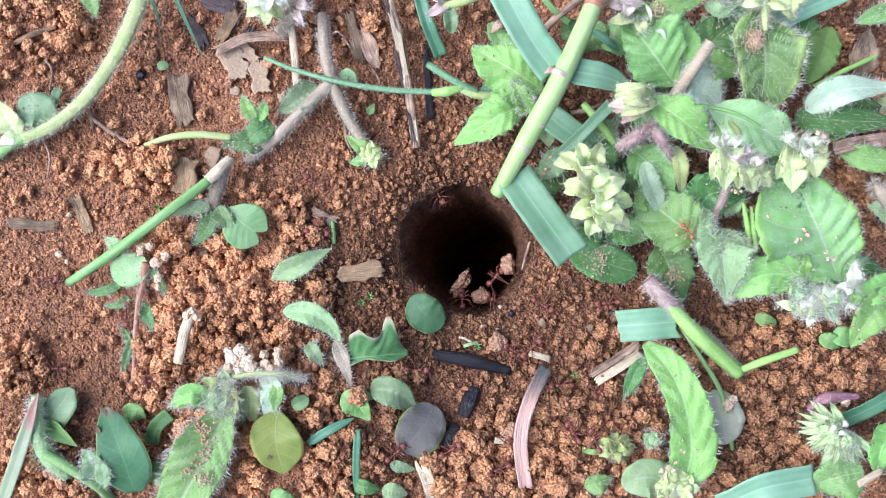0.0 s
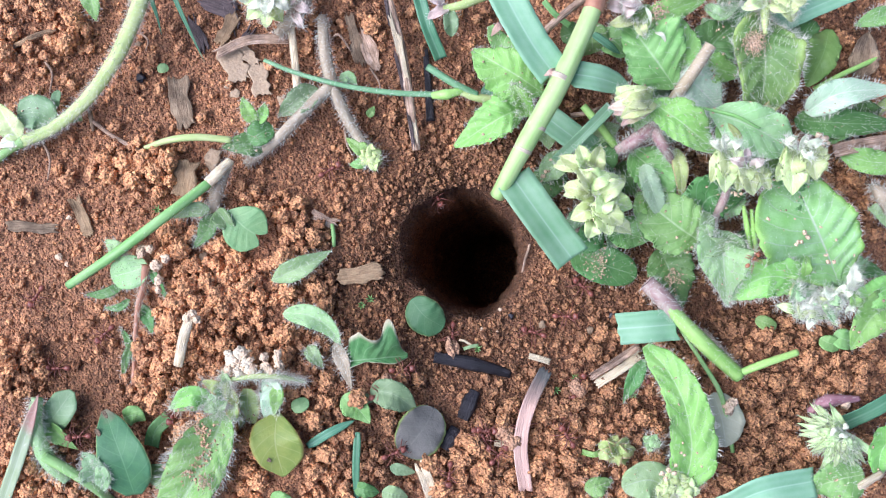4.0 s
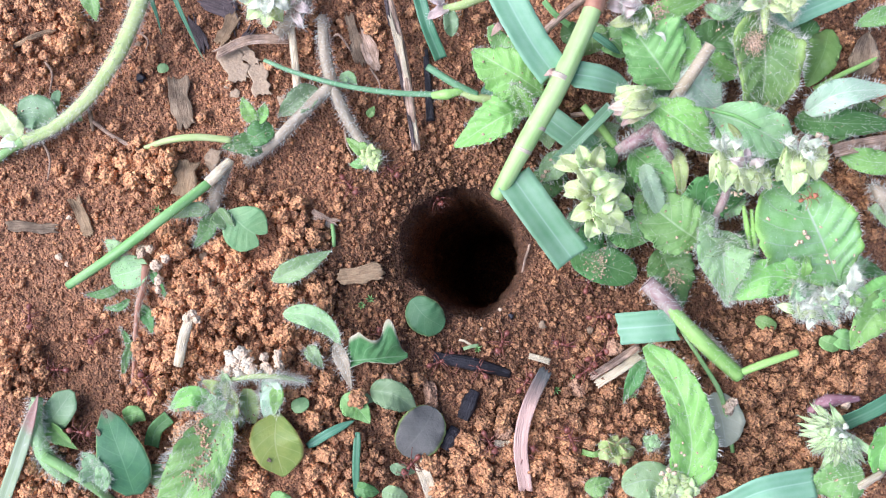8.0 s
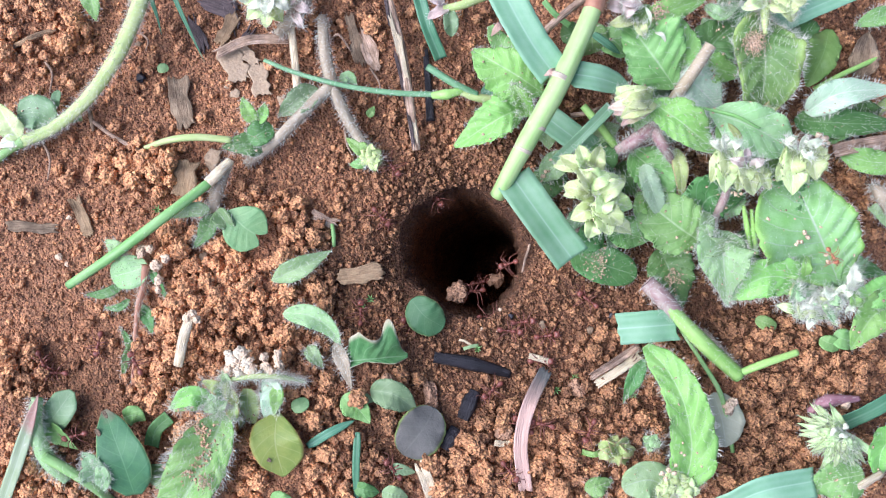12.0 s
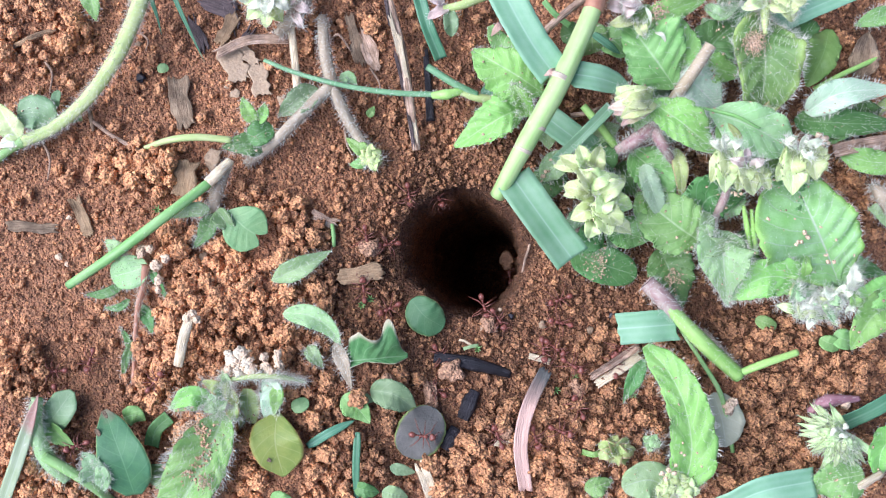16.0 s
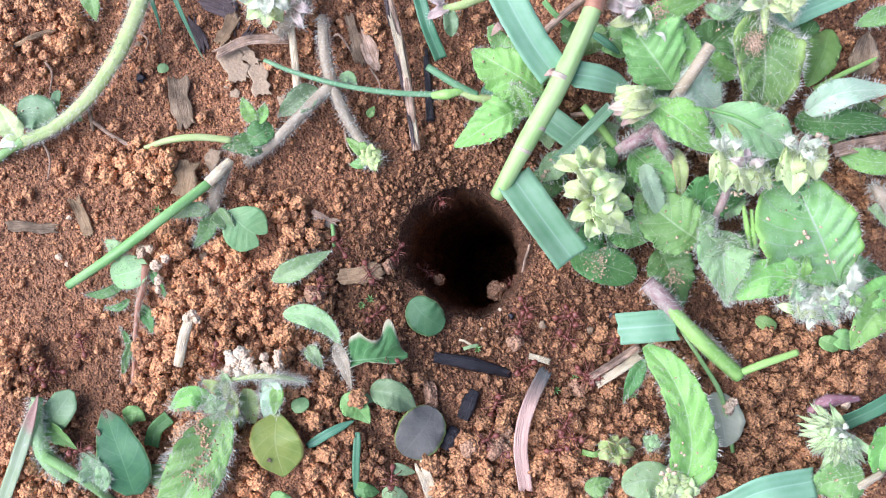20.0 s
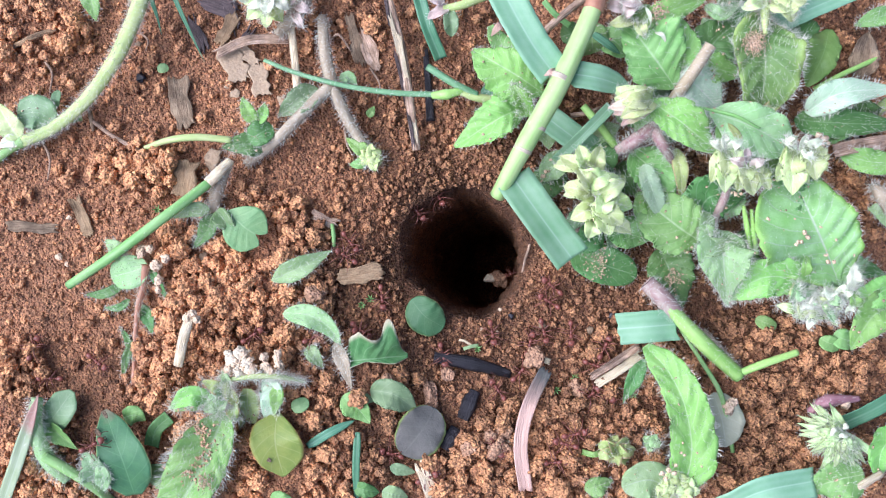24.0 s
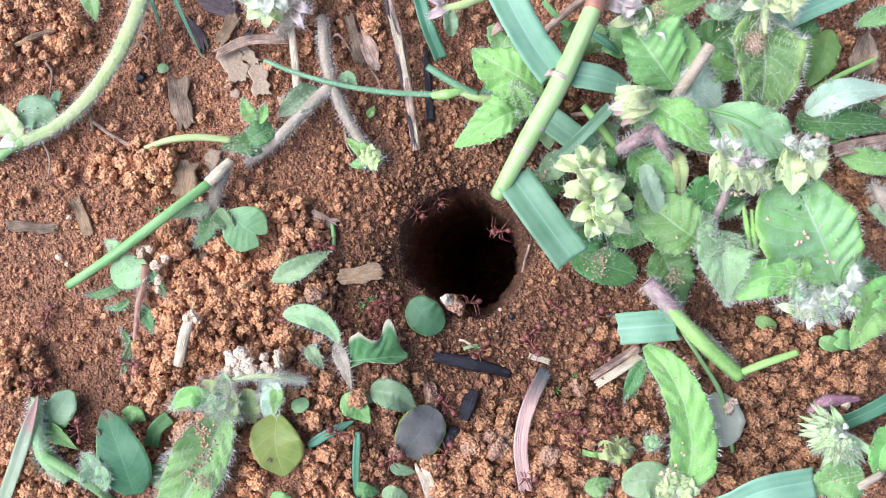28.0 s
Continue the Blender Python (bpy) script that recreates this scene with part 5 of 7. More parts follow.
add_leaf(p, [(1105, 165, 7), (1130, 175, 9), (1170, 180, 7)], 50, HERB_DARK, 30)
add_leaf(p, [(1240, 130, 8), (1262, 78, 10), (1306, 38, 8)], 84, HERB_DARK, 70, 0.8, kind="ovate", teeth=9, m=13)
add_leaf(p, [(1240, 118, 10), (1268, 122, 11), (1312, 134, 8)], 54, HERB_BRIGHT, 70, 0.8, kind="ovate", teeth=8)
add_leaf(p, [(1268, 50, 7), (1300, 30, 8), (1340, 25, 7)], 50, HERB_DARK, 160, 1.3)
add_leaf(p, [(1248, 10, 11), (1275, 26, 12), (1310, 8, 10)], 24, HERB_PALE, 120, 1.3, fold=0.5)
add_leaf(p, [(1200, 128, 12), (1232, 152, 13), (1276, 196, 10)], 74, WOOLLY, 260, 1.2, shape=((4, 24, 34, 30, 4), (4, 24, 34, 32, 5)), label="whitish woolly leaf")
add_stem(p, [(1258, 80, 18), (1225, 130, 17), (1188, 184, 12)], [20, 21, 22], STEM_TAN, 90, 0.8, "cut_stem", "tan cut-off stem", hollow=True)
big = add_leaf(p, [(1355, 22, 12), (1352, 70, 16), (1354, 130, 16), (1342, 214, 10)], 112, HERB_RIM, 520, 1.3, fold=0.3, n=50, m=17, teeth=12, tooth=0.02, shape=((4, 22, 42, 53, 54, 50, 34, 8), (4, 26, 48, 56, 50, 42, 32, 8)), label="large rounded hairy leaf with a bright rim")
dust_patch(big, 1336, 76, 17.6, 9, 480, CLAY, 0.22)
add_stem(p, [(1352, -10, 13), (1354, 20, 16), (1354, 60, 17.5)], [14, 16, 8], STEM_PALE, 160, 1.3)
add_leaf(p, [(1352, 214, 11), (1362, 192, 13), (1392, 176, 12)], 24, HERB_YELLOW, 20, fold=0.5, label="curled pale leaf edge")
add_leaf(p, [(1468, 52, 8), (1456, 98, 10), (1428, 154, 8)], 58, SMOOTH, 0, shape=((4, 20, 27, 26, 18, 3), (4, 22, 32, 34, 22, 3)), label="smooth rounded leaf")
add_leaf(p, [(1432, 90, 8), (1420, 62, 9), (1408, 34, 8)], 64, HERB_DARK, 20, kind="obovate")
add_leaf(p, [(1425, 92, 7), (1395, 75, 8), (1375, 48, 7)], 40, HERB, 60)
add_leaf(p, [(1138, 44, 14), (1190, 18, 15), (1256, -6, 13)], 44, HERB_BRIGHT, 80, 0.9, teeth=8)
dust_patch(add_leaf(p, [(1120, 60, 13), (1140, 30, 15), (1160, 10, 14)], 44, HERB, 40, 0.9), 1166, 22, 16.5, 7, 60, CLAY)
add_leaf(p, [(1142, 12, 16), (1150, 28, 17), (1152, 46, 16)], 7, CREAM, 0, kind="lance", n=10, m=5, name="shred", label="white shred of skin")
add_leaf(p, [(1158, 58, 16), (1172, 62, 17), (1180, 80, 16)], 7, CREAM, 0, kind="lance", n=10, m=5, name="shred", label="white shred of skin")
for a, b, turn, long, wide, m in ((1098, -4, 20, 40, 30, "PINK"), (1108, 14, 190, 36, 26, "PINK"), (1120, 4, 120, 34, 24, "PINK"), (1120, 36, 170, 44, 22, "BUD"), (1128, 40, 60, 30, 20, "BUD"),
                                  (1362, 6, 10, 50, 32, "BUD"), (1372, -4, 40, 50, 30, "BUD"), (1385, 6, 350, 44, 30, "BUD"), (1350, 2, 160, 40, 24, "BUD"), (1390, 12, 60, 30, 26, "BUD")):
    add_bract(p, a, b, 15, turn, long, wide, PINK_PETAL if m == "PINK" else BUD, 50, 3.5)
p = thing("round_leaved_seedling", on(1050, 75), "seedling with round dark green leaves", "seedling")
add_leaf(p, [(1050, 95, 3), (1048, 72, 6), (1052, 40, 5)], 62, HERB, 20, kind="elliptic")
add_leaf(p, [(1062, 70, 3), (1085, 72, 5), (1112, 96, 4)], 52, HERB, 20, kind="elliptic")
add_leaf(p, [(1030, 62, 3), (1012, 60, 5), (992, 66, 4)], 40, HERB_DARK, 10, kind="elliptic")
add_leaf(p, [(1050, 60, 6), (1075, 78, 7.5), (1098, 96, 6)], 14, BLADE_DARK, 0, kind="blade", m=5, name="blade")
add_stem(p, [(1050, 85, -1), (1055, 75, 2), (1062, 62, 4)], [10, 10, 8], STEM, 0)

# -- the second flowering herb, further south-east --
p = thing("woolly_flowering_herb", on(1290, 400), "woolly herb with fuzzy white flower heads and broad leaves", "herb")
add_stem(p, [(1240, 432, -1), (1264, 390, 9), (1284, 345, 14), (1290, 320, 16)], [14, 15, 14, 12], STEM_MAGENTA, 90)
add_stem(p, [(1480, 520, -1), (1460, 480, 7), (1430, 370, 11), (1405, 320, 14)], [16, 16, 15, 14], STEM_PURPLE, 90)
add_leaf(p, [(1488, 510, 9), (1464, 448, 14), (1438, 388, 15.5), (1402, 312, 13)], 170, HERB_WIDE, 260, 0.8, fold=0.16, n=56, m=21, teeth=12, tooth=0.03, ragged=1.2, shape=((6, 40, 72, 94, 104, 100, 82, 44), (6, 30, 46, 58, 62, 58, 42, 16)), label="very broad leaf with a pale reddish midrib")
add_leaf(p, [(1440, 350, 13), (1400, 338, 14), (1352, 346, 12)], 66, HERB_DARK, 30, label="dark stained leaf under the flower cups", kind="ovate")
for a, b, turns in ((1286, 266, ((92, 76, 46), (116, 64, 36), (68, 66, 38), (84, 58, 40))), (1320, 284, ((78, 64, 44), (52, 54, 30), (104, 58, 34), (88, 46, 34))),
                    (1405, 264, ((92, 82, 48), (118, 66, 36), (66, 68, 38), (98, 60, 40))), (1438, 260, ((84, 60, 42), (58, 50, 30), (110, 52, 32))), (1345, 292, ((70, 48, 26), (100, 50, 26)))):
    for k, (turn, long, wide) in enumerate(turns):
        add_bract(p, a, b, 15.5 + 0.8 * (k == 0) + 1.4 * (k == 3), turn, long, wide, BUD, 26, 4.0, 0.3)
for a, b, turn, m in ((1283, 262, -90, 0), (1279, 262, -150, 0), (1290, 262, -30, 0), (1322, 288, -90, 1), (1330, 292, -20, 1), (1316, 290, 200, 1), (1404, 262, -120, 2), (1416, 262, -60, 2), (1432, 258, -20, 2), (1420, 266, 40, 2), (1410, 250, 180, 2)):
    add_bract(p, a, b, 22, turn, 26, 16, (CREAM, PINK_PETAL, CREAM)[m], 30, 3.0, hair_mm=1.3)
for a, b, s in ((1450, 240, 16), (1460, 246, 18), (1455, 256, 14), (1466, 254, 12), (1302, 344, 10), (1312, 343, 9), (1296, 341, 8), (1362, 388, 10), (1364, 330, 9), (1370, 318, 8)):
    lump(a, b, s, CLAY, "pale crumb of clay on a herb leaf", "clay_crumb", "clay crumb", 16.5, 0.8, a, level=2)
add_leaf(p, [(1256, 198, 13), (1330, 224, 16), (1408, 268, 12)], 84, HERB_PALE, 90, 0.9, fold=0.2, m=13, shape=((3, 20, 34, 38, 40, 30, 6), (3, 22, 40, 46, 42, 28, 6)), label="pale green leaf with a browned rim")
add_leaf(p, [(1288, 218, 16.5), (1304, 238, 17.5), (1322, 270, 16)], 12, HERB_YELLOW, 0, kind="lance", n=14, m=5, label="browned leaf edge")
add_leaf(p, [(1298, 264, 12), (1282, 244, 15), (1270, 218, 14)], 34, HERB_BRIGHT, 40)
add_stem(p, [(1235, 190, 17), (1300, 205, 18), (1345, 228, 17)], [5, 6, 4], STEM_THIN, 0, name="thread", label="thin green thread of grass")
add_leaf(p, [(1345, 250, 11), (1360, 290, 12), (1345, 330, 9)], 60, HERB, 50)
add_leaf(p, [(1246, 432, 11), (1198, 400, 13), (1126, 342, 9)], 92, HERB, 90, 0.9, teeth=9, tooth=0.05, fold=0.12, m=13, shape=((4, 28, 48, 50, 38, 4), (4, 30, 46, 46, 32, 4)))
add_leaf(p, [(1230, 400, 9), (1255, 350, 11), (1320, 345, 9)], 84, HERB_DARK, 60, kind="ovate", teeth=8)
add_leaf(p, [(1278, 408, 13), (1280, 458, 16), (1287, 542, 11)], 100, HERB_PALE, 340, 1.1, fold=0.25, m=13, wave=0.12, shape=((10, 42, 46, 36, 18, 2), (10, 40, 48, 34, 16, 2)), label="pale woolly leaf")
add_leaf(p, [(1235, 432, 14), (1262, 438, 16), (1300, 426, 14)], 34, HERB_PALE, 120, 1.1, fold=0.5)
add_leaf(p, [(1425, 495, 12), (1350, 492, 14), (1285, 532, 10)], 66, HERB_BRIGHT, 300, 1.2, teeth=9, fold=0.3, m=13)
dust_patch(add_leaf(p, [(1166, 440, 4), (1190, 490, 6), (1206, 548, 4)], 78, HERB_DARK, 40, kind="ovate", teeth=8, m=13), 1192, 492, 7, 9, 60)
add_leaf(p, [(1255, 376, 15), (1250, 402, 17), (1252, 428, 15)], 28, HERB_PALE, 80, 1.0)
for rows in ([(1316, 365, 12), (1322, 400, 14), (1330, 445, 12)], [(1330, 372, 12), (1334, 408, 14), (1340, 450, 12)]):
    add_stem(p, rows, [7, 10, 7], STEM_GRASS, 40, 0.7, name="leaf_stalk")
tuft = np.random.RandomState(8)
for k in range(44):
    w = tuft.uniform(0, 360)
    a, b = tuft.uniform(1400, 1500), tuft.uniform(512, 562)
    add_bract(p, a, b, tuft.uniform(9, 13), w, tuft.uniform(22, 38), tuft.uniform(14, 24), (CREAM, BUD, FUZZ, HERB_PALE)[k % 4], 40, 2.5, 0.2, 1.5)
add_leaf(p, [(1508, 512, 14), (1512, 492, 16), (1513, 466, 15)], 26, CREAM, 80, 1.0)
add_leaf(p, [(1424, 490, 14), (1428, 470, 16.5), (1428, 448, 15)], 18, HERB_BRIGHT, 20, 0.8)
add_leaf(p, [(1515, 545, 13), (1514, 530, 14.5), (1516, 516, 14)], 22, HERB_BRIGHT, 20, 0.8)
for a, b, s in ((1410, 430, 15), (1424, 412, 12), (1430, 420, 11), (1419, 428, 10), (1462, 452, 10), (1466, 464, 11), (1476, 464, 9), (1360, 388, 10), (1386, 408, 7), (1452, 402, 6), (1480, 425, 6), (1512, 452, 6)):
    lump(a, b, s, CLAY, "pale crumb of clay on the broad leaf", "clay_crumb", "clay crumb", 17.3 if a < 1440 else 15.6, 0.8, a, level=2)

# -- low leaves under the herbs --
p = thing("low_weed", on(1250, 300), "low dark green leaves under taller herbs", "weed")
low = np.random.RandomState(12)
for k in range(30):
    a, b, w = low.uniform(960, 1540), low.uniform(10, 520), low.uniform(0, 6.28)
    if (a < 1130 and b > 430) or any(math.hypot(a - x, b - y) < r for x, y, r in GAPS):
        continue
    long = low.uniform(28, 52)
    add_leaf(p, [(a, b, 0.5), (a + long * 0.6 * math.cos(w), b + long * 0.6 * math.sin(w), 4.5), (a + long * 1.5 * math.cos(w), b + long * 1.5 * math.sin(w), 3.5)], low.uniform(34, 60), HERB_DARK if k % 3 else HERB, 50, 0.9, kind="ovate", teeth=9, fold=0.2)

p = thing("creeping_weed", on(1300, 250), "crowded green hairy leaves between taller herbs", "weed")
for k in range(36):
    a, b, w = low.uniform(985, 1560), low.uniform(5, 500), low.uniform(0, 6.28)
    if (a < 1120 and b > 400) or any(math.hypot(a - x, b - y) < r for x, y, r in GAPS):
        continue
    long = low.uniform(24, 46)
    add_leaf(p, [(a, b, 2.5), (a + long * 0.7 * math.cos(w), b + long * 0.7 * math.sin(w), 8), (a + long * 1.6 * math.cos(w), b + long * 1.6 * math.sin(w), 6)], low.uniform(30, 54), (HERB, HERB_DARK, BLUE_LEAF, HERB_PALE)[k % 4], 70, 1.1, kind="ovate", teeth=9, fold=low.uniform(0.1, 0.4), roll=low.uniform(-25, 25))
add_stem(p, [(1300, 255, -0.5), (1310, 240, 3), (1330, 225, 5)], [12, 12, 10], STEM, 30)

# -- plants at the eastern edge --
p = thing("edge_weed", on(1520, 215), "bluish hairy leaves of a weed at the side", "weed")
add_leaf(p, [(1425, 200, 9), (1490, 165, 13), (1590, 158, 11)], 50, WOOLLY, 200, 1.2, kind="ovate", fold=0.3, label="pale bluish woolly leaf")
add_leaf(p, [(1405, 212, 6), (1480, 218, 9), (1600, 222, 7)], 54, HERB_DARK, 160, 1.0, kind="ovate", teeth=8)
add_leaf(p, [(1590, 290, 10), (1530, 285, 11), (1475, 265, 9)], 44, HERB_BRIGHT, 110, 1.1)
add_stem(p, [(1530, 225, -1), (1560, 190, 6), (1590, 170, 10)], [16, 18, 18], STEM_PALE, 60)
add_leaf(p, [(1590, 22, 5), (1550, 32, 6), (1512, 46, 4)], 34, HERB, 110, 1.2)
loose_stick([(1440, 158, 6), (1490, 132, 7), (1556, 102, 6)], [8, 9, 8], STEM_GRASS, "bright green smooth grass stalk", "grass_stalk", "grass", hollow=True)
loose_leaf([(1475, 268, 10), (1520, 258, 11), (1590, 248, 10)], 23, STRAW, "brown dry flattened stalk", "dry_stalk", "dry stalk", kind="plain", fold=0.3, thick=0.8)
loose_leaf([(1372, 45, 10), (1430, 18, 12), (1520, -20, 11)], 34, BLADE, "broad green grass blade", "grass", "grass", kind="plain", fold=0.25)
loose_leaf([(1520, 140, 4), (1530, 95, 5), (1540, 55, 4)], 50, BARK, "dark rotten leaf on soil", "dead_leaf", "dead leaf", kind="ovate", fold=0.2)
p = thing("edge_herb", on(1545, 560), "bright green leaves of a herb at the side", "herb")
add_leaf(p, [(1585, 540, 8), (1545, 560, 10), (1505, 620, 7)], 74, HERB_BRIGHT, 60, 1.0, kind="ovate")
add_leaf(p, [(1590, 500, 9), (1550, 520, 10), (1510, 520, 8)], 52, HERB_BRIGHT, 60, 1.0)
add_stem(p, [(1560, 560, -1), (1545, 540, 6), (1500, 525, 9)], [14, 14, 12], STEM_PALE, 40)
add_stem(p, [(1590, 390, 9), (1560, 345, 11), (1545, 330, 8)], [26, 24, 14], STEM_PURPLE, 120, 1.3)
add_leaf(p, [(1590, 410, 7), (1560, 375, 8), (1535, 370, 6)], 30, HERB_PALE, 60)
for a, b, w in ((1468, 608, 28), (1492, 600, 36), (1355, 572, 24)):
    loose_leaf([(a - 18, b - 8, 2.5), (a, b, 3.5), (a + 20, b + 6, 2.5)], w, HERB, "small green leaf on crumbly soil", kind="elliptic", n=18)

# -- the cut stem and the curved leaf in the south-east --
p = thing("cut_weed", on(1300, 660), "cut green stem with a purple hairy end", "weed")
add_stem(p, [(1144, 500, 11), (1170, 525, 11), (1196, 555, 10)], [28, 32, 28], STEM_MAGENTA, 120, 1.2, "hairy_end", "purple hairy end", hollow=True)
add_stem(p, [(1182, 540, 11), (1235, 598, 9), (1308, 666, 4)], [20, 27, 24], STEM_GRASS, 90, 0.9, n=30)
add_stem(p, [(1302, 664, 4), (1350, 645, 5), (1412, 624, 5)], [13, 15, 12], STEM_GRASS, 0, name="side_shoot")
add_stem(p, [(1205, 585, 8), (1245, 645, 6), (1278, 705, 4), (1297, 800, 1)], [6, 8, 9, 8], STEM, 0, name="side_shoot")
add_stem(p, [(1240, 590, 6), (1290, 640, 4), (1312, 668, 1)], [22, 20, 18], STEM_PURPLE, 90, 1.0)
add_leaf(p, [(1198, 574, 10), (1150, 578, 10), (1096, 582, 8)], 54, BLADE, 0, kind="plain", name="blade", fold=0.2, ragged=0.6, label="blade cut off square")
p = thing("split_straw", on(1085, 652), "split brown straw with a white pith", "straw")
add_leaf(p, [(1044, 668, 3.5), (1085, 642, 4.5), (1130, 612, 4)], 13, STRAW, 0, kind="plain", name="husk", fold=0.6, thick=0.7, ragged=0.5)
add_leaf(p, [(1056, 680, 3), (1095, 656, 4), (1134, 628, 3.5)], 16, STRAW_PALE, 0, kind="plain", name="pith", fold=0.1, thick=1.2, ragged=0.5)
loose_leaf([(1142, 635, 5), (1122, 670, 5), (1102, 715, 2)], 28, HERB_DARK, "small pointed hairy green leaf", hair=50, kind="lance", fold=0.3)
p = thing("curved_leaf_weed", on(1190, 850), "bright green curved toothed leaf on a weed", "weed")
add_leaf(p, [(1208, 872, 7), (1224, 800, 10), (1212, 720, 13), (1184, 660, 13), (1142, 612, 10)], 76, HERB_BRIGHT, 330, 1.1, teeth=9, tooth=0.06, fold=0.18, n=54, m=15, shape=((14, 34, 37, 34, 30, 26, 22, 7), (14, 36, 42, 38, 34, 30, 24, 8)), label="large curved toothed leaf")
add_stem(p, [(1190, 880, -1), (1192, 868, 4), (1197, 855, 7)], [24, 26, 22], STEM_PALE, 50)
add_leaf(p, [(1190, 870, 6), (1150, 850, 8), (1100, 862, 6)], 66, HERB_PALE, 20, kind="elliptic")
for a, b, s in ((1188, 845, 40), (1210, 868, 40), (1175, 870, 36)):
    add_bud(p, a, b, 8, s, a, BUD, 30)
for a, b, s in ((1172, 838, 13), (1184, 832, 14), (1194, 838, 12), (1196, 824, 10), (1178, 848, 12), (1206, 802, 8), (1212, 806, 7), (1242, 826, 6), (1234, 802, 6)):
    lump(a, b, s, CLAY, "pale crumb of clay on the curved leaf", "clay_crumb", "clay crumb", 12.2, 0.8, a, level=2)
loose_leaf([(1262, 695, 3), (1278, 745, 4), (1285, 792, 3)], 72, GREY_LEAF, "greyish round leaf half covered by soil", kind="elliptic", fold=0.1)
p = thing("small_succulent", on(1090, 795), "small pale green rosette on soil", "weed")
for k in range(7):
    a = k * 0.9
    add_leaf(p, [(1090, 796, 2), (1090 + 18 * math.cos(a), 796 + 14 * math.sin(a), 4), (1090 + 36 * math.cos(a), 796 + 24 * math.sin(a), 2.5)], 24, HERB_YELLOW, 12, 0.8, n=14, m=7, fold=0.6, wave=0.3)
loose_leaf([(1030, 800, 2), (1050, 805, 3), (1066, 800, 2)], 10, HERB_BRIGHT, "sliver of green leaf", "leaf_sliver", "leaf sliver", kind="plain", n=10, m=5)
p = thing("woolly_sprout", on(1155, 782), "tiny woolly grey sprout", "sprout")
add_bud(p, 1155, 782, 2.5, 36, 0.2, HERB_PALE, 90)
loose_leaf([(1035, 868, 3), (1060, 860, 4), (1085, 850, 3)], 34, HERB, "small green leaf at the edge of crumbs", kind="ovate", hair=40)
p = thing("hairy_pod", on(1475, 715, 1.5), "curved purple hairy pod on soil", "pod")
add_stem(p, [(1432, 730, 3.5), (1465, 710, 5), (1520, 706, 4)], [14, 24, 10], STEM_POD, 34, 0.7, "pod_body")
loose_leaf([(1496, 748, 4), (1540, 728, 6), (1590, 700, 6)], 28, BLADE_DARK, "dark green grass blade", "grass", "grass", kind="plain")
p = thing("fuzzy_flower_head", on(1480, 800), "fuzzy pale green flower head on a short stem", "flower head")
head = np.random.RandomState(31)
for k in range(120):
    w = 0.75 + 3.3 * (k % 40) / 39 + head.uniform(-0.15, 0.15)
    reach = head.uniform(56, 88) * (1.0, 0.76, 0.5)[k // 40]
    lift = head.uniform(7, 9) + 2.0 * (k // 40)
    cu, cv = 1490 + head.uniform(-7, 7), 768 + head.uniform(-5, 5)
    mu, mv = cu + reach * 0.55 * math.cos(w), cv + reach * 0.55 * math.sin(w)
    tu, tv = cu + reach * math.cos(w + head.uniform(-0.1, 0.1)), cv + reach * math.sin(w)
    add_leaf(p, [(cu, cv, lift - 2), (mu, mv, lift), (tu, tv, lift - 3.5)], head.uniform(10, 14), FUZZ, 9, 1.1, name="floret", kind="lance", n=12, m=5, fold=0.5)
for a, b, q in ((1474, 764, 15), (1493, 772, 14), (1496, 756, 13)):
    part("petal", (crumb_shape(2, 7, a)[0] * q * UNIT * MM * 0.5 + np.array(on(a, b, 15)), crumb_shape(2, 7, a)[1], None), CREAM, p)
add_stem(p, [(1485, 815, -1), (1484, 805, 5), (1482, 790, 9)], [20, 22, 22], STEM_PALE, 30)
add_leaf(p, [(1530, 840, 7), (1480, 850, 8), (1425, 868, 5)], 72, HERB, 160, 1.0)
add_leaf(p, [(1590, 760, 8), (1560, 800, 9), (1555, 850, 7)], 56, HERB_BRIGHT, 40)
loose_leaf([(1280, 900, 7), (1350, 870, 9), (1440, 852, 7)], 52, BLADE, "broad green grass blade across the edge", "grass", "grass", kind="plain", fold=0.25)
loose_stick([(1490, 878, 8), (1520, 862, 9), (1560, 838, 8)], [13, 14, 12], STRAW_PALE, "pale straw among leaves", "straw_bit", "straw")

# -- small litter --
loose_stick([(938, 432, 1.2), (930, 458, 1.6), (924, 482, 0.8)], [4, 5, 3], STRAW, "thin dry fibre near the burrow", "fibre", "fibre")
for rows, w in (([(585, 70, 3), (600, 62, 4), (622, 92, 2)], 5), ([(610, 225, 1), (614, 255, 2), (628, 282, 1)], 5), ([(655, 120, 1.5), (672, 150, 2.5), (668, 175, 1)], 4), ([(75, 250, 1), (88, 282, 2), (84, 320, 1)], 5),
                ([(250, 60, 1.5), (262, 72, 2.2), (258, 90, 1)], 4), ([(80, 110, 1.2), (92, 130, 2), (88, 165, 1)], 5), ([(1010, 205, 4), (1040, 200, 5), (1065, 190, 4)], 9)):
    loose_stick(rows, [w, w * 0.9, w * 0.6], STRAW, "thin pale rootlet lying on soil", "rootlet", "rootlet")
for k, (a, b, s) in enumerate(((250, 137, 22), (222, 305, 22), (228, 292, 18), (370, 508, 22), (372, 465, 22), (245, 78, 14), (905, 560, 16), (960, 575, 20), (735, 680, 18), (1045, 585, 16), (1085, 560, 22), (360, 455, 26))):
    lump(a, b, s, BARK if k % 2 else CHAR, "dark fragment of rotted wood in soil", "rotten_fragment", "wood fragment", 1.2, 0.6, k)
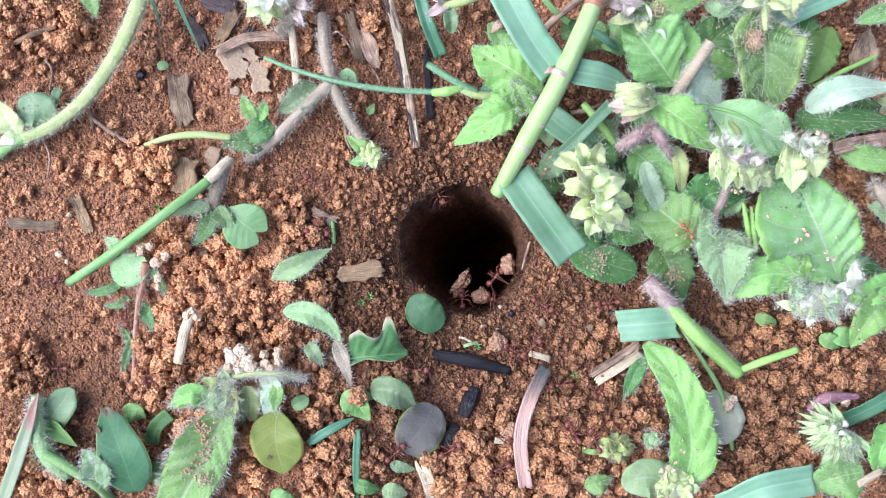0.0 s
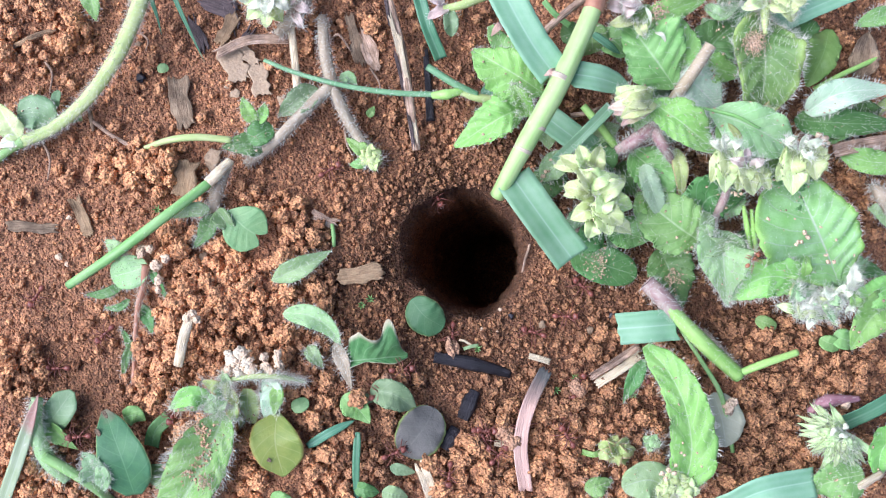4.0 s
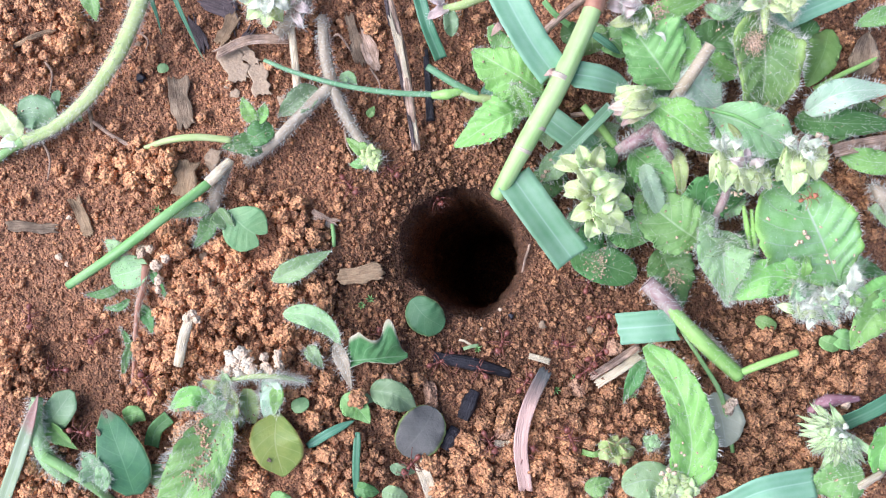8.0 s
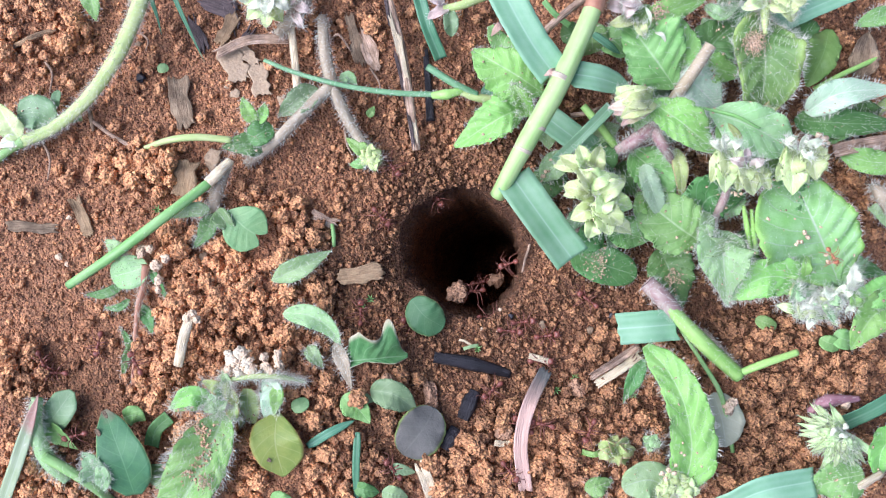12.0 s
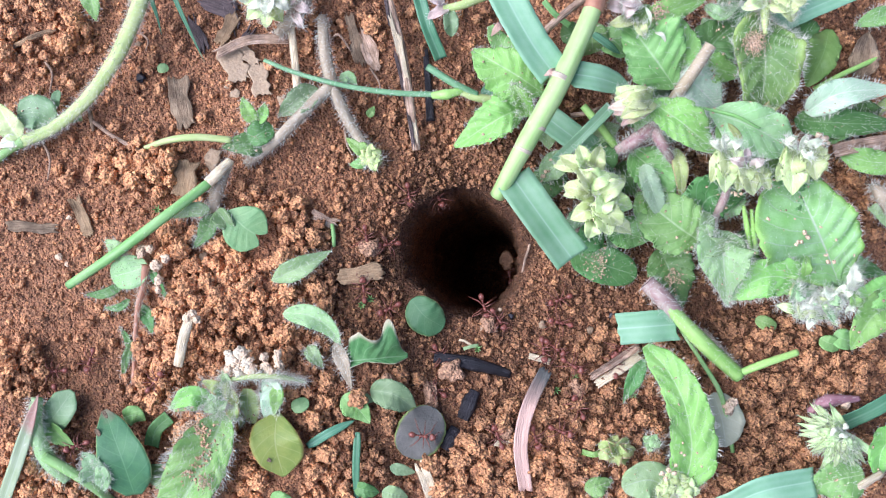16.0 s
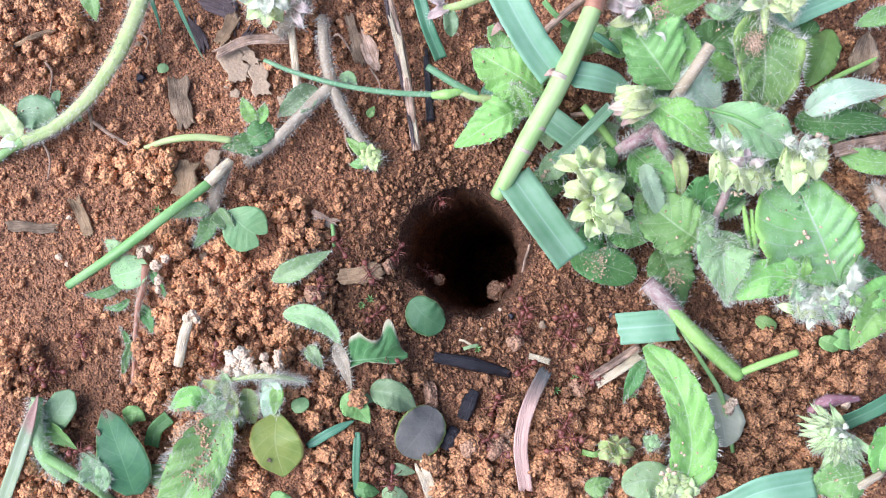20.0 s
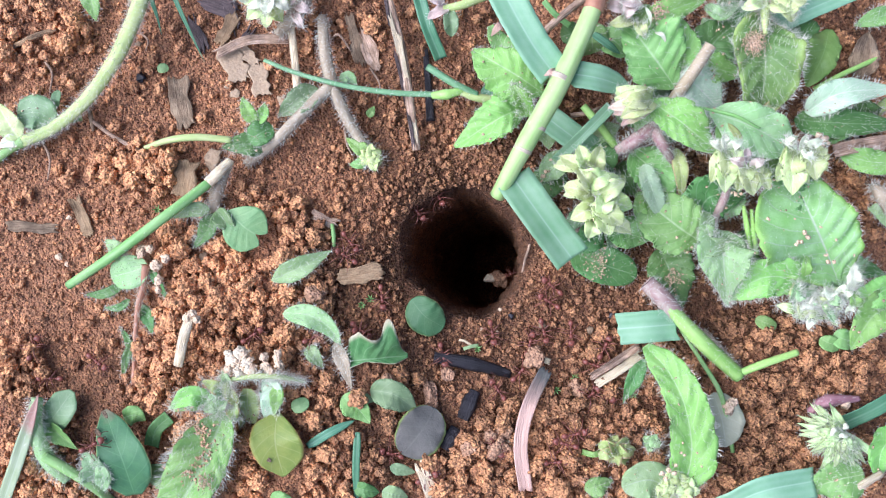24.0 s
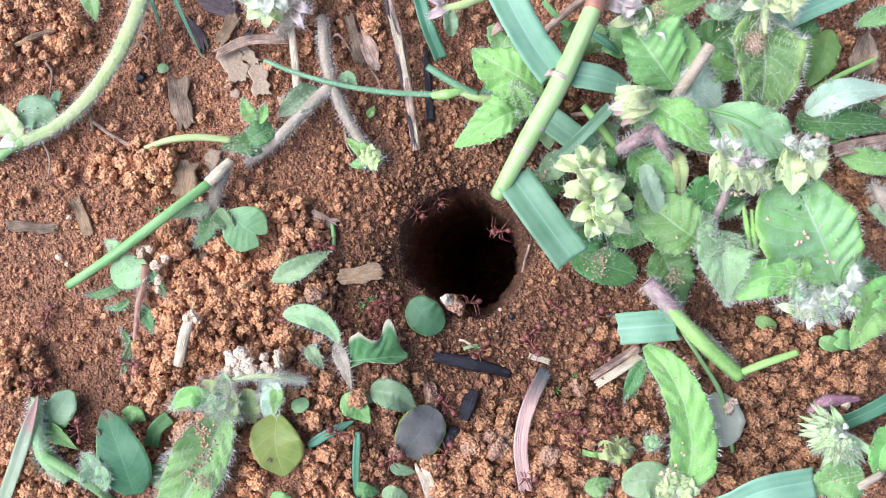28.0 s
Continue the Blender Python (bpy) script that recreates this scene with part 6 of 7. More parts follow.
for k, (a, b, s) in enumerate(((852, 582, 9), (880, 588, 7), (885, 548, 9), (104, 455, 16), (118, 468, 12), (122, 385, 14), (1290, 720, 34), (1300, 712, 20), (1497, 715, 30))):
    lump(a, b, s, CLAY, "small pale fragment of clay on soil", "clay_crumb", "clay crumb", 1.4 if a < 1200 else 4.5, 0.7, k)
for cu, cv in ((640, 540), (655, 530), (278, 372), (1018, 668), (985, 690), (1120, 700), (845, 618)):
    p = thing("moss_tuft", on(cu, cv), "tiny bright green tuft of moss", "moss")
    for k in range(7):
        w = k * 0.9 + cu
        add_leaf(p, [(cu, cv, 0.3), (cu + (3 + k % 3) * math.cos(w), cv + (4 + k % 2) * math.sin(w), 1.6), (cu + (7 + k % 4) * math.cos(w), cv + (6 + k % 5) * math.sin(w), 1.8)], 3.5, HERB, 0, kind="taper", n=6, m=3, name="blade")


# ---- the loose soil ----
def spots(count, gap, seed, weight, low=-40, high_u=1610, high_v=925):
    """Places on the plan, no nearer than gap to one another, where weight allows them."""
    rng = np.random.RandomState(seed)
    taken, out = {}, []
    tries = 0
    while len(out) < count and tries < 60:
        tries += 1
        u, v = rng.uniform(low, high_u, 3000), rng.uniform(low, high_v, 3000)
        keep = (rng.rand(3000) < weight(u, v)) & (np.hypot(u - HOLE_U, v - HOLE_V) > HOLE_R * (1.14 + 0.2 * np.clip((HOLE_U - u) / HOLE_R, 0, 1)))
        for a, b in zip(u[keep], v[keep]):
            i, j = int(a // gap), int(b // gap)
            if all((a - x) ** 2 + (b - y) ** 2 > gap * gap for p in (-1, 0, 1) for q in (-1, 0, 1) for x, y in taken.get((i + p, j + q), ())):
                taken.setdefault((i, j), []).append((a, b))
                out.append((a, b))
                if len(out) == count:
                    break
    return np.array(out)


def rest_on_soil(places, sizes, sink):
    u, v = places[:, 0], places[:, 1]
    z = height(u, v) + relief(u, v) + np.asarray(sizes) * sink
    k = (EYE_MM - z) / EYE_MM * UNIT * MM
    return np.stack([(u - 784) * k, (441 - v) * k, z * MM], -1)


def stuff(name, shapes, places, sizes, sink, seed, material, label):
    geo = scatter(shapes, rest_on_soil(places, sizes, sink), sizes, seed)
    ob = new(name, mesh_of(name, geo[0], geo[1], material))
    return tagged(ob, label, "soil", kind="stuff")


FOOT_AT = np.array([(a, b) for a, b, c in FOOT])
FOOT_R = np.array([c for a, b, c in FOOT])


def clear_of_litter(places, sizes, share):
    """Leaves out the lumps that would stick through leaves and sticks lying on the ground."""
    gap = np.hypot(places[:, None, 0] - FOOT_AT[None, :, 0], places[:, None, 1] - FOOT_AT[None, :, 1]) - FOOT_R[None]
    keep = gap.min(1) > np.asarray(sizes) / UNIT * share
    return places[keep], np.asarray(sizes)[keep]


size_of = np.random.RandomState(77)
FINE = [crumb_shape(1, 4, k) for k in range(12)]
SMALL = [crumb_shape(2, 12, 130 + k) for k in range(14)]
MEDIUM = [crumb_shape(3, 26, 30 + k) for k in range(12)]
LARGE = [crumb_shape(4, 80, 60 + k) for k in range(10)]
def toward_hole(u, v):
    return np.clip(1.4 - np.hypot(u - HOLE_U, v - HOLE_V) / 260, 0, 1)


def around(u, v):
    """The belt round the burrow that the ants keep clear of clods."""
    return np.clip(2.5 - np.hypot(u - HOLE_U, v - HOLE_V) / 130, 0, 1)


grain_places = spots(16000, 4.2, 1, lambda u, v: 0.34 + 0.4 * looseness(u, v) + 0.4 * toward_hole(u, v))
stuff("soil_grains", FINE, grain_places, (0.16 + 0.5 * size_of.rand(len(grain_places)) ** 2.2) * (1 + 0.2 * toward_hole(*grain_places.T)), 0.35, 2, GRAIN, "fine reddish-brown grains of soil strewn over the ground")
bit_places = spots(7200, 7.2, 9, lambda u, v: 0.1 + 0.4 * looseness(u, v) + 0.8 * around(u, v))
bit_places, bit_sizes = clear_of_litter(bit_places, 0.32 + 1.0 * size_of.rand(len(bit_places)) ** 2.4, 0.02)
stuff("soil_bits", SMALL, bit_places, bit_sizes, 0.16, 8, CRUMB, "small yellowish-brown bits of dug soil packed round the burrow")
crumb_places = spots(2100, 13, 3, lambda u, v: (looseness(u, v) ** 1.2 + 0.02) * (1 - 0.5 * around(u, v)) + 0.14 * around(u, v))
crumb_places, crumb_sizes = clear_of_litter(crumb_places, size_of.uniform(1.1, 2.2, len(crumb_places)) * (1 - 0.35 * around(*crumb_places.T)), 0.02)
stuff("soil_crumbs", MEDIUM, crumb_places, crumb_sizes, 0.65, 4, CRUMB, "loose orange-brown crumbs of dug soil heaped together")
clod_places = spots(420, 27, 5, lambda u, v: np.clip(looseness(u, v) * 1.5 - 0.4, 0, 1) * (1 - 0.97 * around(u, v)))
clod_places, clod_sizes = clear_of_litter(clod_places, size_of.uniform(2.2, 3.9, len(clod_places)), 0.25)
CLOD_MESHES = [mesh_of("soil_clod", s[0] * 0.001, s[1], CRUMB) for s in LARGE]
for k, (place, size) in enumerate(zip(rest_on_soil(clod_places, clod_sizes, 0.62)[:299], clod_sizes)):
    clod = new("soil_clod", CLOD_MESHES[k % 10])
    clod.location, clod.scale = place, (size,) * 3
    clod.rotation_euler = size_of.uniform(0, 6.28, 3)
    tagged(clod, "knobbly orange-brown clod of dug soil grains", "soil clod", "clods heaped by the ants")


# ---- the ants and what they carry ----
G = g_verts.reshape(*g_shape, 3)
g_near = (np.abs(G[..., 0]) < 0.13) & (np.abs(G[..., 1]) < 0.09)
g_normal = np.cross(np.gradient(G, axis=1), np.gradient(G, axis=0))
g_normal /= np.linalg.norm(g_normal, axis=2)[..., None] + 1e-15
g_normal = np.where(g_normal[..., 2:] < -0.2, -g_normal, g_normal)
g_place, g_up = G[g_near], g_normal[g_near]
g_scale = EYE_MM * MM / (EYE_MM * MM - g_place[:, 2]) / (UNIT * MM)
g_u, g_v = 784 + g_place[:, 0] * g_scale, 441 - g_place[:, 1] * g_scale


# low leaves that the ants climb over: their places on the plan, their reach and their height in mm
LEDGES = ((755, 558, 44, 4.6), (745, 764, 56, 5.2), (935, 725, 22, 5.4), (924, 775, 22, 5.6), (206, 780, 60, 6.2), (225, 840, 56, 6.0))


def footing(u, v, depth=None):
    """Where an ant stands at (u, v) of the plan and which way is up for it; depth: how far down the shaft it clings."""
    if depth is not None:
        p = np.array(at(u, v, -depth))
        out = np.array(((HOLE_U - u) * 0.01, (v - HOLE_V) * 0.01, 0.8))
        return p, out / np.linalg.norm(out)
    gap = (g_u - u) ** 2 + (g_v - v) ** 2
    close = np.flatnonzero(gap < 36)
    top = g_place[close, 2].max()
    use = close[g_place[close, 2] > top - 0.004]
    wide = np.flatnonzero(gap < 600)
    wide = wide[np.abs(g_place[wide, 2] - top) < 0.006]
    up = g_up[wide].mean(0)
    p = g_place[use].mean(0)
    loose = 0.0016 * float(looseness(u, v))
    for cu, cv, wide, tall in LEDGES:
        loose = max(loose, tall * MM * min(1.0, max(0.0, 2.4 - 2.0 * math.hypot(u - cu, v - cv) / wide)))
    return np.array((*p[:2], p[2] + 0.0003 + loose)), up / (np.linalg.norm(up) + 1e-9)


def ant_material(name, colour, gloss):
    m, nodes, links, shader = fresh(name)
    geo = nodes.new("ShaderNodeTexCoord")
    tone = noise_of(nodes, links, geo.outputs["Object"], 1500, 4, 0.6)
    links.new(ramp(nodes, links, tone, [(0.3, tuple(c * 0.6 for c in colour)), (0.7, tuple(c * 1.35 for c in colour))]), shader.inputs["Base Color"])
    shader.inputs["Roughness"].default_value = gloss
    bumped(nodes, links, shader, tone, 0.0001, 0.6)
    return m


ANT_BODY = ant_material("ant_shell", (0.2, 0.062, 0.042), 0.4)
ANT_LEG = ant_material("ant_leg", (0.22, 0.08, 0.055), 0.45)
ANT_PALE = ant_material("pale_ant_shell", (0.42, 0.15, 0.07), 0.45)
ANT_JAW = ant_material("ant_jaw", (0.08, 0.03, 0.022), 0.35)


def egg(centre, radii, level=2, pinch=0.0, cleft=0.0):
    """A smooth body segment; pinch narrows its front, cleft dents its back."""
    v, f = BALLS[level]
    v = v.copy()
    v[:, 1] *= 1 - pinch * v[:, 0]
    v[:, 0] += cleft * np.exp(-(v[:, 1] / 0.35) ** 2) * (v[:, 0] < 0)
    return v * np.array(radii) * MM + np.array(centre) * MM, f, None


def limb(points, radii, n=12):
    pts = [Vector(q) * MM for q in points]
    return tube(pts, radii, n, 6, 0.0)


def build_ant():
    """A leaf-cutting ant, head towards +x, feet at z = 0."""
    ant = thing("ant", (0, 0, 0), "reddish-brown leaf-cutting ant walking on the soil", "ant", "ants at the burrow")
    head = part("head", egg((2.15, 0, 1.55), (0.75, 0.8, 0.6), 3, 0.22, 0.28), ANT_BODY, ant)
    for y in (1, -1):
        part("eye", egg((2.45, 0.52 * y, 1.8), (0.12, 0.09, 0.12), 1), ANT_JAW, head)
        part("mandible", limb([(2.75, 0.3 * y, 1.4), (3.15, 0.32 * y, 1.3), (3.35, 0.05 * y, 1.25)], [0.14, 0.11, 0.03], 8), ANT_JAW, head)
    body = part("thorax", merged([egg((0.75, 0, 1.6), (0.62, 0.42, 0.45)), egg((-0.15, 0, 1.5), (0.65, 0.34, 0.36))]), ANT_BODY, ant)
    for x, y in ((0.95, 1), (0.95, -1), (-0.55, 1), (-0.55, -1)):
        part("spine", limb([(x, 0.22 * y, 1.85), (x - 0.05, 0.34 * y, 2.3)], [0.09, 0.015], 4), ANT_BODY, body)
    part("waist", merged([egg((-0.95, 0, 1.45), (0.27, 0.2, 0.26)), egg((-1.35, 0, 1.45), (0.26, 0.25, 0.27))]), ANT_BODY, ant)
    part("abdomen", egg((-2.2, 0, 1.5), (0.8, 0.62, 0.6), 3), ANT_BODY, ant)
    for y in (1, -1):
        part("antenna", limb([(2.55, 0.25 * y, 1.85), (2.95, 1.05 * y, 2.2), (3.35, 1.3 * y, 1.7), (4.1, 1.0 * y, 0.9)], [0.07, 0.06, 0.055, 0.06], 14), ANT_LEG, ant)
    for x, foot in ((0.9, 2.3), (0.3, 0.4), (-0.3, -1.9)):
        for y in (1, -1):
            mid = (x + foot) / 2
            part("leg", limb([(x * 0.8, 0.25 * y, 1.4), (mid, 1.35 * y, 2.3), (foot * 0.95, 2.5 * y, 0.9), (foot * 1.15, 3.1 * y, 0.05)], [0.13, 0.11, 0.075, 0.04], 16), ANT_LEG, ant)
    return ant


def smooth_path(rows, times):
    """Places of the plan at the times, along a path that eases from row to row; the third number is the depth in the shaft or -1."""
    t = np.array([r[0] for r in rows], float)
    out = []
    for k in (1, 2):
        y = np.array([r[k] for r in rows], float)
        i = np.clip(np.searchsorted(t, times, "right") - 1, 0, len(t) - 2)
        f = np.clip((times - t[i]) / (t[i + 1] - t[i]), 0, 1)
        slope = np.gradient(y, t) if len(t) > 2 else np.full(len(t), (y[-1] - y[0]) / (t[-1] - t[0]))
        h = t[i + 1] - t[i]
        lo, hi = np.minimum(y[i], y[i + 1]), np.maximum(y[i], y[i + 1])
        val = (2 * f ** 3 - 3 * f ** 2 + 1) * y[i] + (f ** 3 - 2 * f ** 2 + f) * h * slope[i] * 0.7 + (3 * f ** 2 - 2 * f ** 3) * y[i + 1] + (f ** 3 - f ** 2) * h * slope[i + 1] * 0.7
        out.append(np.clip(val, lo - 25, hi + 25))
    d = np.array([r[3] if len(r) > 3 else -1.0 for r in rows])
    i = np.clip(np.searchsorted(t, times, "right") - 1, 0, len(t) - 2)
    f = np.clip((times - t[i]) / (t[i + 1] - t[i]), 0, 1)
    a, b = d[i], d[i + 1]
    deep = np.where((a < 0) & (b < 0), -1, np.maximum(a, 0) * (1 - f) + np.maximum(b, 0) * f)
    deep = np.where(deep > 10, np.minimum(10 + (deep - 10) * 1.8, 103), deep)
    return np.stack([*out, deep], -1)


STEP = 0.2
TIMES = np.round(np.arange(0, 28.001, STEP), 3)


def ant_poses(rows, heading, seed, back=0.0, perch=()):
    """Poses of an ant along its path, and how fast it goes; back: mm by which it walks behind the path's point."""
    rng = np.random.RandomState(seed)
    way = smooth_path(rows, TIMES)
    speed = np.hypot(*np.gradient(way[:, :2], axis=0).T) / STEP
    facing, poses = radians(heading), []
    idle = rng.uniform(0, 6.28, 3)
    for k, t in enumerate(TIMES):
        a, b = max(k - 1, 0), min(k + 2, len(TIMES) - 1)
        step = way[b, :2] - way[a, :2]
        if np.hypot(*step) > 5:
            goal = math.atan2(-step[1], step[0])
            turn = (goal - facing + math.pi) % (2 * math.pi) - math.pi
            facing += max(-0.95, min(0.95, turn))
        look_way = facing + 0.12 * math.sin(t * 2.1 + idle[0]) + 0.08 * math.sin(t * 5.3 + idle[1])
        u, v, d = way[k]
        if perch:
            p, up = np.array(at(u, v, float(np.interp(t, *zip(*perch))))), (0, 0, 1)
        else:
            p, up = footing(u, v, None if d < 0 else d)
        up = Vector(up)
        ahead = Vector((math.cos(look_way), math.sin(look_way), 0))
        ahead = (ahead - up * ahead.dot(up)).normalized()
        side = up.cross(ahead)
        turn = Matrix((ahead, side, up)).transposed().to_4x4()
        poses.append(Matrix.Translation(Vector(p) - ahead * back * MM) @ turn)
    return poses, speed


def leg_rows(order, speed):
    """The swing of one leg about its hip: in turn with the others while the ant walks."""
    rows, moved = [], False
    sign = 1 if order in (0, 3, 4) else -1
    y = 1 if order % 2 == 0 else -1
    hip = Vector(((0.72, 0.24, -0.24)[order // 2], 0.25 * y, 1.4)) * MM
    for k, t in enumerate(TIMES):
        fast = speed[k] > 14
        if fast or moved or k in (0, len(TIMES) - 1):
            swing = radians(17 if fast else 3) * sign * (1 if k % 2 else -1) * y
            lift = radians(8 if fast else 0) * max(0, sign * (1 if k % 2 else -1)) * y
            rows.append((float(t), Matrix.Translation(hip) @ Matrix.Rotation(swing, 4, "Z") @ Matrix.Rotation(lift, 4, "X") @ Matrix.Translation(-hip)))
        moved = fast
    return rows


def build_pellet(size, long, chalky):
    s = crumb_shape(3, 22, 500 + next_seed(), 0.9)
    r = size * UNIT / 2 * MM * 1.25 / long ** 0.72
    name = "clay_pellet"
    ob = new(name, mesh_of(name, s[0] * np.array((r, r * long, r)), s[1], PELLET))
    tagged(ob, "ochre clay pellet that an ant carries out of its burrow", "clay pellet", "pellets carried by ants")
    if chalky:
        v, f = crumb_shape(3, 12, 640, 0.9)
        bit = new("chalk_bit", mesh_of("chalk_bit", v * r * 0.62 + np.array((r * 0.75, -r * 0.3, r * 0.5)), f, CHALK))
        bit.parent = ob
        tagged(bit, "white bit of chalky clay")
    return ob


ant_model = build_ant()
ANTS = []
spare = [copy_thing(ant_model, Matrix()) for _ in range(34)] + [ant_model]


def shrink(ant, by):
    """A smaller, paler worker: its own meshes at that size."""
    for limb_of in [c for c in ant.children] + [d for c in ant.children for d in c.children]:
        limb_of.data = limb_of.data.copy()
        limb_of.data.transform(Matrix.Scale(by, 4))
        limb_of.data.materials[0] = ANT_PALE
    tagged(ant, "small orange-brown worker ant walking over herb leaves")


def roam(heading, rows, back=0.0, perch=()):
    """An ant's walk with the swing of its legs. heading: degrees at the start; rows: seconds, u, v and, in the shaft, the depth; perch: seconds and the height in mm of the leaves it walks on. Returns its poses."""
    ANTS.append(spare.pop())
    ant = ANTS[-1]
    if perch:
        shrink(ant, 0.7)
    if rows[-1][0] < 28:
        rows = rows + [(28.0, *rows[-1][1:])]
    poses, speed = ant_poses(rows, heading, len(ANTS), back, perch)
    walk(ant, [(float(t), m) for t, m in zip(TIMES, poses)])
    for order, leg in enumerate(c for c in ant.children if c.name.startswith("leg")):
        walk(leg, leg_rows(order, speed))
    return poses


def haul(size, long, rows, until, after=(), chalky=False, held=()):
    """An ant that carries a clay pellet along the rows, sets it down at that second and walks on; held: seconds and the pellet's own turn."""
    back = 4.2
    poses = roam(90, [r for r in rows if r[0] <= until] + list(after), back)
    pellet = build_pellet(size, long, chalky)
    lowered = poses[int(round(until / STEP))]
    rows = []
    for t, m in zip(TIMES, poses):
        m, up = (m, 1.6) if t <= until else (lowered, 0.8)
        grip = pose(back * MM, 0, up * MM, 0, 0, 25 * size)
        if held:
            rows.append((float(t), Matrix.Translation((m @ grip).translation) @ pose(0, 0, 0, 0, 0, float(np.interp(t, *zip(*held))))))
        else:
            rows.append((float(t), m @ grip))
    walk(pellet, rows)


def motions():
    """Every ant's walk, and every pellet's way."""
    roam(-60, [(0, 778, 350), (10, 776, 352), (20, 779, 350), (28, 778, 351)])
    roam(160, [(0, 806, 350), (9, 808, 351), (19, 805, 350), (28, 807, 350)])
    roam(-20, [(0, 640, 250), (8, 690, 300), (15.4, 712, 322), (16, 721, 341), (17, 722, 358), (17.5, 736, 372), (22, 738, 374), (28, 735, 372)])
    roam(200, [(0, 990, 690), (3, 934, 707), (3.5, 930, 730), (6, 905, 790), (7, 920, 778), (7.5, 925, 800), (9, 925, 760), (10, 938, 701), (11, 926, 746), (12, 924, 748), (12.5, 926, 735), (15, 942, 746), (17, 950, 790), (20, 985, 790), (24, 1000, 780), (26, 945, 770), (26.5, 924, 757), (27, 920, 718), (28, 935, 690)])
    roam(120, [(0, 1012, 765), (2, 1002, 764), (8, 1008, 772), (11, 1000, 762), (12, 957, 746), (15, 985, 755), (20, 1009, 770), (21, 1022, 770), (25, 1010, 762), (28, 1015, 758)])
    roam(30, [(0, 800, 800), (5.5, 812, 810), (6, 827, 783), (7, 869, 698), (8, 849, 653), (9, 834, 636), (10, 880, 625), (11, 905, 655), (12, 870, 690), (14.5, 800, 735), (15, 800, 712), (16, 770, 690), (19, 700, 640), (24, 640, 600), (28, 600, 560)])
    roam(0, [(0, 735, 660), (6, 720, 650), (8, 775, 642), (10, 830, 600), (11, 860, 585), (12.5, 920, 590), (14.5, 960, 600), (18, 1005, 640), (22, 1060, 680), (28, 1070, 720)])
    roam(40, [(0, 700, 800), (1, 762, 730), (2, 724, 753), (3, 690, 790), (6, 748, 783), (9, 720, 830), (14.5, 700, 800), (16, 748, 760), (17, 722, 782), (20, 690, 840), (24, 760, 840), (28, 790, 800)])
    roam(180, [(0, 105, 655), (6, 108, 650), (12, 103, 658), (20, 100, 656), (24, 92, 668), (28, 77, 674)])
    roam(160, [(0, 282, 673), (2, 186, 700), (3, 175, 752), (6, 129, 755), (8, 158, 757), (10, 145, 762), (16, 153, 785), (20, 165, 790), (24, 186, 777), (26, 158, 782), (28, 154, 756)])
    roam(90, [(0, 330, 700), (6, 300, 720), (8, 267, 675), (12, 250, 640), (14.5, 250, 660), (16, 282, 672), (17, 290, 651), (19, 384, 605), (20, 386, 625), (21, 390, 617), (24, 450, 590), (28, 520, 560)])
    roam(-90, [(0, 230, 560), (6, 180, 600), (10, 185, 590), (15, 170, 640), (20, 150, 610), (24, 178, 640), (26, 178, 627), (28, 240, 640)])
    roam(180, [(0, 1060, 690), (1, 1110, 720), (6, 1120, 600), (8, 1085, 590), (12, 1110, 640), (15, 1105, 600), (17, 1080, 625), (18, 1040, 629), (19, 1020, 632), (20, 1003, 600), (21, 970, 570), (21.5, 955, 545), (23.5, 980, 510), (25, 968, 506), (25.5, 965, 517), (26, 944, 529), (26.5, 936, 485), (27, 928, 420), (27.5, 915, 400, 2), (28, 892, 405, 8)])
    roam(100, [(0, 940, 620), (2, 960, 600), (7, 900, 590), (9, 880, 620), (12, 925, 570), (16, 960, 620), (20, 930, 650), (24, 936, 610), (25, 943, 585), (26, 936, 596), (27, 943, 587), (28, 940, 590)])
    roam(200, [(0, 880, 830), (6, 850, 760), (12, 900, 830), (18, 870, 740), (24, 880, 690), (26, 850, 700), (26.5, 833, 712), (27, 818, 723), (27.5, 798, 723), (28, 790, 715)])
    roam(0, [(0, 560, 420), (2, 620, 430), (2.5, 650, 436), (3, 687, 453), (3.5, 729, 458), (4.2, 750, 490), (5.5, 767, 523), (6, 798, 545), (6.5, 829, 551), (7, 850, 556), (8, 830, 552), (9, 797, 547), (10, 790, 545), (10.5, 830, 548), (12, 860, 552), (14.5, 850, 550), (15, 870, 558), (16, 880, 566), (17, 905, 600), (20, 1000, 560), (24, 1010, 590), (28, 1050, 560)])
    roam(180, [(0, 1075, 540), (5.5, 1020, 500), (7, 1012, 500), (7.5, 1036, 500), (8, 1040, 498), (8.5, 1021, 502), (9, 1012, 514), (9.5, 988, 494), (10, 979, 488), (10.5, 968, 490), (11, 940, 480), (11.6, 922, 470, 2), (12.5, 890, 470, 14), (14.5, 934, 455, 103), (17, 934, 455, 103), (18, 812, 538), (18.5, 804, 530), (19, 812, 538), (19.5, 822, 535), (20, 815, 548), (21, 850, 560), (24, 870, 590), (28, 850, 620)])
    roam(150, [(0, 560, 330), (6, 600, 300), (10, 640, 360), (14.5, 690, 410), (16, 647, 422), (16.5, 655, 465), (17, 637, 491), (20, 600, 440), (22, 590, 410), (24, 620, 430), (25.5, 705, 510), (28, 690, 540)])
    roam(-30, [(0, 960, 545), (4, 1000, 560), (8, 1060, 560), (12, 1040, 530), (16, 990, 530), (20, 1010, 560), (25, 968, 530), (28, 985, 545)])
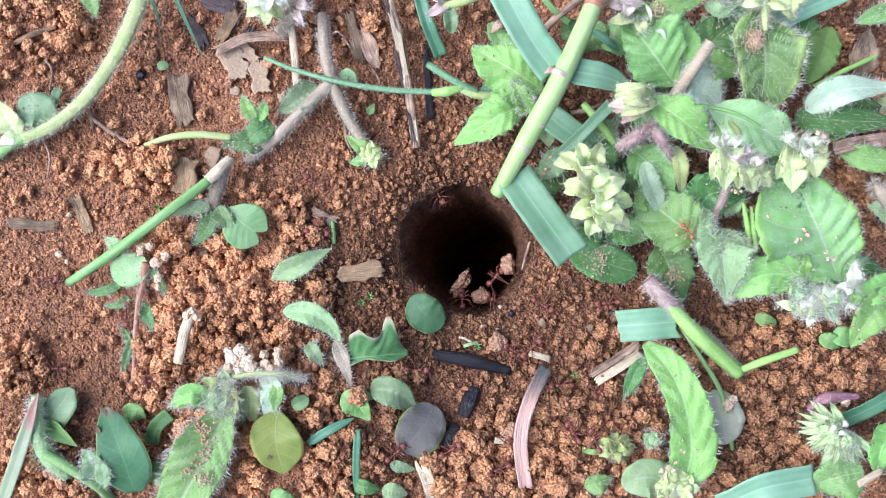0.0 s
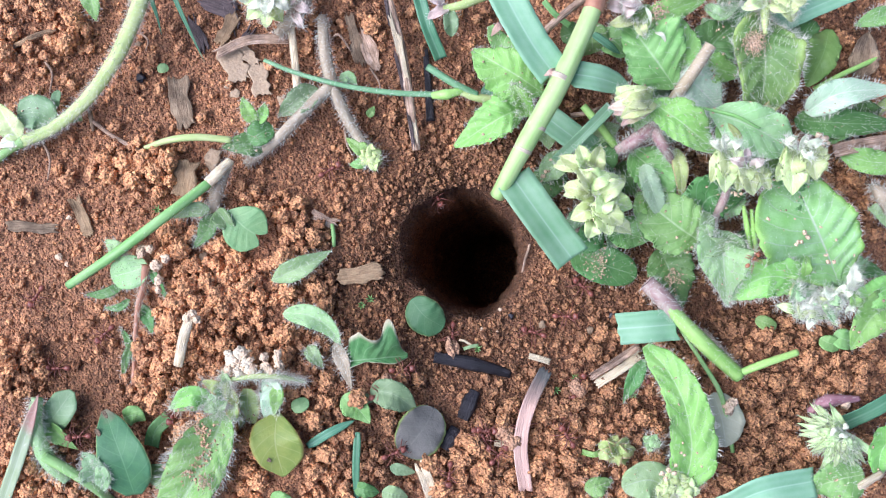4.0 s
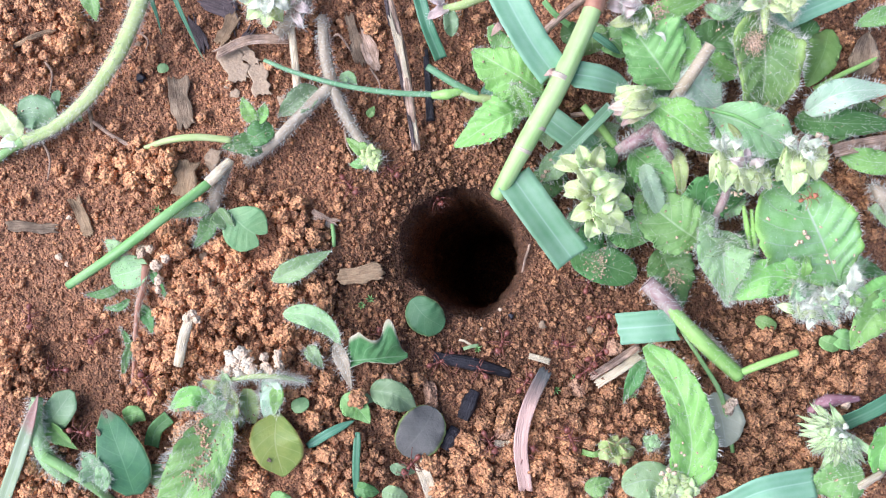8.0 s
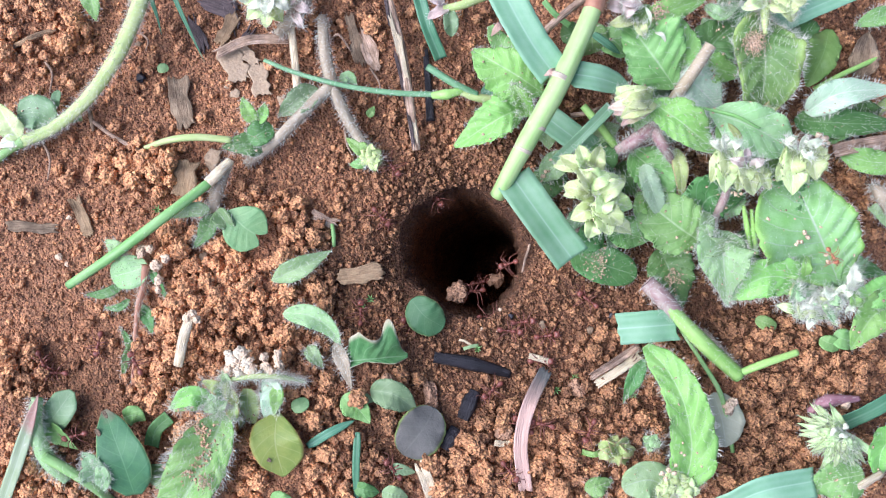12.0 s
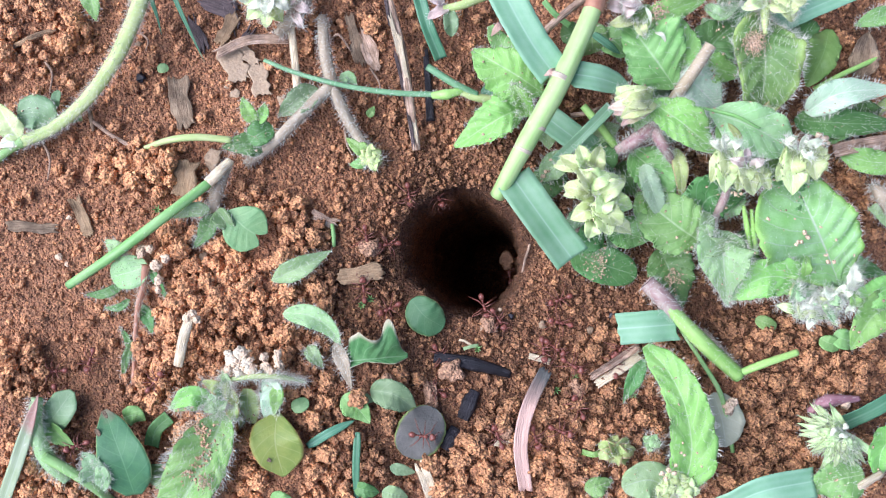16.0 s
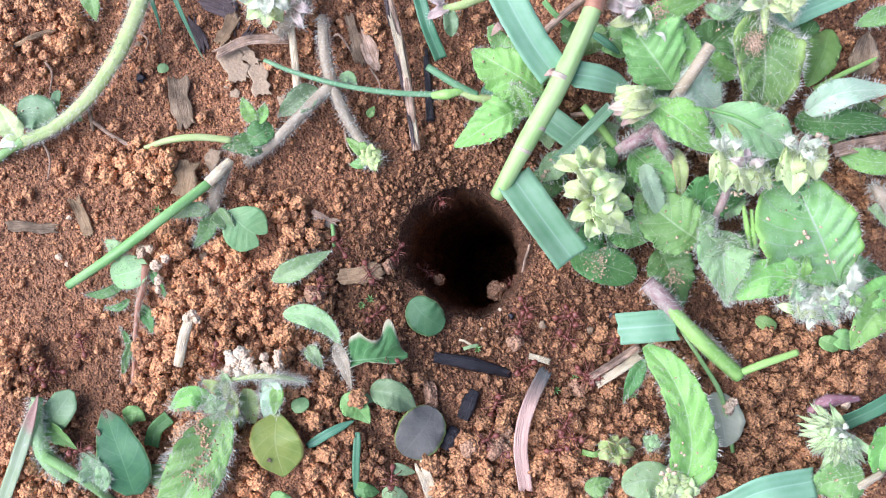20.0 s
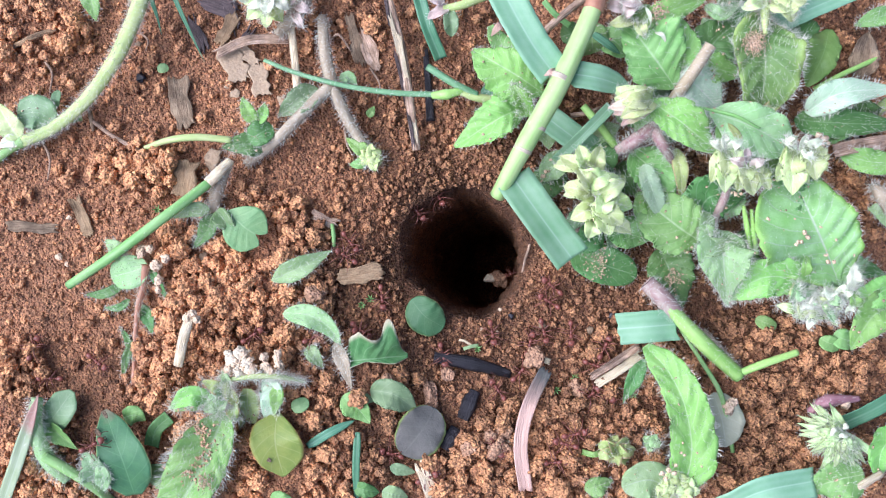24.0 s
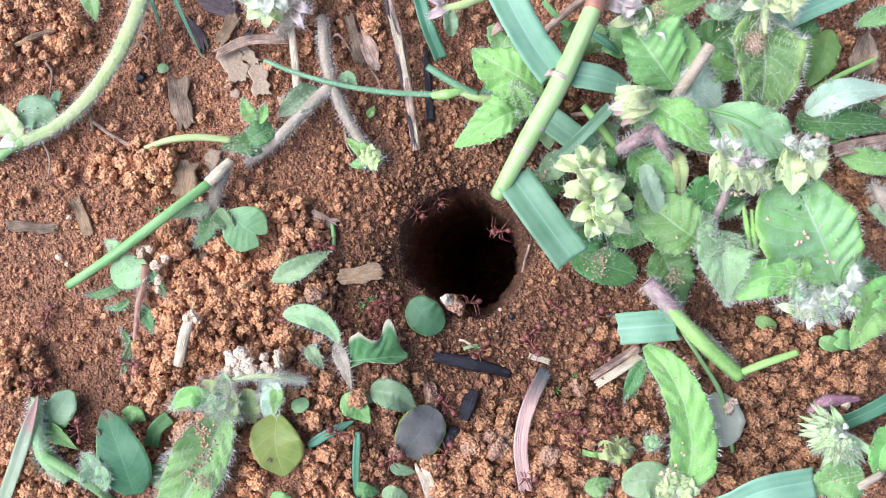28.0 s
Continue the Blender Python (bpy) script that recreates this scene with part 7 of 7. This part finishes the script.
    roam(70, [(0, 1050, 780), (3, 1010, 700), (6, 1045, 650), (7, 1020, 665), (9, 1060, 640), (12, 1040, 760), (16, 1020, 720), (21, 1000, 745), (24, 1040, 700), (26, 1035, 720), (28, 1000, 730)])
    roam(0, [(0, 90, 500), (8, 60, 560), (12, 80, 640), (16, 110, 700), (22, 60, 640), (28, 90, 560)])
    roam(150, [(0, 1215, 414), (0.6, 1212, 408), (1.2, 1224, 414), (2, 1236, 419), (2.8, 1311, 454), (3.5, 1316, 474), (4.5, 1345, 440), (5.5, 1372, 403), (6.2, 1400, 383), (7, 1407, 360), (7.6, 1424, 352), (8.4, 1426, 352), (9.2, 1406, 360), (9.8, 1414, 370), (10.6, 1431, 410), (11.4, 1458, 432), (12.4, 1478, 468), (13.2, 1505, 505), (14.2, 1530, 540), (28, 1532, 542)],
         perch=((0, 14.2), (2, 15), (2.8, 17.2), (3.5, 16.5), (4.5, 16.5), (5.5, 17.5), (12, 17), (12.6, 16), (13.2, 9), (14.2, 1), (28, 1)))
    haul(50, 2.9, [(0, 813, 513, 13), (0.5, 809, 518, 10), (1, 789, 524, 6), (1.5, 746, 535), (2, 728, 534), (2.5, 747, 535), (3, 768, 555), (3.5, 790, 590), (4.2, 800, 640), (5.3, 760, 700), (28, 760, 700)], 5.3, [(5.6, 770, 690), (7, 800, 640), (9, 760, 600), (12, 700, 560), (20, 640, 580), (28, 700, 640)], False, ((0, -35), (0.8, -20), (1.4, -35), (2.2, -45), (3, -10), (3.4, 8), (28, 8)))
    haul(40, 1.2, [(0, 852, 535, 13), (0.5, 832, 545, 6), (0.8, 822, 556), (1, 803, 560), (2, 775, 628), (3, 715, 656), (3.6, 690, 680), (28, 690, 680)], 3.6, [(4, 700, 670), (6, 690, 610), (9, 650, 560), (16, 640, 480), (24, 680, 560), (28, 660, 590)])
    haul(38, 1.1, [(0, 906, 476, 6), (0.2, 912, 476, 1), (0.5, 930, 474), (1, 942, 524), (1.5, 946, 540), (2.2, 985, 600), (4, 1020, 690), (28, 1020, 690)], 4, [(4.4, 1030, 670), (6, 1000, 620), (9, 960, 600), (12, 1000, 590), (18, 940, 560), (24, 970, 620), (28, 960, 640)])
    haul(34, 1.1, [(0, 880, 610), (1, 862, 645), (1.3, 836, 674), (2, 855, 676), (3, 880, 707), (4, 890, 760), (28, 890, 760)], 4, [(4.5, 900, 740), (8, 950, 650), (12, 990, 640), (18, 1060, 670), (28, 1090, 640)])
    haul(36, 1.3, [(0, 900, 760), (5.4, 930, 735), (6, 958, 694), (6.2, 977, 676), (6.4, 1010, 654), (6.8, 1040, 640), (7.8, 1080, 615), (9, 1103, 607), (10.5, 1120, 590), (28, 1120, 590)], 10.5, [(11, 1110, 600), (14, 1080, 620), (20, 1100, 580), (28, 1060, 600)])
    haul(46, 1, [(0, 934, 455, 103), (9.5, 934, 455, 103), (10.5, 857, 530, 34), (11, 814, 524, 19), (11.5, 813, 524, 15), (12, 807, 526, 10), (12.5, 808, 530, 6), (14.5, 763, 543), (15, 750, 551), (15.4, 765, 590), (16, 799, 657), (17, 824, 697), (18, 832, 765), (19, 880, 790), (28, 880, 790)], 19, [(19.5, 900, 800), (22, 960, 820), (25, 1040, 800), (28, 1080, 745)])
    haul(38, 1.2, [(0, 934, 455, 103), (9.8, 934, 455, 103), (10.5, 894, 507, 34), (11, 859, 513, 29), (11.5, 864, 497, 23), (12, 883, 500, 17), (12.5, 894, 500, 13), (14, 870, 545, 6), (15, 850, 563), (15.5, 858, 556), (16.5, 870, 600), (18, 866, 663), (19, 840, 760), (20, 830, 790), (28, 830, 790)], 20, [(20.5, 800, 800), (24, 660, 790), (28, 570, 750)])
    haul(40, 1.3, [(0, 934, 455, 103), (12.5, 934, 455, 103), (14.5, 751, 413, 17), (15, 728, 421), (15.5, 692, 433), (16.2, 640, 440), (17.2, 600, 470), (18.5, 560, 520), (28, 560, 520)], 18.5, [(19, 565, 500), (22, 590, 450), (28, 540, 430)])
    haul(42, 1.1, [(0, 934, 455, 103), (15, 934, 455, 103), (16, 905, 462, 34), (16.5, 901, 442, 29), (17, 903, 468, 27), (17.5, 894, 485, 26), (18, 885, 505, 25), (18.5, 887, 508, 24), (19, 894, 510, 22), (19.5, 885, 503, 22), (20, 885, 520, 19), (20.5, 876, 515, 16), (21, 864, 543, 5), (21.5, 874, 560), (22.3, 890, 620), (23.4, 930, 640), (24, 944, 634), (24.5, 977, 612), (25, 1011, 647), (25.5, 1013, 670), (26, 1015, 704), (26.5, 1034, 763), (27, 994, 786), (28, 970, 800)], 28, [])
    haul(30, 1.2, [(0, 934, 455, 103), (17, 934, 455, 103), (18.5, 763, 474, 25), (19, 765, 496, 19), (19.5, 732, 467), (20, 770, 500, 17), (20.5, 746, 490), (21, 735, 470), (21.5, 716, 495), (22.5, 745, 590), (23.5, 780, 650), (24, 791, 662), (24.5, 790, 672), (25, 767, 730), (25.5, 724, 775), (26.2, 700, 795), (28, 700, 795)], 26.2, [(26.6, 722, 786), (28, 726, 786)])
    haul(28, 1.2, [(0, 934, 455, 103), (17.4, 934, 455, 103), (18.6, 745, 465, 21), (19.4, 715, 468), (20, 681, 473), (20.5, 632, 530), (21, 622, 540), (21.5, 600, 560), (23, 570, 600), (28, 570, 600)], 23, [(23.5, 580, 590), (26, 640, 560), (28, 690, 520)])
    haul(32, 1.1, [(0, 934, 455, 103), (16, 934, 455, 103), (17, 905, 540, 25), (19, 900, 566), (20, 912, 605), (21, 898, 679), (21.5, 883, 724), (22.3, 865, 765), (28, 865, 765)], 22.3, [(23, 880, 790), (25, 905, 835), (28, 960, 842)])
    haul(44, 1.4, [(0, 934, 455, 103), (20, 934, 455, 103), (22.5, 905, 490, 42), (23.5, 897, 498, 34), (24, 888, 498, 29), (25, 872, 499, 25), (25.5, 874, 490, 23), (26, 863, 488, 21), (26.5, 838, 508, 15), (27, 849, 518, 10), (27.5, 823, 530, 6), (28, 800, 548, 1)], 28, [], True)


motions()
